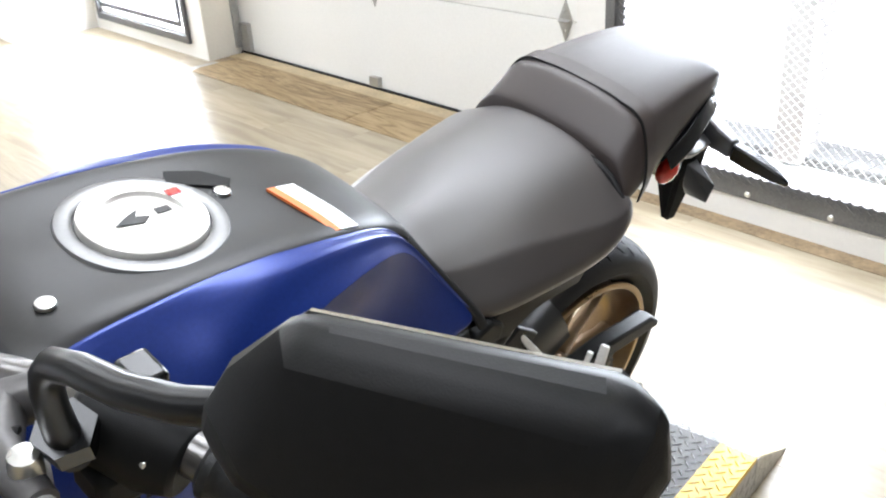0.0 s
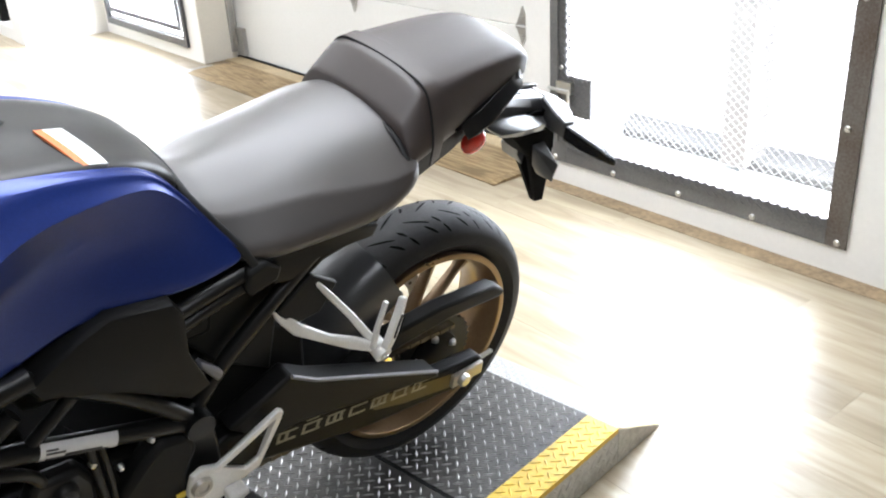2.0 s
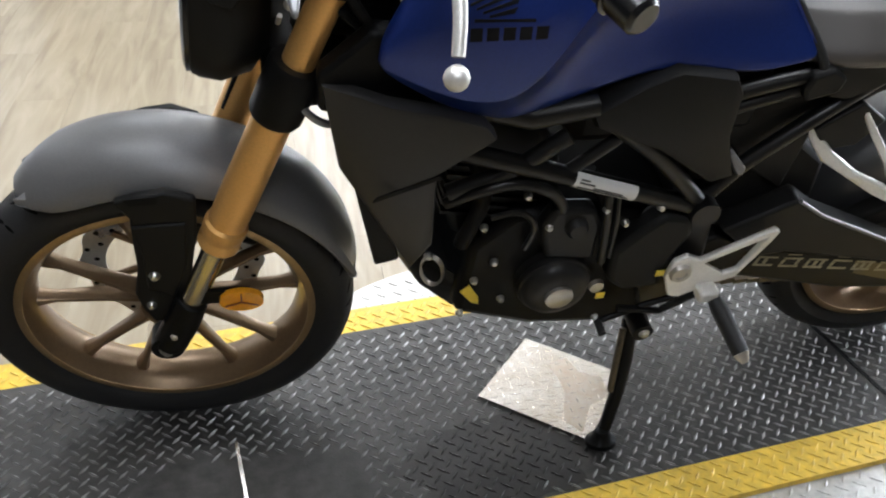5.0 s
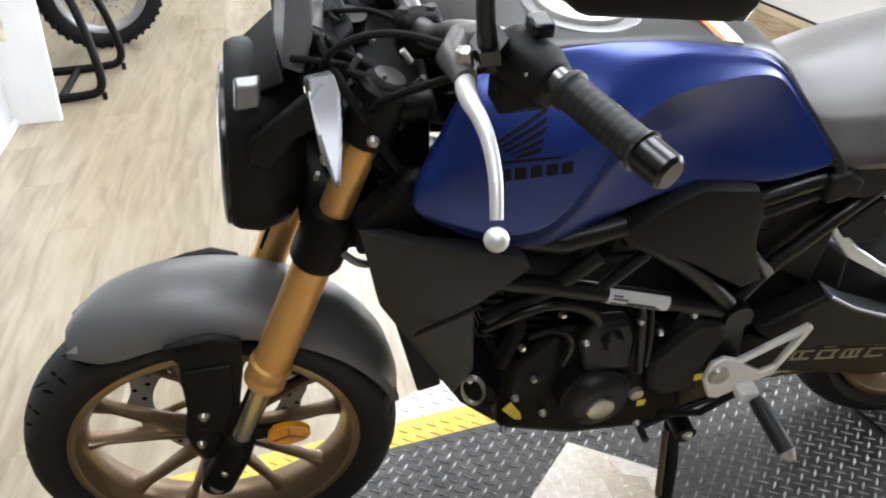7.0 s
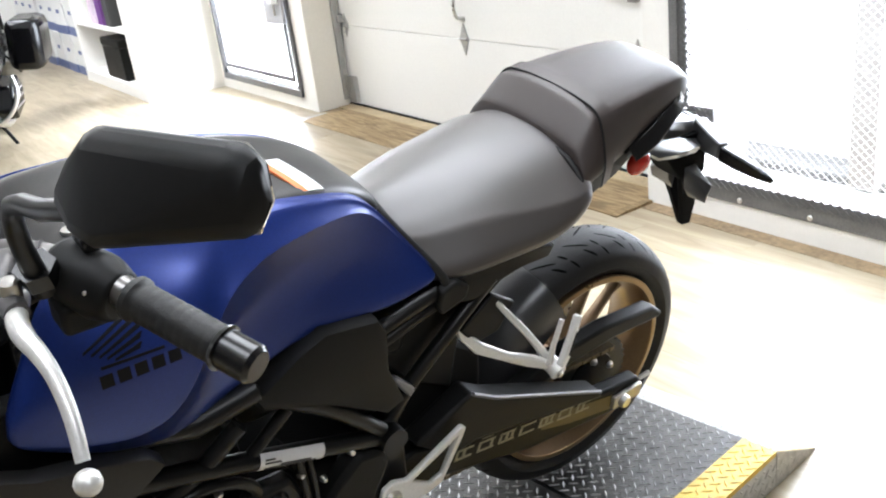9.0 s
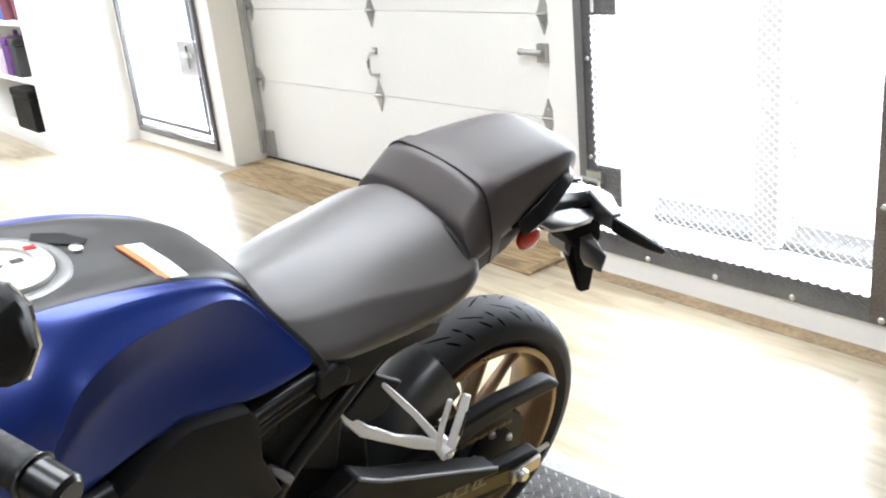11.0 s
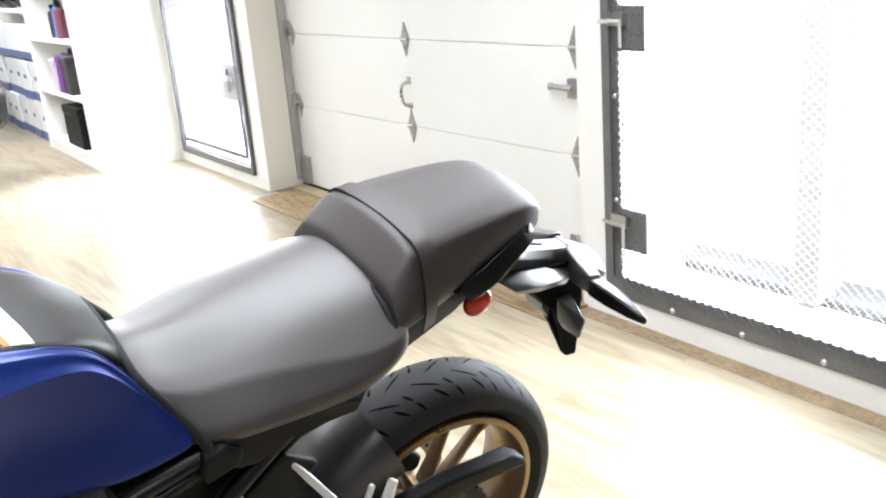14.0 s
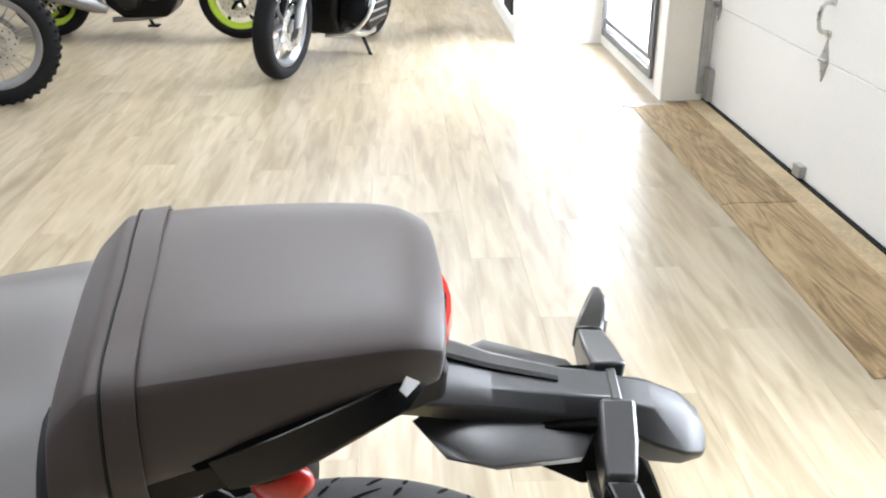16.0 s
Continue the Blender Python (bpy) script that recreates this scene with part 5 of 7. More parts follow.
    part("rider_seat", loft([mirror_ring([(u, v, w) for v, w in firm(u, h)]) for u, h in half_r]), RIDER, t, "black vinyl rider seat", 0.0, 2)
    edge = [(-0.488, -0.150, 0.796), (-0.497, -0.143, 0.815), (-0.518, -0.120, 0.847), (-0.546, -0.097, 0.885), (-0.552, -0.070, 0.902), (-0.552, -0.035, 0.910)]
    part("seat_gasket", tube(edge + [(u, -v, w) for u, v, w in edge[::-1]], 0.0065, 10, None, 2), SEAM_AND_SHADE, t, "black edge between seat and tank")
    rows = [(-0.212, 0.000, [(0, 0.900), (0.06, 0.900), (0.106, 0.892), (0.134, 0.866), (0.141, 0.838)]),
            (-0.213, 0.0, [(0, 0.914), (0.06, 0.913), (0.110, 0.904), (0.138, 0.870), (0.143, 0.836)]),
            (-0.206, 0.0, [(0, 0.924), (0.06, 0.923), (0.110, 0.913), (0.139, 0.872), (0.143, 0.835)]),
            (-0.174, -0.003, [(0, 0.960), (0.06, 0.958), (0.107, 0.946), (0.137, 0.885), (0.140, 0.838)]),
            (-0.128, -0.003, [(0, 0.970), (0.06, 0.968), (0.107, 0.952), (0.128, 0.890), (0.127, 0.845)]),
            (-0.045, 0.0, [(0, 0.975), (0.06, 0.973), (0.101, 0.958), (0.114, 0.900), (0.108, 0.865)]),
            (0.025, 0.0, [(0, 0.976), (0.058, 0.974), (0.095, 0.959), (0.101, 0.918), (0.091, 0.886)]),
            (0.064, -0.004, [(0, 0.972), (0.058, 0.970), (0.090, 0.957), (0.094, 0.919), (0.085, 0.896)]),
            (0.089, -0.006, [(0, 0.957), (0.055, 0.955), (0.082, 0.944), (0.085, 0.916), (0.077, 0.902)]),
            (0.094, -0.006, [(0, 0.920), (0.042, 0.919), (0.062, 0.916), (0.068, 0.909), (0.064, 0.902)])]
    rp = [[(u + sl * k / 2, -v, w) for k, (v, w) in enumerate(h)] + [(u + 0.02 * (u < 0), 0, h[4][1] - 0.004)] for u, sl, h in rows]
    def tight(ring):
        mix = lambda p, q, f: tuple(x + (y - x) * f for x, y in zip(p, q))
        return [ring[0], ring[1], mix(ring[1], ring[2], 0.62), ring[2], mix(ring[2], ring[3], 0.32), ring[3], ring[4], ring[5]]
    dense = []
    for i, r in enumerate(rp):
        near = lambda j, f: [tuple(x + (y - x) * f for x, y in zip(p, q)) for p, q in zip(r, rp[j])]
        dense += ([near(i - 1, 0.2)] if i in (3, 8) else []) + [r] + ([near(i + 1, 0.2)] if i in (3, 8) else [])
    ps = part("pillion_seat", loft([mirror_ring(tight(r)) for r in dense]), SEAT, t, "black vinyl pillion seat", 0.0, 2)
    # strap and seams follow the pillion's section
    def band(f0, f1, i, grow, material, name, label=""):
        a, b = rp[i], rp[i + 1]
        rings = []
        for f, g in ((f0, -0.002), (f0, grow), (f1, grow), (f1, -0.002)):
            h = [Vector(p).lerp(Vector(q), f) for p, q in zip(a, b)][:5]
            h = [Vector((p.x, p.y * (1 + g / 0.13), p.z + g)) for p in h]
            fine = []
            for q in range(4):
                for k in range(6):
                    x = k / 6
                    p0, p1, p2, p3 = h[max(q - 1, 0)], h[q], h[q + 1], h[min(q + 2, 4)]
                    if q == 0:
                        p0 = Vector((h[1].x, -h[1].y, h[1].z))
                    fine.append(0.5 * ((2 * p1) + (p2 - p0) * x + (2 * p0 - 5 * p1 + 4 * p2 - p3) * x * x + (3 * p1 - p0 - 3 * p2 + p3) * x ** 3))
            fine.append(h[4])
            rings.append([Vector((p.x, -p.y, p.z)) for p in fine[::-1]] + fine[1:])
        return part(name, loft(rings, closed=False, caps=False), material, ps, label)
    band(0.24, 0.275, 3, 0.001, SEAM_AND_SHADE, "seam")
    band(0.29, 0.80, 3, 0.0004, SEAT, "grab_strap", "black vinyl grab strap round the pillion seat")
    # A black tube stands in for the shadow line where the seats meet.
    gap = [Vector(p) + Vector((-0.004, -0.002 * (k > 1), -0.004)) for k, p in enumerate(rp[0][:5])][:4]
    part("gap_shade", tube(gap[::-1] + [Vector((p.x, -p.y, p.z)) for p in gap[1:2]], 0.0055, 8, None, 2), SEAM_AND_SHADE, ps, "black tube for the shadow between the two seats")

    # tail
    for s in (-1, 1):
        bm = loft([[(u, s * v, w) for u, v, w in r] for r in (
            [(-0.10, -0.122, 0.882), (-0.085, -0.13, 0.856), (-0.05, -0.128, 0.859), (-0.06, -0.114, 0.88)],
            [(-0.045, -0.118, 0.902), (-0.03, -0.128, 0.872), (0.0, -0.12, 0.881), (-0.02, -0.102, 0.898)],
            [(0.02, -0.103, 0.922), (0.04, -0.112, 0.902), (0.058, -0.10, 0.909), (0.04, -0.086, 0.92)],
            [(0.050, -0.092, 0.930), (0.062, -0.095, 0.915), (0.072, -0.084, 0.914), (0.060, -0.078, 0.926)])])
        part("tail_cowl", bm, GLOSS, t, "gloss black tail side cowl", 0.003)
        # Solid black strip in place of the deep shade between seat and cowl.
        bm = loft([[(u, s * v, w) for u, v, w in r] for r in (
            [(-0.125, -0.112, 0.892), (-0.105, -0.124, 0.874), (-0.075, -0.10, 0.862), (-0.09, -0.09, 0.885)],
            [(-0.045, -0.106, 0.908), (-0.035, -0.118, 0.894), (0.0, -0.09, 0.885), (-0.02, -0.085, 0.90)],
            [(0.02, -0.094, 0.926), (0.035, -0.103, 0.916), (0.05, -0.08, 0.909), (0.03, -0.075, 0.92)],
            [(0.050, -0.080, 0.932), (0.058, -0.088, 0.927), (0.066, -0.076, 0.916), (0.054, -0.068, 0.928)])])
        part("cowl_gap_shade", bm, GROOVE, t, "black strip for the shade under the pillion seat")
        bm = ball((-0.046, s * 0.108, 0.832), 0.026, None, 20, (1.0, 0.5, 0.85))
        # Pale end piece: the light on the cowl's rear edge, as colour.
        part("cowl_tip_highlight", hull_of([(u, s * v, w) for u, v, w in ((0.046, 0.100, 0.923), (0.053, 0.1025, 0.916), (0.068, 0.086, 0.919), (0.077, 0.072, 0.933), (0.068, 0.074, 0.939), (0.052, 0.094, 0.932))]), LABEL, t, "cowl tip beside the tail light, its highlight painted pale", 0.002)
        part("rear_reflector", bm, RED_LENS, t, "round red side reflector")
    rings = []
    for k in range(13):
        a = radians(-76 + 152 * k / 12)
        c, q = math.cos(a), math.sin(a)
        rings.append([(0.016 + 0.0775 * c ** 0.8 + d, 0.077 * q * (1 + d * 4), w) for d, w in ((0.0, 0.926), (0.004, 0.925), (0.005, 0.908), (0.0, 0.906))])
    part("tail_light", loft(rings), RED_LENS, t, "thin curved red tail light")
    rings = [[(u - 0.002, v, w - 0.0175) for u, v, w in r] for r in rings]
    part("tail_rim", loft(rings), GLOSS, t, "gloss black tail rim")
    part("under_tail", loft([[(-0.25, -0.10, 0.83), (-0.25, 0.10, 0.83), (-0.25, 0.09, 0.74), (-0.25, -0.09, 0.74)], [(-0.08, -0.11, 0.87), (-0.08, 0.11, 0.87), (-0.08, 0.09, 0.81), (-0.08, -0.09, 0.81)], [(0.09, -0.06, 0.90), (0.09, 0.06, 0.90), (0.09, 0.055, 0.86), (0.09, -0.055, 0.86)]]), PLASTIC, t, "", 0.006)
    # number plate carrier, a little turned to the bike's right
    pc = new("plate_carrier")
    pc.parent = t
    K = lambda u, v, w: Vector((u + 0.075 * v, v + 0.015, w))
    def six(u, top, mid, bot, wt, wm, wb):
        return [K(u, -top, wt), K(u, top, wt), K(u, mid, wm), K(u, bot, wb), K(u, -bot, wb), K(u, -mid, wm)]
    def low(u, top, mid, bot, wt, wm, wb):
        return six(u, top, mid, bot, wt - 0.025, wm - 0.025, wb - 0.012)
    part("arm", loft([low(0.05, 0.034, 0.052, 0.046, 0.876, 0.862, 0.828), low(0.14, 0.022, 0.036, 0.036, 0.842, 0.830, 0.796), low(0.21, 0.017, 0.030, 0.030, 0.822, 0.808, 0.772), low(0.262, 0.017, 0.029, 0.029, 0.812, 0.796, 0.760)]),
         TAIL, pc, "angular black plastic arm", 0.002)
    part("rib", loft([[K(u, v - 0.003, w), K(u, v + 0.003, w), K(u, v + 0.003, w - 0.008), K(u, v - 0.003, w - 0.008)] for u, v, w in ((0.075, 0.004, 0.8465), (0.14, 0.002, 0.8205), (0.205, 0.0, 0.801))]), GLOSS, pc)
    part("collar", loft([low(0.256, 0.019, 0.032, 0.031, 0.815, 0.799, 0.758), low(0.266, 0.020, 0.034, 0.032, 0.814, 0.797, 0.754)]), TAIL, pc, "", 0.002)
    for s in (-1, 1):
        S = lambda u, v, w: K(u, s * v, w)
        bm = hull_of([S(*q) for q in ((0.066, 0.032, 0.790), (0.098, 0.064, 0.772), (0.140, 0.080, 0.777), (0.227, 0.062, 0.760), (0.247, 0.024, 0.762), (0.131, 0.047, 0.791), (0.085, 0.018, 0.792),
                                      (0.105, 0.058, 0.762), (0.145, 0.072, 0.762), (0.227, 0.054, 0.742), (0.242, 0.020, 0.738), (0.110, 0.018, 0.756))])
        part("side_wing", bm, TAIL, pc, "faceted black side wing", 0.0015)
        ind = new("turn_signal")
        ind.parent = t
        def ring(v, u0, u1, w0, w1):
            return [S(u0, v, w1 + 0.004), S(u1, v, w1), S(u1, v, w0), S(u0, v, w0 + 0.003)]
        part("stalk", loft([ring(0.022, 0.242, 0.278, 0.742, 0.792), ring(0.06, 0.240, 0.276, 0.738, 0.778), ring(0.095, 0.240, 0.270, 0.738, 0.768)]), TAIL, ind, "", 0.004)
        part("lamp_body", loft([ring(0.096, 0.238, 0.270, 0.737, 0.767), ring(0.13, 0.250, 0.280, 0.729, 0.758), ring(0.17, 0.266, 0.288, 0.724, 0.746), ring(0.199, 0.278, 0.288, 0.724, 0.734)]), GLOSS, ind, "slim black turn signal", 0.004)
        part("lamp_lens", loft([ring(0.118, 0.2755, 0.280, 0.733, 0.756), ring(0.145, 0.2815, 0.286, 0.730, 0.751), ring(0.172, 0.286, 0.2905, 0.727, 0.741)]), LENS, ind, "clear indicator lens", 0.001)
    # dark mount that runs down to the plate, with a pale-edged blade on each side
    q = lambda u, v, w, a, b: [Vector((u - a, v - b, w)), Vector((u + a, v - b, w - 0.004)), Vector((u + a, v + b, w - 0.004)), Vector((u - a, v + b, w))]
    part("mount", loft([q(0.185, 0.016, 0.778, 0.07, 0.040), q(0.238, 0.020, 0.715, 0.055, 0.036), q(0.280, 0.026, 0.660, 0.040, 0.030)]), GROOVE, pc, "black plate mount", 0.002)
    for s in (-1, 1):
        part("mount_leg", loft([q(0.280, 0.026 + 0.024 * s, 0.664, 0.036, 0.006), q(0.330, 0.040 + 0.014 * s, 0.575, 0.024, 0.006), q(0.376, 0.052 + 0.003 * s, 0.482, 0.014, 0.005)]), GROOVE, pc, "black mount leg", 0.001)
        blade = [(0.240, 0.030, 0.690), (0.273, 0.030, 0.690), (0.266, 0.083, 0.664), (0.256, 0.083, 0.645)]
        sole = [(0.262, 0.080, 0.624), (0.252, 0.03, 0.640), (0.272, 0.030, 0.614)]
        part("mount_blade", hull_of([(u, 0.010 + s * (v - 0.010), w) for u, v, w in blade + sole]), TAIL, pc, "faceted grey-black blade", 0.001)
    part("plate_lamp", loft([low(0.266, 0.018, 0.034, 0.030, 0.806, 0.788, 0.744), low(0.300, 0.018, 0.044, 0.036, 0.796, 0.772, 0.724), low(0.335, 0.016, 0.042, 0.034, 0.778, 0.752, 0.713), low(0.358, 0.012, 0.032, 0.026, 0.755, 0.738, 0.710), low(0.366, 0.008, 0.020, 0.018, 0.738, 0.729, 0.713)]),
         COVER, pc, "black plate lamp hood", 0.004)

    # radiator shrouds
    for s in (-1, 1):
        out = [(-1.132, 0.816), (-1.06, 0.808), (-0.995, 0.790), (-0.941, 0.768), (-0.927, 0.750), (-0.996, 0.700), (-0.992, 0.575), (-1.019, 0.532), (-1.112, 0.698)]
        rings = []
        for g, v in ((0.93, -0.192), (0.985, -0.189), (1.0, -0.184), (1.0, -0.168)):
            rings.append([(-1.05 + (u + 1.05) * g, v + 0.03 * max(0, (-1.06 - u) / 0.06), 0.70 + (w - 0.70) * g) for u, w in out])
        bm = loft(rings)
        part("radiator_shroud", bm if s < 0 else mirrored(bm), COVER, t, "angular matte black radiator shroud")
        bm = plate([(-1.075, 0.665), (-1.07, 0.672), (-0.995, 0.702), (-0.99, 0.696)], 1, -0.1935, 0.003)
        part("shroud_slot", bm if s < 0 else mirrored(bm), BLACK, t)
    for s in (-1, 1):
        bm = plate([(-1.135, 0.775), (-1.135, 0.825), (-1.075, 0.880), (-0.985, 0.870), (-0.94, 0.80), (-0.95, 0.74)], 1, -0.150, 0.03)
        part("inner_cowl", bm if s < 0 else mirrored(bm), ENGINE, t, "", 0.006)
    part("radiator", box((-1.09, -0.15, 0.50), (-1.055, 0.15, 0.80), None, Matrix.Rotation(radians(-12), 4, "Y")), ENGINE, t, "", 0.004)

    # frame tubes
    fr = new("frame")
    fr.parent = t
    def pair(pts, r, name="tube"):
        for s in (-1, 1):
            part(name, tube([(u, s * v, w) for u, v, w in pts], r, 14, None, 1), FRAME, fr)
    pair([(-0.98, 0.15, 0.708), (-0.79, 0.150, 0.637), (-0.585, 0.150, 0.558)], 0.0135)
    pair([(-0.585, 0.150, 0.562), (-0.65, 0.15, 0.635), (-0.71, 0.15, 0.69), (-0.80, 0.148, 0.758)], 0.0125)
    pair([(-0.81, 0.148, 0.645), (-0.745, 0.146, 0.70)], 0.009)
    pair([(-0.965, 0.14, 0.62), (-0.885, 0.148, 0.656), (-0.815, 0.146, 0.71)], 0.012)
    pair([(-1.08, 0.04, 0.85), (-1.0, 0.11, 0.80), (-0.90, 0.146, 0.74), (-0.79, 0.148, 0.76)], 0.017)
    pair([(-1.1, 0.035, 0.76), (-1.02, 0.10, 0.72), (-0.98, 0.148, 0.708)], 0.016)
    pair([(-0.585, 0.14, 0.56), (-0.534, 0.130, 0.615), (-0.484, 0.130, 0.661), (-0.429, 0.127, 0.706), (-0.35, 0.115, 0.755)], 0.012)
    pair([(-0.62, 0.135, 0.742), (-0.582, 0.135, 0.754), (-0.49, 0.134, 0.774), (-0.38, 0.120, 0.775), (-0.2, 0.10, 0.80)], 0.011)
    pair([(-0.62, 0.133, 0.714), (-0.583, 0.133, 0.726), (-0.489, 0.130, 0.750), (-0.40, 0.118, 0.755)], 0.010)
    part("pivot_plate", plate([(-0.62, 0.575), (-0.57, 0.585), (-0.55, 0.54), (-0.535, 0.42), (-0.57, 0.34), (-0.62, 0.33), (-0.64, 0.40), (-0.61, 0.50)], 1, -0.145, 0.03), FRAME, fr, "black swingarm pivot plate", 0.006)
    part("pivot_plate", mirrored(plate([(-0.62, 0.575), (-0.57, 0.585), (-0.55, 0.54), (-0.535, 0.42), (-0.57, 0.34), (-0.62, 0.33), (-0.64, 0.40), (-0.61, 0.50)], 1, -0.145, 0.03)), FRAME, fr, "", 0.006)
    part("pivot_boss", rod((-0.585, -0.172, 0.56), (-0.585, -0.15, 0.56), 0.022, 20), FRAME, fr)
    lab = Vector((-0.751, -0.150, 0.622))
    ax = (Vector((-0.70, 0, 0.602)) - Vector((-0.80, 0, 0.641))).normalized()
    m = Matrix.Translation(lab) @ Matrix.Rotation(math.atan2(-ax.z, ax.x), 4, "Y")
    bm = bmesh.new()
    for k in range(8):
        a0, a1 = radians(20 + k * 20), radians(40 + k * 20)
        q = [bm.verts.new(m @ Vector((x, -0.0142 * math.sin(a), 0.0142 * math.cos(a)))) for a, x in ((a0, -0.052), (a0, 0.052), (a1, 0.052), (a1, -0.052))]
        bm.faces.new(q)
    bmesh.ops.remove_doubles(bm, verts=bm.verts, dist=1e-5)
    lb = part("frame_label", bm, LABEL, t, "silver data sticker wrapped on the frame tube")
    for k, (x0, x1, aa) in enumerate(((-0.045, -0.03, 60), (-0.045, -0.02, 78), (-0.02, 0.03, 96), (-0.044, 0.04, 112))):
        a = radians(aa)
        part("print_bar", moved(box((x0, -0.0006, -0.0012), (x1, 0.0006, 0.0012)), m @ Matrix.Translation((0, -0.0144 * math.sin(a), 0.0144 * math.cos(a))) @ Matrix.Rotation(a - radians(90), 4, "X")), PRINT, lb)

    # side covers
    for s in (-1, 1):
        out = [(-0.80, 0.752), (-0.735, 0.795), (-0.695, 0.812), (-0.612, 0.796), (-0.597, 0.77), (-0.592, 0.70), (-0.562, 0.625), (-0.592, 0.615), (-0.69, 0.685), (-0.79, 0.732)]
        cu, cw = -0.66, 0.73
        bm = loft([[(cu + (u - cu) * g, v, cw + (w - cw) * g) for u, w in out] for g, v in ((0.86, -0.166), (0.96, -0.163), (1.0, -0.155), (1.0, -0.13))])
        part("side_cover", bm if s < 0 else mirrored(bm), PLASTIC, t, "matte black side cover")
        bm = plate([(-0.575, 0.655), (-0.57, 0.664), (-0.535, 0.625), (-0.545, 0.612)], 1, -0.152, 0.016)
        part("tube_cap", bm if s < 0 else mirrored(bm), mat_fin2, t, "", 0.004)
        bm = loft([[(u, v, w) for u, w in ((-0.60, 0.70), (-0.56, 0.745), (-0.40, 0.775), (-0.25, 0.785), (-0.2, 0.80), (-0.25, 0.73), (-0.34, 0.715), (-0.42, 0.66), (-0.43, 0.54), (-0.52, 0.60))] for v in (-0.112, -0.06)])
        part("inner_panel", bm if s < 0 else mirrored(bm), PLASTIC, t, "", 0.006)
        out = [(-0.469, 0.785), (-0.42, 0.798), (-0.385, 0.802), (-0.291, 0.784), (-0.262, 0.770), (-0.270, 0.754), (-0.327, 0.756), (-0.377, 0.755), (-0.424, 0.733), (-0.450, 0.738)]
        bm = loft([[(-0.36 + (u + 0.36) * g, v, 0.77 + (w - 0.77) * g) for u, w in out] for g, v in ((0.9, -0.143), (0.98, -0.140), (1.0, -0.135), (1.0, -0.110))])
        part("seat_trim", bm if s < 0 else mirrored(bm), PLASTIC, t, "matte black trim under the seat")
        bm = plate([(-0.496, 0.782), (-0.468, 0.792), (-0.443, 0.775), (-0.448, 0.754), (-0.470, 0.747), (-0.493, 0.741), (-0.500, 0.759)], 1, -0.152, 0.020)
        part("trim_clip", bm if s < 0 else mirrored(bm), PLASTIC, t, "", 0.005)

    # engine
    en = new("engine")
    en.parent = t
    part("crankcase", loft([[(u, v, w) for u, w in ((-0.92, 0.50), (-0.86, 0.56), (-0.74, 0.56), (-0.60, 0.53), (-0.565, 0.45), (-0.58, 0.33), (-0.66, 0.283), (-0.80, 0.300), (-0.93, 0.355))] for v in (-0.135, 0.15)]), ENGINE, en, "black engine crankcase", 0.015)
    part("cylinder", loft([[(u, v, w) for u, w in ((-0.94, 0.50), (-0.965, 0.61), (-0.95, 0.70), (-0.85, 0.72), (-0.80, 0.64), (-0.78, 0.54), (-0.84, 0.47))] for v in (-0.105, 0.105)]), ENGINE, en, "black cylinder and head", 0.012)
    bm = bmesh.new()
    for k in range(7):
        w = 0.535 + k * 0.017
        box((-0.965 + 0.001 * k, -0.112, w), (-0.80, 0.112, w + 0.006), bm, Matrix.Rotation(radians(12), 4, "Y"))
    part("cooling_fin", bm, ENGINE, en, kind="stuff")
    em = at(-0.785, -0.13, 0.425)
    part("alternator_cover", moved(lathe([(0, -0.05), (0.03, -0.05), (0.045, -0.045), (0.053, -0.034), (0.056, -0.015), (0.057, 0.0), (0.066, 0.004), (0.068, 0.02)], 48), em), ENGCOV, en, "dark grey round alternator cover")
    part("inspection_cap", moved(lathe([(0, -0.057), (0.018, -0.057), (0.0215, -0.055), (0.022, -0.05)], 32), em), CAPMAT, en, "round satin silver cap")
    part("cover_arm", plate([(-0.81, 0.484), (-0.825, 0.55), (-0.81, 0.582), (-0.75, 0.576), (-0.734, 0.543), (-0.732, 0.47)], 1, -0.156, 0.03), ENGCOV, en, "", 0.008)
    part("timing_cap", moved(lathe([(0, -0.008), (0.011, -0.007), (0.0125, 0)], 20), at(-0.715, -0.155, 0.412)), CAPMAT, en)
    part("sprocket_cover", plate([(-0.709, 0.49), (-0.672, 0.533), (-0.643, 0.56), (-0.60, 0.55), (-0.587, 0.518), (-0.606, 0.466), (-0.612, 0.40), (-0.673, 0.40), (-0.702, 0.425)], 1, -0.165, 0.04), PLASTIC, en, "matte black sprocket cover", 0.01)
    part("gear_linkage", tube([(-0.67, -0.165, 0.36), (-0.60, -0.172, 0.35), (-0.545, -0.175, 0.39)], 0.006, 8), ENGINE, en)
    for p in ((-0.905, -0.14, 0.545), (-0.88, -0.14, 0.47), (-0.815, -0.155, 0.55), (-0.735, -0.155, 0.575), (-0.655, -0.16, 0.575), (-0.86, -0.145, 0.39), (-0.905, -0.138, 0.43), (-0.70, -0.16, 0.335), (-0.985, -0.155, 0.515), (-0.85, -0.14, 0.60), (-0.70, -0.156, 0.545), (-0.92, -0.14, 0.36)):
        hex_bolt(en, p, 0.006)
    for p in ((-0.708, -0.166, 0.398), (-0.622, -0.17, 0.441)):
        part("paint_mark", box((p[0] - 0.007, p[1] - 0.001, p[2] - 0.006), (p[0] + 0.007, p[1] + 0.001, p[2] + 0.006)), YELLOW_PAINT, en)
    part("cover_boss", moved(lathe([(0, -0.012), (0.012, -0.012), (0.016, -0.008), (0.017, 0.0)], 20), at(-0.775, -0.156, 0.548)), ENGCOV, en)
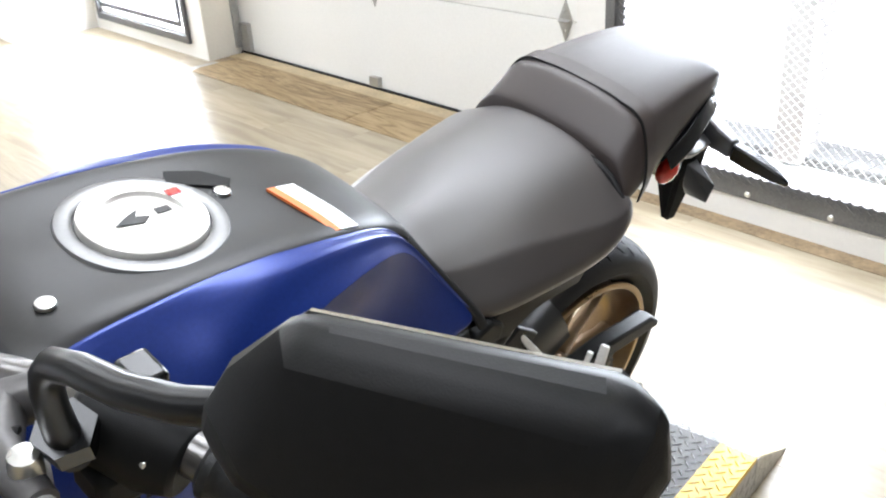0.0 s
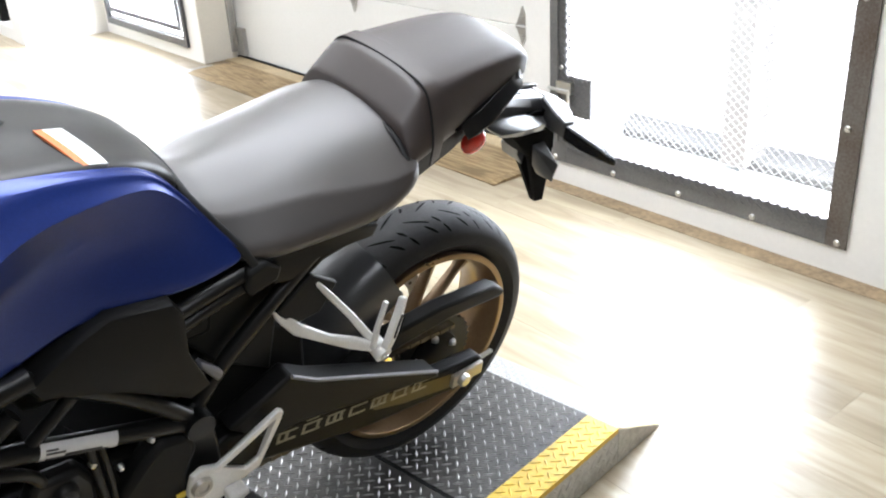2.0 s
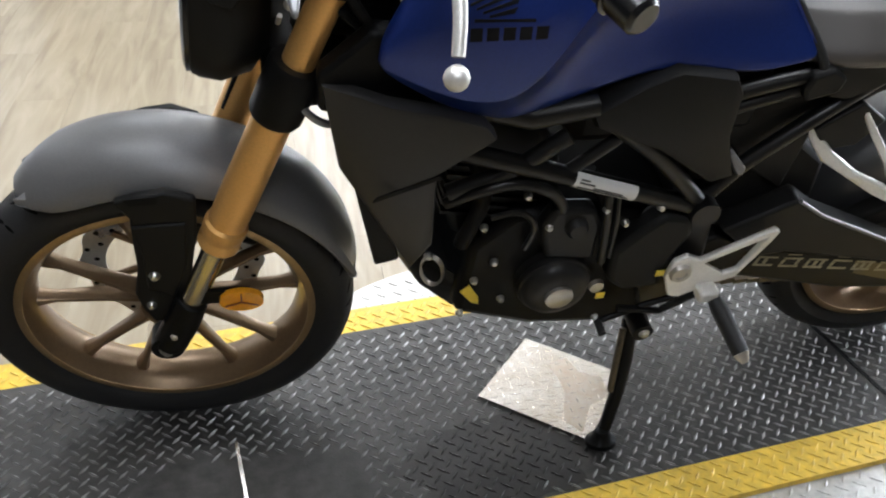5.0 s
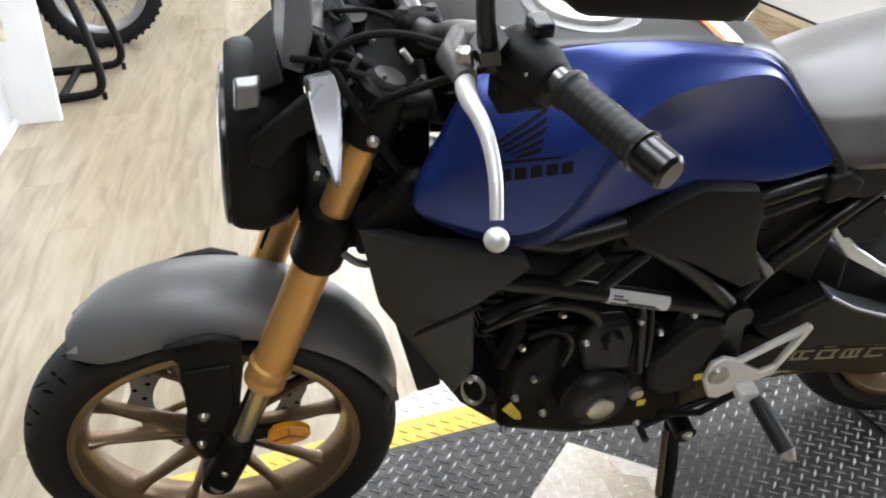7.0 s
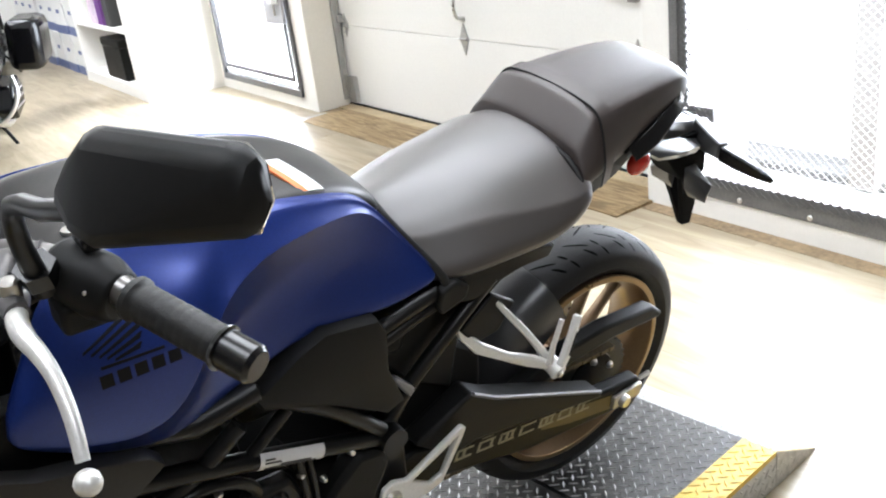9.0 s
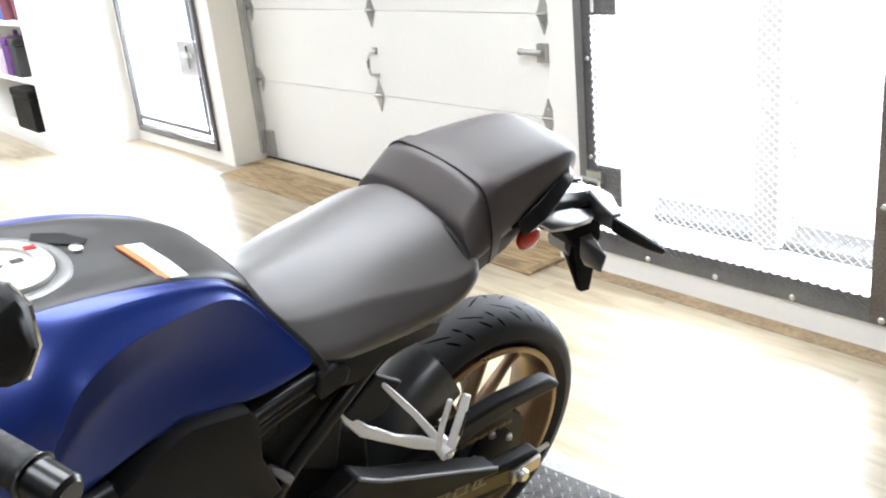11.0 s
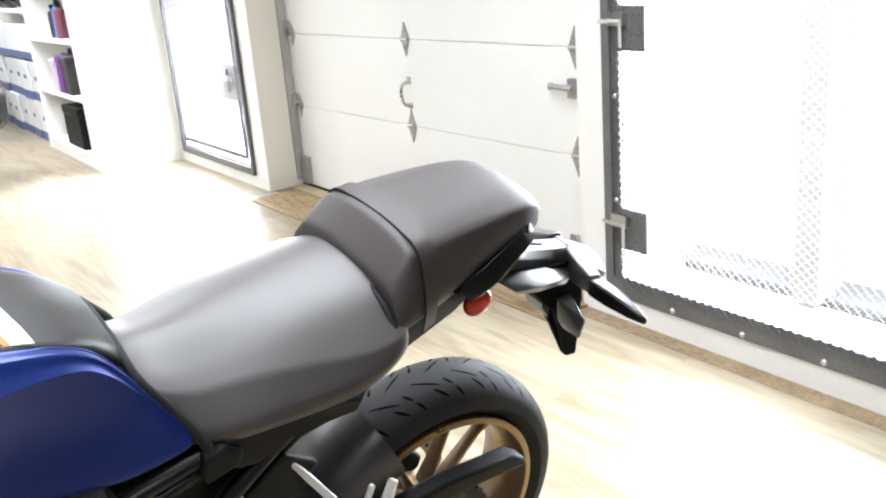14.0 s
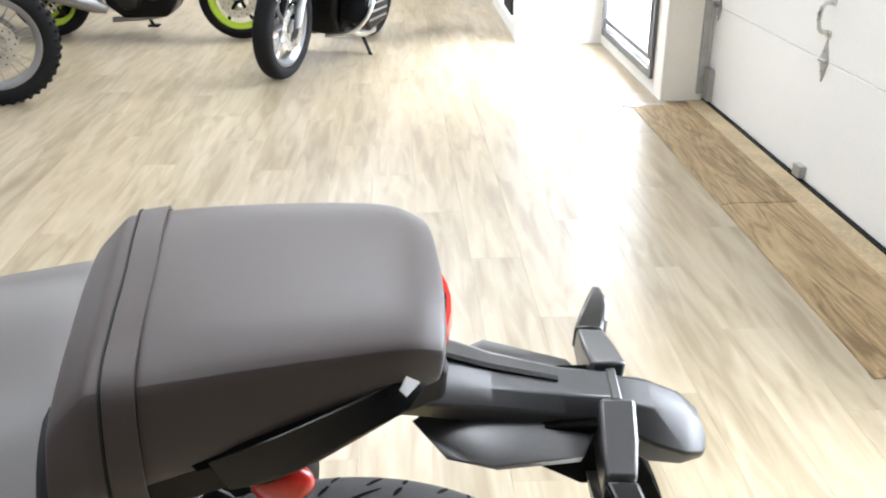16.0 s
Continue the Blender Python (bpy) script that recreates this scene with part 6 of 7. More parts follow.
    part("cover_flange", moved(lathe([(0.070, -0.004), (0.078, -0.003), (0.080, 0.004), (0.070, 0.006)], 48, closed=True), em), ENGINE, en)
    part("cover_ring", moved(lathe([(0.0535, -0.031), (0.0560, -0.029), (0.0575, -0.022), (0.0560, -0.019)], 48, closed=True), em), ENGCOV, en)
    part("hose", tube([(-0.965, -0.14, 0.60), (-0.93, -0.158, 0.635), (-0.87, -0.158, 0.648), (-0.80, -0.150, 0.600), (-0.79, -0.14, 0.52)], 0.0085, 10, None, 2), FRAME, en, "black coolant hose")
    part("hose", tube([(-0.90, -0.145, 0.57), (-0.86, -0.150, 0.585), (-0.83, -0.150, 0.55), (-0.84, -0.145, 0.50)], 0.005, 8, None, 2), FRAME, en)
    part("hose", tube([(-0.735, -0.15, 0.60), (-0.73, -0.16, 0.54), (-0.722, -0.16, 0.47)], 0.006, 10, None, 2), FRAME, en)
    part("hose", tube([(-0.72, -0.15, 0.60), (-0.715, -0.16, 0.54), (-0.712, -0.16, 0.48)], 0.004, 10, None, 2), FRAME, en)
    part("hose", tube([(-0.76, -0.12, 0.62), (-0.72, -0.135, 0.56), (-0.70, -0.135, 0.48)], 0.011, 12, None, 2), BLACK, en)
    part("hose", tube([(-0.94, -0.10, 0.68), (-0.90, -0.125, 0.60), (-0.93, -0.125, 0.5)], 0.012, 12, None, 2), BLACK, en)
    part("throttle_body", rod((-0.83, -0.05, 0.74), (-0.72, -0.05, 0.70), 0.045, 20), ENGINE, en)
    part("air_box", box((-0.80, -0.115, 0.66), (-0.52, 0.115, 0.80)), PLASTIC, t, "", 0.02)
    # belly pan
    rings = []
    for u, lo, hi, hw in ((-0.995, 0.375, 0.43, 0.05), (-0.97, 0.340, 0.445, 0.085), (-0.92, 0.305, 0.41, 0.11), (-0.82, 0.275, 0.335, 0.118), (-0.70, 0.25, 0.30, 0.115), (-0.635, 0.252, 0.295, 0.10)):
        rings.append(mirror_ring([(u, 0, hi - 0.02), (u, -hw * 0.8, hi - 0.01), (u, -hw, hi), (u, -hw - 0.004, hi - 0.02), (u, -hw * 0.85, lo + 0.02), (u, -hw * 0.5, lo), (u, 0, lo - 0.003)]))
    part("belly_pan", loft(rings), PLASTIC, t, "matte black belly pan", 0.002)
    part("pan_ring", moved(lathe([(0.026, -0.004), (0.03, -0.006), (0.033, 0.0), (0.03, 0.004)], 32), at(-0.962, -0.108, 0.43) @ Matrix.Rotation(radians(-35), 4, "Z") @ Matrix.Diagonal((0.6, 1, 1, 1))), CAPMAT, t)
    part("warning_tag", plate([(-0.925, 0.412), (-0.912, 0.425), (-0.895, 0.395), (-0.893, 0.38), (-0.905, 0.385)], 1, -0.142, 0.003), YELLOW_PAINT, t)
    # exhaust on the far side
    part("exhaust_pipe", tube([(-0.93, 0.05, 0.62), (-1.0, 0.06, 0.56), (-0.99, 0.09, 0.40), (-0.88, 0.12, 0.30), (-0.62, 0.14, 0.30), (-0.48, 0.15, 0.34)], 0.021, 16, None, 2), mat_slider, t, "steel exhaust pipe")
    part("silencer", tube([(-0.50, 0.15, 0.33), (-0.45, 0.155, 0.35), (-0.20, 0.165, 0.45), (-0.06, 0.17, 0.51), (-0.05, 0.17, 0.515)], [0.03, 0.055, 0.06, 0.052, 0.03], 20), ENGINE, t, "black silencer")

    # swingarm, chain, guards
    sw = new("swingarm")
    sw.parent = t
    for s in (-1, 1):
        bm = plate([(-0.56, 0.46), (-0.52, 0.475), (-0.40, 0.428), (-0.23, 0.388), (-0.08, 0.350), (0.045, 0.334), (0.066, 0.31), (0.06, 0.285), (0.01, 0.268), (-0.245, 0.308), (-0.436, 0.366), (-0.56, 0.40)], 1, -0.138, 0.03)
        part("arm", bm if s < 0 else mirrored(bm), ENGINE, sw, "black swingarm beam", 0.006)
    bm = bmesh.new()
    def stroke(u, w, du, dw):
        plate([(u, w), (u + du, w - du * 0.18), (u + du + dw * 0.25, w - du * 0.18 + dw), (u + dw * 0.25, w + dw)], 1, -0.1393, 0.0008, bm)
    for k in range(7):
        u0, w0 = -0.436 + k * 0.050, 0.396 - k * 0.0100
        stroke(u0, w0, 0.038, 0.0042)
        stroke(u0 + 0.0045, w0 + 0.018, 0.038, 0.0036)
        stroke(u0 + 0.001, w0 + 0.0055, 0.006, 0.011)
        if k % 2 == 0:
            stroke(u0 + 0.016, w0 + 0.003, 0.007, 0.011)
        if k % 3:
            stroke(u0 + 0.030, w0 + 0.0005, 0.006, 0.012)
        if k in (1, 3, 4):
            stroke(u0 + 0.010, w0 + 0.0265, 0.026, 0.0022)
    part("decal_panel", plate([(-0.235, 0.378), (-0.022, 0.322), (-0.012, 0.284), (-0.15, 0.318), (-0.225, 0.345)], 1, -0.1387, 0.0012), mat("olive_gold_decal", (0.085, 0.062, 0.016), 0.42, 0.2, 0.2, 20, 200), sw, "olive gold decal panel")
    part("decal_bar", bm, mat_decal, sw, "pale gold block decal", kind="stuff")
    part("axle_nut", moved(lathe([(0, -0.02), (0.011, -0.019), (0.014, -0.015), (0.014, -0.006), (0.018, -0.004), (0.018, 0)], 6 * 3), at(-0.005, -0.14, 0.306)), STEEL, sw, "bright axle nut")
    part("adjuster", box((-0.03, -0.148, 0.292), (0.05, -0.138, 0.322)), CAPMAT, sw, "", 0.002)
    part("adjuster_bolt", rod((0.05, -0.13, 0.315), (0.09, -0.13, 0.317), 0.005, 8), STEEL, sw)
    part("swingarm_cover", loft([[(u, v, w) for u, w in ((-0.53, 0.50), (-0.42, 0.553), (-0.37, 0.517), (-0.09, 0.378), (-0.075, 0.355), (-0.26, 0.40), (-0.40, 0.435), (-0.45, 0.43))] for v in (-0.152, -0.11)]), PLASTIC, t, "matte black chain cover", 0.006)
    # Pale rod along the black cover's upper edge, a painted highlight.
    part("cover_edge_highlight", tube([(-0.42, -0.153, 0.552), (-0.37, -0.153, 0.517), (-0.09, -0.153, 0.378)], 0.0035, 8), mat_fin2, t)
    part("chain_guard", loft([[(u, v, w) for u, w in ((-0.28, 0.436), (-0.20, 0.478), (-0.05, 0.486), (0.085, 0.473), (0.118, 0.450), (0.116, 0.437), (-0.02, 0.447), (-0.17, 0.436), (-0.27, 0.418))] for v in (-0.112, -0.078)]), PLASTIC, t, "matte black chain guard", 0.006)
    part("hugger", hugger(), TAIL, t, "matte black rear hugger", 0.0)
    ch = bmesh.new()
    L = 0.0127
    top = [(-0.60 + i * L, 0.435 - (i * L) * 0.055) for i in range(48)]
    bot = [(-0.60 + i * L, 0.325 - (i * L) * 0.19 * 0.55) for i in range(48)]
    for i, (u, w) in enumerate(top + bot):
        box((u - 0.0058, -0.098 if i % 2 else -0.0965, w - 0.0045), (u + 0.0058, -0.082 if i % 2 else -0.0835, w + 0.0045), ch)
    part("chain", ch, CHAIN, t, "oily drive chain", kind="stuff")
    part("rear_inner_guard", loft([[(u, v, w) for u, w in ((-0.60, 0.36), (-0.60, 0.62), (-0.44, 0.64), (-0.36, 0.58), (-0.345, 0.44), (-0.42, 0.37))] for v in (-0.10, 0.10)]), BLACK, t, "black inner guard", 0.01)
    part("shock", tube([(-0.50, 0, 0.42), (-0.40, 0, 0.72)], 0.03, 16), ENGINE, t)

    # footrests
    fp = new("footrest_bracket")
    fp.parent = t
    outer = [(-0.612, 0.43), (-0.605, 0.465), (-0.585, 0.474), (-0.56, 0.462), (-0.454, 0.516), (-0.446, 0.51), (-0.452, 0.49), (-0.488, 0.412), (-0.53, 0.402), (-0.56, 0.372), (-0.594, 0.385)]
    hole = [(-0.553, 0.453), (-0.463, 0.498), (-0.489, 0.431), (-0.512, 0.424)]
    for s in (-1, 1):
        bm = ring_plate(outer, hole, -0.172, 0.01)
        part("heel_guard", bm if s < 0 else mirrored(bm), CAST, fp, "silver cast heel guard with a triangular hole", 0.0025)
        part("guard_boss", moved(lathe([(0, -0.004), (0.009, -0.004), (0.010, -0.007), (0.015, -0.007), (0.0175, -0.004), (0.018, 0.008)], 24), at(-0.59, -0.172 if s < 0 else 0.172, 0.44) @ Matrix.Diagonal((1, -s, 1, 1))), CAPMAT, fp)
        part("foot_peg", tube([(-0.526, s * 0.195, 0.392), (-0.522, s * 0.212, 0.386), (-0.506, s * 0.276, 0.357)], [0.011, 0.0145, 0.0138], 16), GRIP, fp, "ribbed black rubber foot peg")
        part("peg_tip", tube([(-0.506, s * 0.276, 0.357), (-0.502, s * 0.290, 0.350)], [0.0135, 0.006], 16), CAPMAT, fp)
        part("peg_mount", box((-0.555, s * 0.185 - 0.013, 0.388), (-0.522, s * 0.185 + 0.013, 0.412)), CAST, fp, "", 0.006)
        part("shift_rod" if s < 0 else "brake_pedal", tube([(-0.695, s * 0.165, 0.332), (-0.62, s * 0.165, 0.362), (-0.54, s * 0.17, 0.390)], 0.0055, 10), ENGINE, fp)
        part("pedal_tip", rod((-0.697, s * 0.160, 0.333), (-0.697, s * 0.190, 0.330), 0.0062, 12), GRIP, fp)
        # passenger hanger: two converging arms and a folded peg
        hg = new("pillion_hanger")
        hg.parent = t
        v = s * 0.165
        A, B, Cc = (-0.432, s * 0.125, 0.672), (-0.37, s * 0.122, 0.703), (-0.282, s * 0.19, 0.568)
        face_out = Vector((0.15, s, -0.35)).normalized()
        V = lambda u, v, w: Vector((u, s * v, w))
        part("upper_arm", flat_bar([B, V(-0.345, 0.138, 0.668), V(-0.318, 0.160, 0.630), V(-0.290, 0.185, 0.582)], [0.007, 0.011, 0.012, 0.015], 0.009, face_out), CAST, hg, "silver cast hanger arm", 0.0015)
        part("lower_arm", flat_bar([V(-0.434, 0.116, 0.676), V(-0.423, 0.122, 0.652), V(-0.400, 0.135, 0.624), V(-0.360, 0.158, 0.603), V(-0.325, 0.177, 0.590), V(-0.288, 0.190, 0.572)], [0.009, 0.017, 0.021, 0.016, 0.024, 0.016], 0.010, face_out), CAST, hg, "silver cast hanger arm", 0.0015)
        part("joint", rod(V(-0.283, 0.176, 0.573), V(-0.283, 0.206, 0.563), 0.0145, 18), CAST, hg)
        part("pivot_pin", rod(V(-0.283, 0.205, 0.564), V(-0.283, 0.211, 0.562), 0.006, 12), CAPMAT, hg)
        peg = part("folded_peg", flat_bar([V(-0.284, 0.202, 0.556), V(-0.270, 0.202, 0.590), V(-0.256, 0.198, 0.625), V(-0.243, 0.192, 0.656)], [0.016, 0.021, 0.019, 0.010], 0.013, face_out), CAST, hg, "folded silver pillion peg", 0.003)
        part("peg_slot", flat_bar([V(-0.268, 0.2095, 0.596), V(-0.253, 0.205, 0.634)], [0.005, 0.003], 0.002, face_out), BLACK, peg)
        part("peg_fork", flat_bar([V(-0.297, 0.194, 0.578), V(-0.291, 0.192, 0.615), V(-0.276, 0.189, 0.660)], [0.011, 0.009, 0.008], 0.008, face_out), CAST, hg, "", 0.0015)
        bm = plate([(-0.435, 0.67), (-0.375, 0.715), (-0.325, 0.68), (-0.355, 0.635), (-0.405, 0.63)], 1, -0.13, 0.012)
        part("hanger_pad", bm if s < 0 else mirrored(bm), PLASTIC, hg, "", 0.003)

    # side stand, down
    ss = new("side_stand")
    ss.parent = t
    inv = BIKE.inverted()
    foot = inv @ Vector((-0.637, -0.163, 0.014))
    topp = Vector((-0.61, -0.125, 0.275))
    part("leg", tube([topp, topp.lerp(foot, 0.45) + Vector((0.012, 0, 0)), foot], [0.014, 0.0125, 0.011], 14, None, 1), ENGINE, ss, "black side stand leg")
    part("spring", tube([topp + Vector((-0.015, -0.012, -0.01)), topp.lerp(foot, 0.55) + Vector((-0.012, -0.012, 0))], 0.006, 10), CHAIN, ss)
    part("pivot", rod((-0.605, -0.165, 0.282), (-0.605, -0.12, 0.282), 0.018, 18), ENGINE, ss)
    hex_bolt(ss, (-0.603, -0.166, 0.282), 0.009)
    pad = lathe([(0, -0.008), (0.022, -0.008), (0.026, -0.004), (0.025, 0.004), (0.018, 0.010), (0.012, 0.024), (0, 0.026)], 20)
    part("foot", moved(pad, inv @ Matrix.Translation((-0.639, -0.167, 0.010)) @ Matrix.Rotation(radians(90), 4, "X") @ Matrix.Diagonal((1.1, 1, 0.9, 1))), ENGINE, ss, "black stand foot", 0.001)
    return t


def badge(panel):
    """Wing strokes and a row of bars laid on the tank's flank."""
    deps = bpy.context.evaluated_depsgraph_get()
    skin = BVHTree.FromObject(panel, deps)
    bm = bmesh.new()
    def on(u, w, lift):
        hit = skin.ray_cast(Vector((u, -0.4, w)), Vector((0, 1, 0)))[0]
        return Vector((u, (hit.y if hit else -0.19) - lift, w))
    def strip(low, top, n=6):
        """A thin raised stroke between two edges, each from its start to its end."""
        rings = []
        for i in range(n + 1):
            f = i / n
            a, b = ((e[0][0] + (e[1][0] - e[0][0]) * f, e[0][1] + (e[1][1] - e[0][1]) * f) for e in (low, top))
            rings.append([on(*a, 0.0009), on(*b, 0.0009), on(*b, -0.0006), on(*a, -0.0006)])
        loft(rings, True, True, bm)
    for k in range(5):
        u0, w0 = -0.984 + 0.007 * k, 0.923 - 0.0035 * k
        u1, w1 = -0.913 - 0.003 * k, 0.958 - 0.0095 * k
        strip(((u0, w0), (u1 - 0.004, w1 - 0.0062)), ((u0, w0 + 0.0022), (u1, w1)))
    strip(((-0.972, 0.9045), (-0.905, 0.9055)), ((-0.972, 0.9075), (-0.905, 0.9085)))
    for k in range(5):
        u0, w0 = -0.976 + k * 0.0182, 0.8835 + 0.0006 * k
        strip(((u0, w0), (u0 + 0.0135, w0 + 0.0005)), ((u0, w0 + 0.0145), (u0 + 0.0135, w0 + 0.015)), 2)
    return bm


def hugger():
    """A guard close over the rear tyre's front."""
    rings = []
    C = Vector((-0.008, 0.015, 0.302))
    for i in range(11):
        a = radians(118 + (188 - 118) * i / 10)
        R, hw = 0.325, 0.085
        sec = [(-1.0, -0.085), (-1.0, -0.05), (-0.88, -0.015), (-0.55, 0.006), (0, 0.012), (0.55, 0.006), (0.88, -0.015), (1.0, -0.05), (1.0, -0.085)]
        o = [(x * hw, R + d) for x, d in sec]
        inner = [(x * 0.96, r - 0.004) for x, r in o[::-1]]
        rings.append([C + Vector((r * math.cos(a), y, r * math.sin(a))) for y, r in o + inner])
    return loft(rings)


def ring_plate(outer, hole, v, th):
    """A flat casting with one hole."""
    bm = bmesh.new()
    for vv in (v, v + th):
        o = [bm.verts.new((u, vv, w)) for u, w in outer]
        h = [bm.verts.new((u, vv, w)) for u, w in hole]
        e = [bm.edges.new((a, b)) for r in (o, h) for a, b in zip(r, r[1:] + r[:1])]
        bmesh.ops.triangle_fill(bm, use_beauty=True, edges=e)
    bm.verts.ensure_lookup_table()
    n, k = len(outer), len(hole)
    for base, cnt in ((0, n), (n, k)):
        for i in range(cnt):
            j = (i + 1) % cnt
            bm.faces.new((bm.verts[base + i], bm.verts[base + j], bm.verts[n + k + base + j], bm.verts[n + k + base + i]))
    bmesh.ops.recalc_face_normals(bm, faces=bm.faces)
    return bm


mat_amber_dark = mat("dark_amber_moulding", (0.22, 0.05, 0.004), 0.3)
mat_cap = mat("bright_brushed_cap", (0.74, 0.72, 0.68), 0.42, 0.55, 0.06, 14, 250, 0.1, 500)
mat_bar = mat("dark_anodised_bar", (0.16, 0.155, 0.15), 0.3, 0.9, 0.1)
mat_perch = mat("dull_grey_casting", (0.10, 0.096, 0.094), 0.42, 0.5, 0.25, 20, 200)
mat_ring = mat("satin_grey_bezel", (0.2, 0.2, 0.2), 0.35, 0.6, 0.1, 10, 200)
mat_slider = mat("brushed_chrome", (0.55, 0.52, 0.45), 0.25, 1.0, 0.1)
mat_fin = mat("pale_silver_paint", (0.24, 0.24, 0.25), 0.3, 0.4, 0.08)
mat_fin2 = mat("smoke_grey_plastic", (0.2, 0.2, 0.215), 0.35, 0.1, 0.1)
mat_mirror = mat("matte_mirror_shell", (0.008, 0.008, 0.0078), 0.5, 0, 0.15, 8, 200, 0.08, 1200, spec=0.22)
mat_glass = mat("mirror_silver", (0.85, 0.85, 0.85), 0.03, 1.0, 0.02)
mat_decal = mat("gold_grey_decal", (0.26, 0.24, 0.17), 0.5, 0.1, 0.3)
motorcycle()

# ---- the rest of the showroom ----
DARKTYRE = mat("dull_tyre_rubber", (0.010, 0.010, 0.0105), 0.75, 0, 0.25, 9, 200, 0.2, 700, spec=0.15)
LIME = mat("lime_rim_paint", (0.45, 0.62, 0.04), 0.4, 0.1, 0.1)
LIMEBODY = mat("lime_body_paint", (0.16, 0.42, 0.03), 0.3, 0.1, 0.1, coat=0.5)
BLACKGLOSS = mat("black_body_paint", (0.003, 0.003, 0.0035), 0.2, 0, 0.1, spec=0.25)
SILVERRIM = mat("silver_rim", (0.33, 0.33, 0.34), 0.34, 0.9, 0.1)
WHITEPLASTIC = mat("white_plastic", (0.75, 0.75, 0.74), 0.4, 0, 0.05)
CAMO = mat("mottled_green_plastic", (0.12, 0.16, 0.05), 0.5, 0, 0.9, 18, 60)


def show_bike(m, label, rim, body, wheel_r=0.30, tyre=0.055, knobby=False, full=False, spoked=False, fork_mat=None, exhaust=True):
    """A parked motorcycle farther off: its front points to minus u."""
    t = thing("parked_motorcycle", m, label, "motorcycle", "parked motorcycles")
    wb = 1.42
    fork_mat = fork_mat or SILVERRIM
    for u, nm in ((0, "rear_wheel"), (-wb, "front_wheel")):
        R = wheel_r
        w = new(nm)
        w.parent, w.matrix_local = t, Matrix.Translation((u, 0, R))
        half = tyre * (1.25 if u == 0 else 1.0)
        rr = R * 0.73
        part("tyre", lathe(tyre_profile(R, half, rr), 56), DARKTYRE, w, "black knobby tyre" if knobby else "black tyre")
        if knobby:
            bm = bmesh.new()
            for k in range(44):
                a = 2 * math.pi * k / 44
                for y in ((-0.6, 0.0, 0.6) if k % 2 else (-0.85, -0.3, 0.3, 0.85)):
                    rad = R - 0.002 - 0.025 * abs(y) ** 2
                    box((-0.006, -0.009, -0.009), (0.010, 0.009, 0.009), bm)
                    bmesh.ops.transform(bm, matrix=Matrix.Rotation(-a, 4, "Y") @ Matrix.Translation((rad, y * half, 0)), verts=bm.verts[-8:])
            part("knob", bm, DARKTYRE, w, kind="stuff")
        part("rim", lathe([(rr + 0.004, half * 0.7), (rr - 0.012, half * 0.66), (rr - 0.024, 0.012), (rr - 0.024, -0.012), (rr - 0.012, -half * 0.66), (rr + 0.004, -half * 0.7), (rr - 0.006, -half * 0.72), (rr - 0.034, -0.014), (rr - 0.034, 0.014), (rr - 0.006, half * 0.72)], 48, closed=True), ENGINE if full and not u else rim, w)
        web = ENGINE if rim is LIME or (full and not u) else rim
        if spoked:
            bm = bmesh.new()
            for k in range(28):
                a = 2 * math.pi * k / 28
                b = a + (0.35 if k % 4 < 2 else -0.35)
                rod((0.035 * math.cos(a), 0.025 if k % 2 else -0.025, 0.035 * math.sin(a)), ((rr - 0.025) * math.cos(b), 0, (rr - 0.025) * math.sin(b)), 0.002, 5, bm)
            part("wire_spoke", bm, SILVERRIM, w, kind="stuff")
        else:
            for k in range(6):
                a = 2 * math.pi * k / 6
                part("spoke", tube([(0.03 * math.cos(a), 0, 0.03 * math.sin(a)), (rr * 0.55 * math.cos(a + 0.1), 0, rr * 0.55 * math.sin(a + 0.1)), ((rr - 0.02) * math.cos(a), 0, (rr - 0.02) * math.sin(a))], [0.016, 0.01, 0.013], 8), web, w)
        part("hub", rod((0, -0.05, 0), (0, 0.05, 0), 0.035, 16), web, w)
        for s in ((-1, 1) if u else (1,)):
            disc("brake_disc", w, at(0, s * 0.062, 0), 0.14 if u else 0.11, 0.085, STEEL, 24)
    R = wheel_r
    for s in (-1, 1):
        v = s * 0.09
        part("fork_tube", tube([(-wb + 0.0, v, R), (-wb + 0.03, v, R + 0.09), (-wb + 0.27, v, R + 0.62)], [0.024, 0.027, 0.027], 14), fork_mat, t, "fork leg")
        part("handlebar_half", tube([(-wb + 0.28, s * 0.04, R + 0.68), (-wb + 0.30, s * 0.2, R + 0.75), (-wb + 0.40, s * 0.38, R + 0.74)], 0.012, 10, None, 1), ENGINE, t)
        part("caliper", box((-wb + 0.03, s * 0.055 - 0.02, R + 0.04), (-wb + 0.11, s * 0.055 + 0.03, R + 0.14)), ENGINE, t, "", 0.01)
    rings = []
    for k in range(13):
        a = radians(20 + 120 * k / 12)
        q = R + (0.02 if not knobby else 0.13)
        hw = tyre + 0.012
        rings.append([Vector((-wb + (q + d) * math.cos(a), y, R + (q + d) * math.sin(a))) for y, d in ((-hw, -0.04), (-hw * 0.7, 0.0), (0, 0.008), (hw * 0.7, 0), (hw, -0.04), (hw * 0.66, -0.004), (0, 0.003), (-hw * 0.66, -0.004))])
    part("front_fender", loft(rings), body, t, "front mudguard")
    part("engine_block", loft([[(u, v, w) for u, w in ((-1.0, 0.30), (-0.96, 0.55), (-0.80, 0.66), (-0.58, 0.56), (-0.45, 0.44), (-0.48, 0.26), (-0.60, 0.17), (-0.92, 0.18))] for v in (-0.15, 0.15)]), ENGINE, t, "dark engine", 0.03)
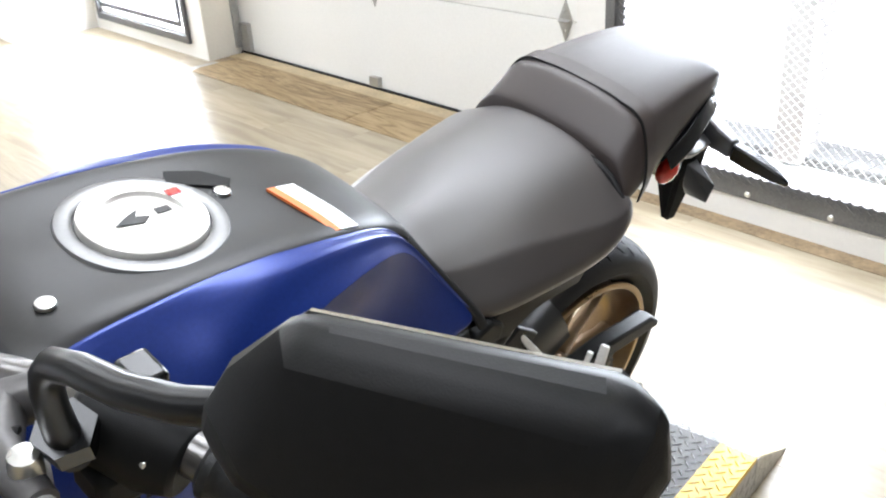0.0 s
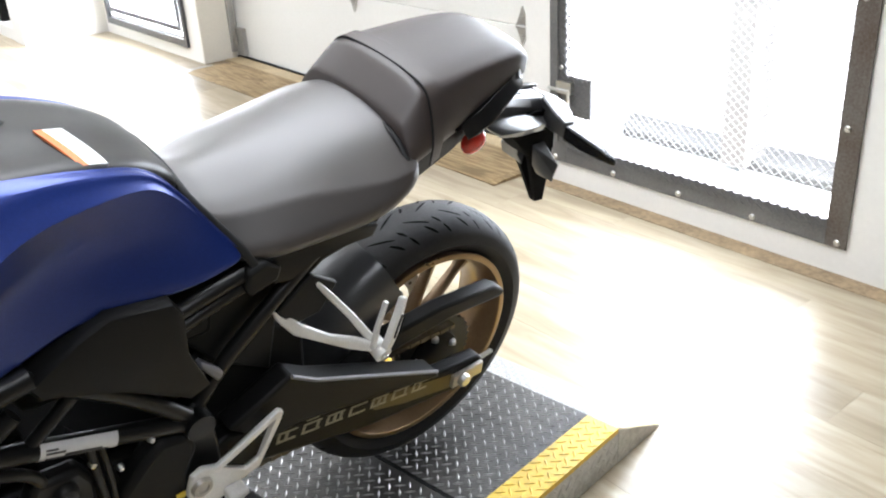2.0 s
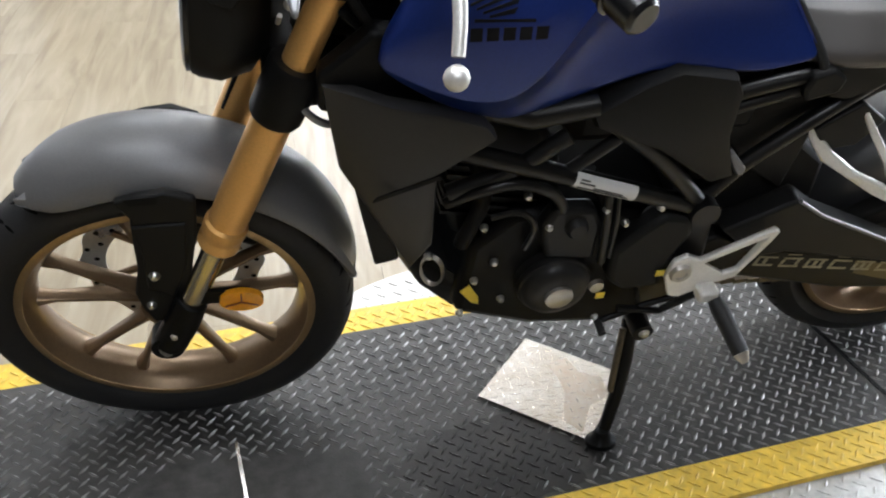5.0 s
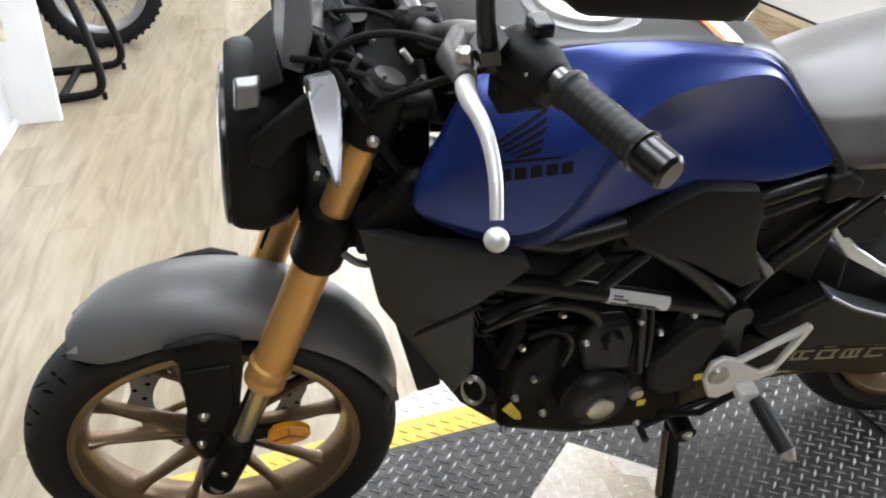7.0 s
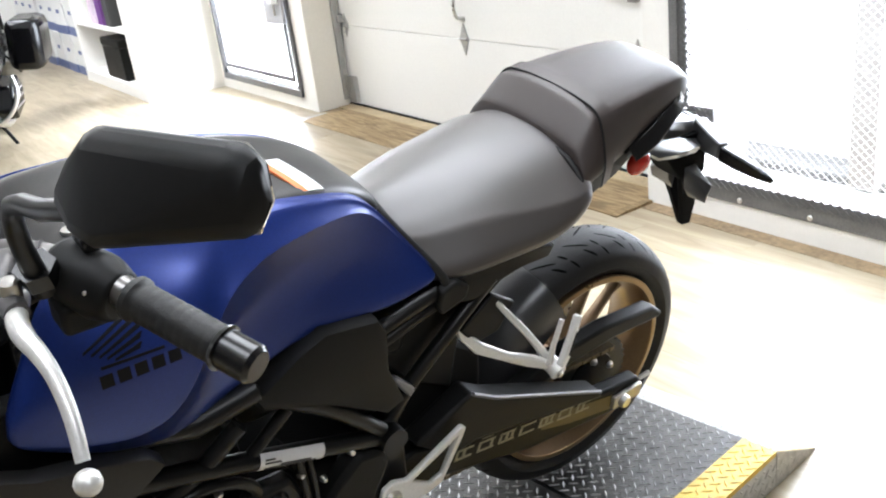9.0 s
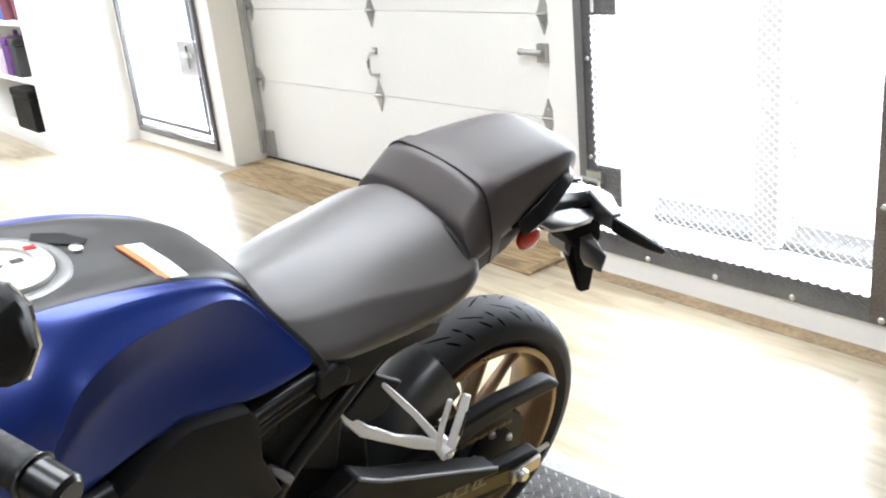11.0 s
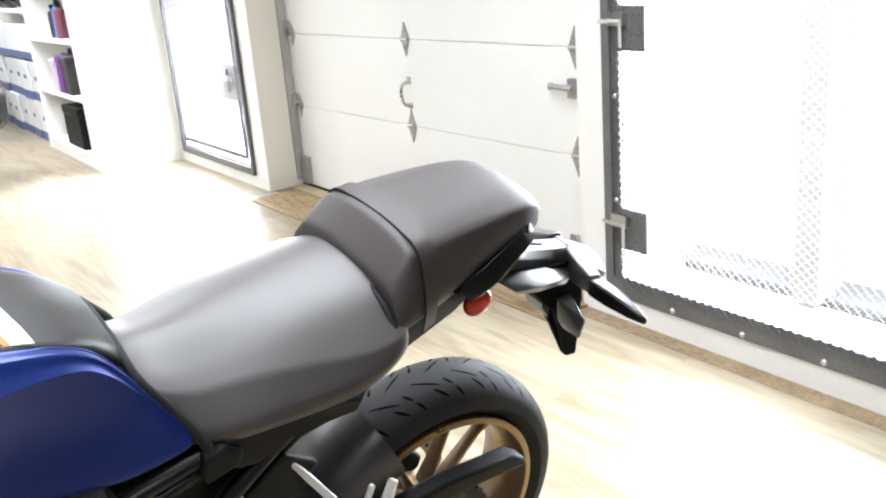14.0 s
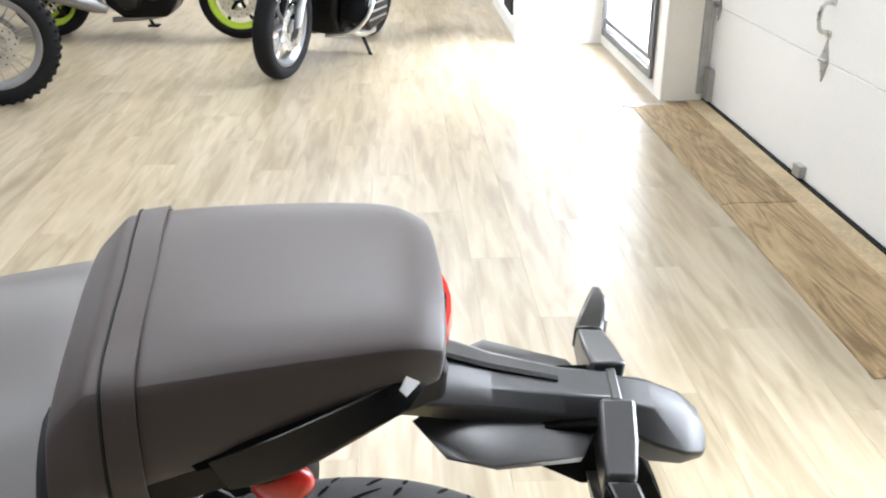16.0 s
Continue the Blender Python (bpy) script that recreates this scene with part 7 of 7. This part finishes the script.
    for s in (-1, 1):
        part("engine_cover", moved(lathe([(0, -0.05), (0.05, -0.05), (0.085, -0.035), (0.1, 0)], 28), at(-0.66, s * 0.15, 0.33) @ Matrix.Diagonal((1, -s, 1, 1))), ENGCOV, t)
        part("engine_cover", moved(lathe([(0, -0.035), (0.04, -0.035), (0.06, 0)], 24), at(-0.84, s * 0.15, 0.36) @ Matrix.Diagonal((1, -s, 1, 1))), ENGCOV, t)
        part("frame_tube", tube([(-1.08, s * 0.05, 0.85), (-0.85, s * 0.16, 0.72), (-0.50, s * 0.16, 0.45)], 0.022, 10, None, 1), ENGINE, t)
        part("swing_arm", tube([(-0.48, s * 0.1, 0.36), (0.0, s * 0.11, R)], 0.025, 10), ENGINE, t)
    part("down_pipe", tube([(-0.98, 0.05, 0.5), (-1.03, 0.05, 0.35), (-0.92, 0.05, 0.17), (-0.5, 0.1, 0.15)], 0.02, 10, None, 2), SILVERRIM, t)
    if exhaust:
        part("silencer", tube([(-0.5, 0.17, 0.24), (-0.42, 0.18, 0.27), (0.12, 0.2, 0.42), (0.14, 0.2, 0.425)], [0.03, 0.055, 0.055, 0.03], 16), SILVERRIM, t, "exhaust silencer")
    rings = []
    for u, lo, hi, hw in ((-1.10, 0.80, 0.90, 0.08), (-1.0, 0.74, 0.99, 0.15), (-0.85, 0.72, 1.02, 0.17), (-0.68, 0.72, 0.97, 0.14), (-0.56, 0.74, 0.86, 0.10)):
        rings.append(mirror_ring([(u, 0, hi), (u, -hw * 0.6, hi - 0.01), (u, -hw, (lo + hi) / 2 + 0.03), (u, -hw * 0.9, lo), (u, 0, lo - 0.02)]))
    part("tank", loft(rings), body, t, "", 0.0, 1)
    rings = []
    for u, lo, hi, hw in ((-0.60, 0.72, 0.83, 0.09), (-0.40, 0.70, 0.80, 0.14), (-0.18, 0.74, 0.84, 0.15), (-0.12, 0.78, 0.92, 0.13), (0.16, 0.86, 0.94, 0.10), (0.24, 0.90, 0.94, 0.06)):
        rings.append(mirror_ring([(u, 0, hi), (u, -hw * 0.7, hi - 0.01), (u, -hw, hi - 0.05), (u, -hw * 0.7, lo), (u, 0, lo)]))
    part("seat", loft(rings), SEAT, t, "", 0.0, 1)
    hl = part("headlamp", loft([[(-wb + 0.16 + x, ry * math.cos(a), 0.86 + ry * 0.85 * math.sin(a)) for a in (2 * math.pi * k / 24 for k in range(24))] for x, ry in ((0.14, 0.06), (0.04, 0.11), (0.0, 0.115), (-0.02, 0.10), (-0.03, 0.05))]), BLACKGLOSS if not full else LENS, t)
    if full:
        rings = []
        for u, hw, lo, hi in ((-wb - 0.02, 0.05, 0.80, 0.92), (-wb + 0.08, 0.22, 0.70, 1.0), (-wb + 0.25, 0.36, 0.55, 1.08), (-wb + 0.45, 0.38, 0.40, 1.05), (-wb + 0.62, 0.30, 0.34, 0.9)):
            rings.append(mirror_ring([(u, 0, hi), (u, -hw * 0.6, hi - 0.04), (u, -hw, (lo + hi) / 2 + 0.08), (u, -hw * 0.95, lo + 0.1), (u, -hw * 0.5, lo), (u, 0, lo + 0.05)]))
        part("fairing", loft(rings), body, t, "gloss black touring fairing", 0.0, 1)
        for s in (-1, 1):
            part("headlamp", ball((-wb + 0.05, s * 0.13, 0.86), 0.07, None, 20, (0.5, 1.3, 0.55)), LENS, t, "clear twin headlamp")
            part("pannier", box((-0.1, s * 0.33 - 0.12, 0.42), (0.45, s * 0.33 + 0.12, 0.78)), body, t, "", 0.06)
        for s in (-1, 1):
            head = part("cylinder_head", loft([[(u, s * v, w) for u, w in ((-0.98, 0.30), (-0.96, 0.46), (-0.70, 0.50), (-0.58, 0.42), (-0.60, 0.28), (-0.90, 0.24))] for v in (0.16, 0.33, 0.36)]), BLACKGLOSS, t, "black cylinder head", 0.02)
            for w in (0.31, 0.36, 0.41):
                part("cooling_rib", box((-0.94, s * 0.3635 - 0.003, w), (-0.64, s * 0.3635 + 0.003, w + 0.012)), SILVERRIM, head)
            part("engine_guard", tube([(-1.02, s * 0.10, 0.20), (-1.02, s * 0.30, 0.24), (-0.98, s * 0.40, 0.40), (-0.92, s * 0.36, 0.52)], 0.013, 10, None, 2), STEEL, t, "chrome engine guard tube")
            part("lower_pipe", tube([(-0.95, s * 0.22, 0.24), (-0.80, s * 0.26, 0.19), (-0.60, s * 0.26, 0.19)], [0.02, 0.024, 0.026], 12, None, 1), STEEL, t, "chrome exhaust pipe")
        part("screen", loft([[(-wb + 0.12, -0.2, 1.0), (-wb + 0.1, 0, 1.03), (-wb + 0.12, 0.2, 1.0)], [(-wb + 0.32, -0.22, 1.35), (-wb + 0.3, 0, 1.4), (-wb + 0.32, 0.22, 1.35)]], closed=False, caps=False), mat_fin2, t)
    part("stand_leg", tube([(-0.58, -0.12, 0.22), (-0.62, -0.22, 0.10), (-0.64, -0.28, 0.006)], 0.012, 10), ENGINE, t)
    part("stand_foot", box((-0.68, -0.31, 0.0), (-0.60, -0.25, 0.012)), ENGINE, t)
    return t


def heading(x, y, deg, lean=0):
    """A bike whose front wheel stands at (x, y) and whose tail points deg from the x axis."""
    return Matrix.Translation((x, y, F)) @ Matrix.Rotation(radians(deg), 4, "Z") @ Matrix.Rotation(radians(lean), 4, "X") @ Matrix.Translation((1.42, 0, 0))


show_bike(heading(-0.63, 4.80, 70, 5), "black touring motorcycle with chrome fork, parked", SILVERRIM, BLACKGLOSS, 0.315, 0.062, full=True)
show_bike(heading(0.16, 8.2, 75, 5), "black motorcycle with dark wheels, parked behind", ENGINE, BLACKGLOSS, 0.315, 0.062)
show_bike(heading(-1.05, 6.05, 172, -5), "black sport motorcycle with lime green rims, parked", LIME, LIMEBODY, 0.30, 0.055)
show_bike(heading(-2.1, 4.26, 196, -4), "dirt motorcycle with wire wheels and knobby tyres", SILVERRIM, CAMO, 0.345, 0.042, knobby=True, spoked=True, fork_mat=WHITEPLASTIC)
show_bike(heading(-2.6, 6.5, 160, -5), "black and green sport motorcycle, parked", LIME, BLACKGLOSS, 0.30, 0.055)


def bike_stand():
    t = thing("bike_stand", pose(-2.3, 3.48, F), "black tubular steel bike stand on the floor", "bike stand")
    for dy, dx in ((-0.27, 0.0), (0.25, 0.03)):
        part("hoop", tube([(-0.45, dy, 0.02), (0.22 + dx, dy, 0.02), (0.30 + dx, dy, 0.05), (0.30 + dx, dy, 0.15), (0.24 + dx, dy * 0.72, 0.42), (0.16, dy * 0.5, 0.55)], 0.021, 12, None, 2), ENGINE, t, "bent black tube")
        part("foot_bolt", rod((0.30 + dx, dy, 0.0), (0.30 + dx, dy, 0.035), 0.012, 8), ENGINE, t)
    part("cross_tube", tube([(0.1, -0.27, 0.02), (0.1, 0.25, 0.02)], 0.018, 12), ENGINE, t)


bike_stand()


def counter():
    t = thing("counter", pose(0, 0, 0), "white counter with a projecting white end panel", "counter")
    # The body's white is greyed: its shade is put into the colour.
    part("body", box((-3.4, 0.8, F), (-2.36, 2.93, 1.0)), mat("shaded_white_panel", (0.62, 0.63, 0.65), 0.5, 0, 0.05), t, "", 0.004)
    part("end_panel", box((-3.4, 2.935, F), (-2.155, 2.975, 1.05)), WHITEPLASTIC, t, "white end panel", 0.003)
    part("kick_strip", box((-2.356, 0.8, F), (-2.335, 2.93, F + 0.03)), WHITE, t, "white kick strip", 0.002)
    part("card", box((-2.62, 2.931, 0.28), (-2.30, 2.9345, 0.62)), mat("faded_card", (0.6, 0.55, 0.42), 0.7, 0, 0.4, 9, 30), t, "faded paper sheet")


counter()
sock = thing("wall_charger", pose(-2.64, 2.925, 0.33), "small black charger with a red light hanging on the counter", "charger")
part("case", box((-0.05, -0.03, -0.08), (0.05, 0, 0.08)), GLOSS, sock, "", 0.008)
part("light", box((-0.008, -0.0325, 0.0), (0.012, -0.0305, 0.03)), RED_LENS, sock)


def shelf_unit():
    t = thing("shelf_unit", Matrix(), "white open shelf unit against the wall", "shelf")
    x0, x1, y0, y1 = 0.925, 1.345, 5.955, 7.5
    part("end_panel", box((x0, y0, F), (x1, y0 + 0.06, 2.4)), WHITE, t)
    part("end_panel", box((x0, y1 - 0.05, F), (x1, y1, 2.4)), WHITE, t)
    part("back", box((x1 - 0.012, y0 + 0.06, F + 0.1), (x1 - 0.002, y1 - 0.05, 2.4)), WHITE, t)
    part("plinth", box((x0 + 0.004, y0 + 0.06, F), (x1 - 0.02, y1 - 0.05, F + 0.09)), WHITE, t)
    for z in (0.0, 0.43, 0.86, 1.3, 1.75):
        part("shelf_board", box((x0 + 0.006, y0 + 0.06, z - 0.025), (x1 - 0.012, y1 - 0.05, z)), WHITE, t)
    return t


shelf_unit()


def jar(x, y, z, r, h, material, label):
    t = thing("bottle", pose(x, y, z), label, "bottle", "bottles on the shelf")
    part("body", moved(lathe([(0, 0), (r, 0.0), (r, h * 0.7), (r * 0.9, h * 0.78), (r * 0.4, h * 0.84), (r * 0.4, h * 0.9), (0, h * 0.9)], 20), Matrix.Rotation(radians(90), 4, "X")), material, t)
    part("cap", moved(lathe([(0, h * 0.88), (r * 0.48, h * 0.88), (r * 0.48, h), (0, h)], 16), Matrix.Rotation(radians(90), 4, "X")), BLACK, t)


PURPLE = mat("purple_box", (0.13, 0.04, 0.2), 0.5, 0, 0.3, 15, 60)
BLUEB = mat("blue_bottle", (0.05, 0.15, 0.5), 0.4, 0, 0.1)
MAROON = mat("maroon_bottle", (0.18, 0.06, 0.08), 0.4, 0, 0.1)
jar(1.02, 6.62, 0.862, 0.045, 0.28, MAROON, "dark maroon spray bottle on the shelf")
jar(1.04, 6.76, 0.862, 0.045, 0.3, BLUEB, "blue spray bottle with a black cap on the shelf")
jar(1.03, 6.88, 0.862, 0.042, 0.26, PRINT, "black bottle on the shelf")
jar(1.05, 6.4, 0.862, 0.045, 0.27, MAROON, "dark bottle on the shelf")


def case(x, y, z, sx, sy, sz, material, name, label, category):
    t = thing(name, pose(x, y, z), label, category)
    part("body", box((0, 0, 0), (sx, sy, sz * 0.8)), material, t, "", 0.01)
    part("lid", box((-0.006, -0.006, sz * 0.8), (sx + 0.006, sy + 0.006, sz)), material, t, "", 0.012)
    part("handle", tube([(sx * 0.5, sy * 0.25, sz), (sx * 0.5, sy * 0.3, sz + 0.04), (sx * 0.5, sy * 0.7, sz + 0.04), (sx * 0.5, sy * 0.75, sz)], 0.009, 8), material, t)
    return t


case(0.95, 6.35, 0.002, 0.3, 0.5, 0.33, PLASTIC, "tool_case", "black plastic top case on the lowest shelf", "case")
case(0.95, 6.62, 0.432, 0.22, 0.16, 0.3, PURPLE, "purple_carton", "purple product carton on the shelf", "carton")
case(0.95, 6.80, 0.432, 0.22, 0.2, 0.26, mat("white_violet_carton", (0.6, 0.5, 0.6), 0.5, 0, 0.3, 10, 40), "carton", "white and violet carton on the shelf", "carton")
case(0.95, 6.42, 0.432, 0.22, 0.14, 0.3, PRINT, "black_carton", "black carton on the shelf", "carton")


def carton():
    t = thing("storage_box", pose(0.98, 7.62, F), "white cardboard storage box with a dark blue base band", "storage box", "stacked storage boxes")
    sx, sy, sz = 0.32, 0.36, 0.36
    part("body", box((0, 0, 0.08), (sx, sy, sz - 0.08)), CARD, t, "", 0.003)
    part("base_band", box((-0.001, -0.001, 0), (sx + 0.001, sy + 0.001, 0.0795)), BLUECARD, t, "dark blue band")
    part("lid", box((-0.008, -0.008, sz - 0.0795), (sx + 0.008, sy + 0.008, sz)), CARD, t, "white lid", 0.003)
    part("hand_hole", box((-0.0025, sy * 0.36, 0.19), (0.0005, sy * 0.64, 0.225)), BLUECARD, t, "dark cut-out")
    part("side_hole", box((sx * 0.36, -0.0025, 0.19), (sx * 0.64, 0.0005, 0.225)), BLUECARD, t)
    return t


first = carton()
rnd = random.Random(4)
for layer in range(2):
    for k in range(7):
        if layer == 0 and k == 0:
            continue
        copy_thing(first, pose(0.98 + rnd.uniform(-0.015, 0.015), 7.62 + k * 0.40, F + layer * 0.364, 0, 0, rnd.uniform(-2, 2)))

board = thing("banner_board", pose(0.96, 7.6, F + 0.75), "white board with a blue stripe lying over the boxes", "board")
part("panel", box((0, 0, 0), (0.04, 2.6, 0.3)), CARD, board, "", 0.004)
part("stripe", box((-0.003, 0, 0.0), (-0.0005, 2.6, 0.06)), BLUECARD, board, "blue stripe")
helmets = [(1.1, 7.9), (1.12, 8.35), (1.1, 8.8), (1.12, 9.3)]
ledge = thing("wall_shelf", pose(0.95, 7.56, 1.06), "white wall shelf with dark helmets", "shelf")
part("board", box((0, 0, 0), (0.4, 2.9, 0.03)), WHITE, ledge, "", 0.003)
for hx, hy in helmets:
    h = thing("helmet", pose(hx, hy, 1.091), "dark grey motorcycle helmet on the wall shelf", "helmet", "helmets on the shelf")
    bm = ball((0, 0, 0.13), 0.13, None, 20, (1.05, 0.9, 1.0))
    part("shell", bm, GLOSS if hy > 8 else PLASTIC, h)
    part("visor", ball((-0.035, 0, 0.14), 0.105, None, 16, (1.05, 0.92, 0.5)), mat_fin2, h, "smoked visor")
pallet = thing("floor_pallet", pose(0.55, 9.9, F), "low white platform on the floor at the back", "platform")
part("deck", box((-0.5, 0, 0), (0.35, 0.7, 0.12)), CARD, pallet, "", 0.01)


# ---- floor boards ----
def board_mesh(w, l):
    bm = box((0, 0, -0.006), (w, l, 0))
    me = bpy.data.meshes.new("plank")
    bm.to_mesh(me)
    bm.free()
    me.materials.append(PLANK)
    return me


PW, PL = 0.178, 1.22
me_plank = board_mesh(PW - 0.0006, PL - 0.0006)
rest = []
count = 0
cols = int(7.75 / PW) + 1
for c in range(cols):
    x = WX - 0.001 - (c + 1) * PW
    off = (c * 0.44) % PL
    for r in range(-1, 13):
        y = -4.2 + r * PL + off
        near = -2.2 < x < 1.6 and -1.0 < y + PL and y < 7.5
        if near and count < 300:
            ob = new("plank", me_plank)
            ob.parent = floor
            ob.location = (x, y, F)
            count += 1
        elif x > -6.3 and y < 11 and y > -5.3:
            rest.append((x, y))
verts, faces = [], []
for x, y in rest:
    i = len(verts)
    ya, yb, xa = max(y, -4.2), min(y + PL - 0.0006, 11.0), max(x, -6.2)
    if yb - ya < 0.01:
        continue
    verts += [(xa, ya, F), (x + PW - 0.0006, ya, F), (x + PW - 0.0006, yb, F), (xa, yb, F)]
    faces.append((i, i + 1, i + 2, i + 3))
me = bpy.data.meshes.new("plank_field")
me.from_pydata(verts, [], faces)
me.materials.append(PLANK_FAR)
field = new("plank_field", me)
field.parent, field["kind"] = floor, "stuff"
# recessed sill strip under the overhead door
slab("threshold", (WX - 0.001, D0, F - 0.006), (1.84, D1, F), PLY, "brown sill under the overhead door")


# torn and lifting vinyl beside the platform
def torn_patch():
    t = thing("torn_vinyl", pose(0, 0, F), "torn and peeling vinyl flakes on the floor beside the platform", "floor damage")
    bare = mat("bare_adhesive", (0.40, 0.29, 0.18), 0.6, 0, 0.3, 9, 60, 0.4, 80)
    pale = mat("pale_vinyl_back", (0.36, 0.31, 0.24), 0.55, 0, 0.15, 9, 60, 0.2, 80)
    rd = random.Random(6)
    def sheet(name, pts, z, th, material, label, tilt=None):
        bm = plate(pts, 2, z, th)
        if tilt:
            moved(bm, tilt)
        part(name, bm, material, t, label)
    # the bare strip between the platform and the long tear
    tear = [(0.045, -0.265), (0.066, -0.29), (0.035, -0.335), (0.021, -0.365), (0.012, -0.40), (0.004, -0.424), (-0.009, -0.481), (-0.02, -0.56)]
    edge = [(x + rd.uniform(-0.004, 0.004), y + rd.uniform(-0.004, 0.004)) for a, b in zip(tear, tear[1:]) for x, y in ((a[0], a[1]), ((a[0] + b[0]) / 2, (a[1] + b[1]) / 2))] + [tear[-1]]
    sheet("bare_spot", edge + [(-0.16, -0.55), (-0.12, -0.42), (-0.03, -0.275)], 0.0006, 0.0008, bare, "brown bare underlay")
    lip = [(x + 0.0015 + rd.uniform(0, 0.003), y - 0.001) for x, y in edge]
    sheet("torn_edge", edge + lip[::-1], 0.0006, 0.0028, mat("dark_torn_edge", (0.09, 0.07, 0.05), 0.8), "dark torn vinyl edge")
    # two round worn spots with a thin dark lip on one side
    for cx, cy, r in ((0.267, -0.368, 0.030), (0.203, -0.485, 0.033)):
        ring = [(cx + r * q * 1.15 * math.cos(a), cy + r * q * math.sin(a)) for a, q in ((2 * math.pi * k / 18, 0.85 + 0.3 * rd.random()) for k in range(18))]
        sheet("bare_spot", ring, 0.0006, 0.0006, bare, "brown bare underlay")
        arc = ring[:9]
        sheet("torn_edge", arc + [(cx + (x - cx) * 1.05, cy + (y - cy) * 1.05) for x, y in arc[::-1]], 0.0006, 0.002, mat("dark_torn_rim", (0.06, 0.048, 0.035), 0.8), "dark torn vinyl edge")
    # one long pointed flake that curls up from the floor
    flake = [(0.138, -0.355), (0.143, -0.40), (0.146, -0.45), (0.147, -0.497), (0.175, -0.455), (0.204, -0.407), (0.232, -0.35), (0.253, -0.297), (0.19, -0.32)]
    sheet("flake", flake, 0.003, 0.0014, pale, "curled pale vinyl flake", Matrix.Rotation(radians(1.0), 4, "X") @ Matrix.Translation((0, 0, 0.007)))


torn_patch()
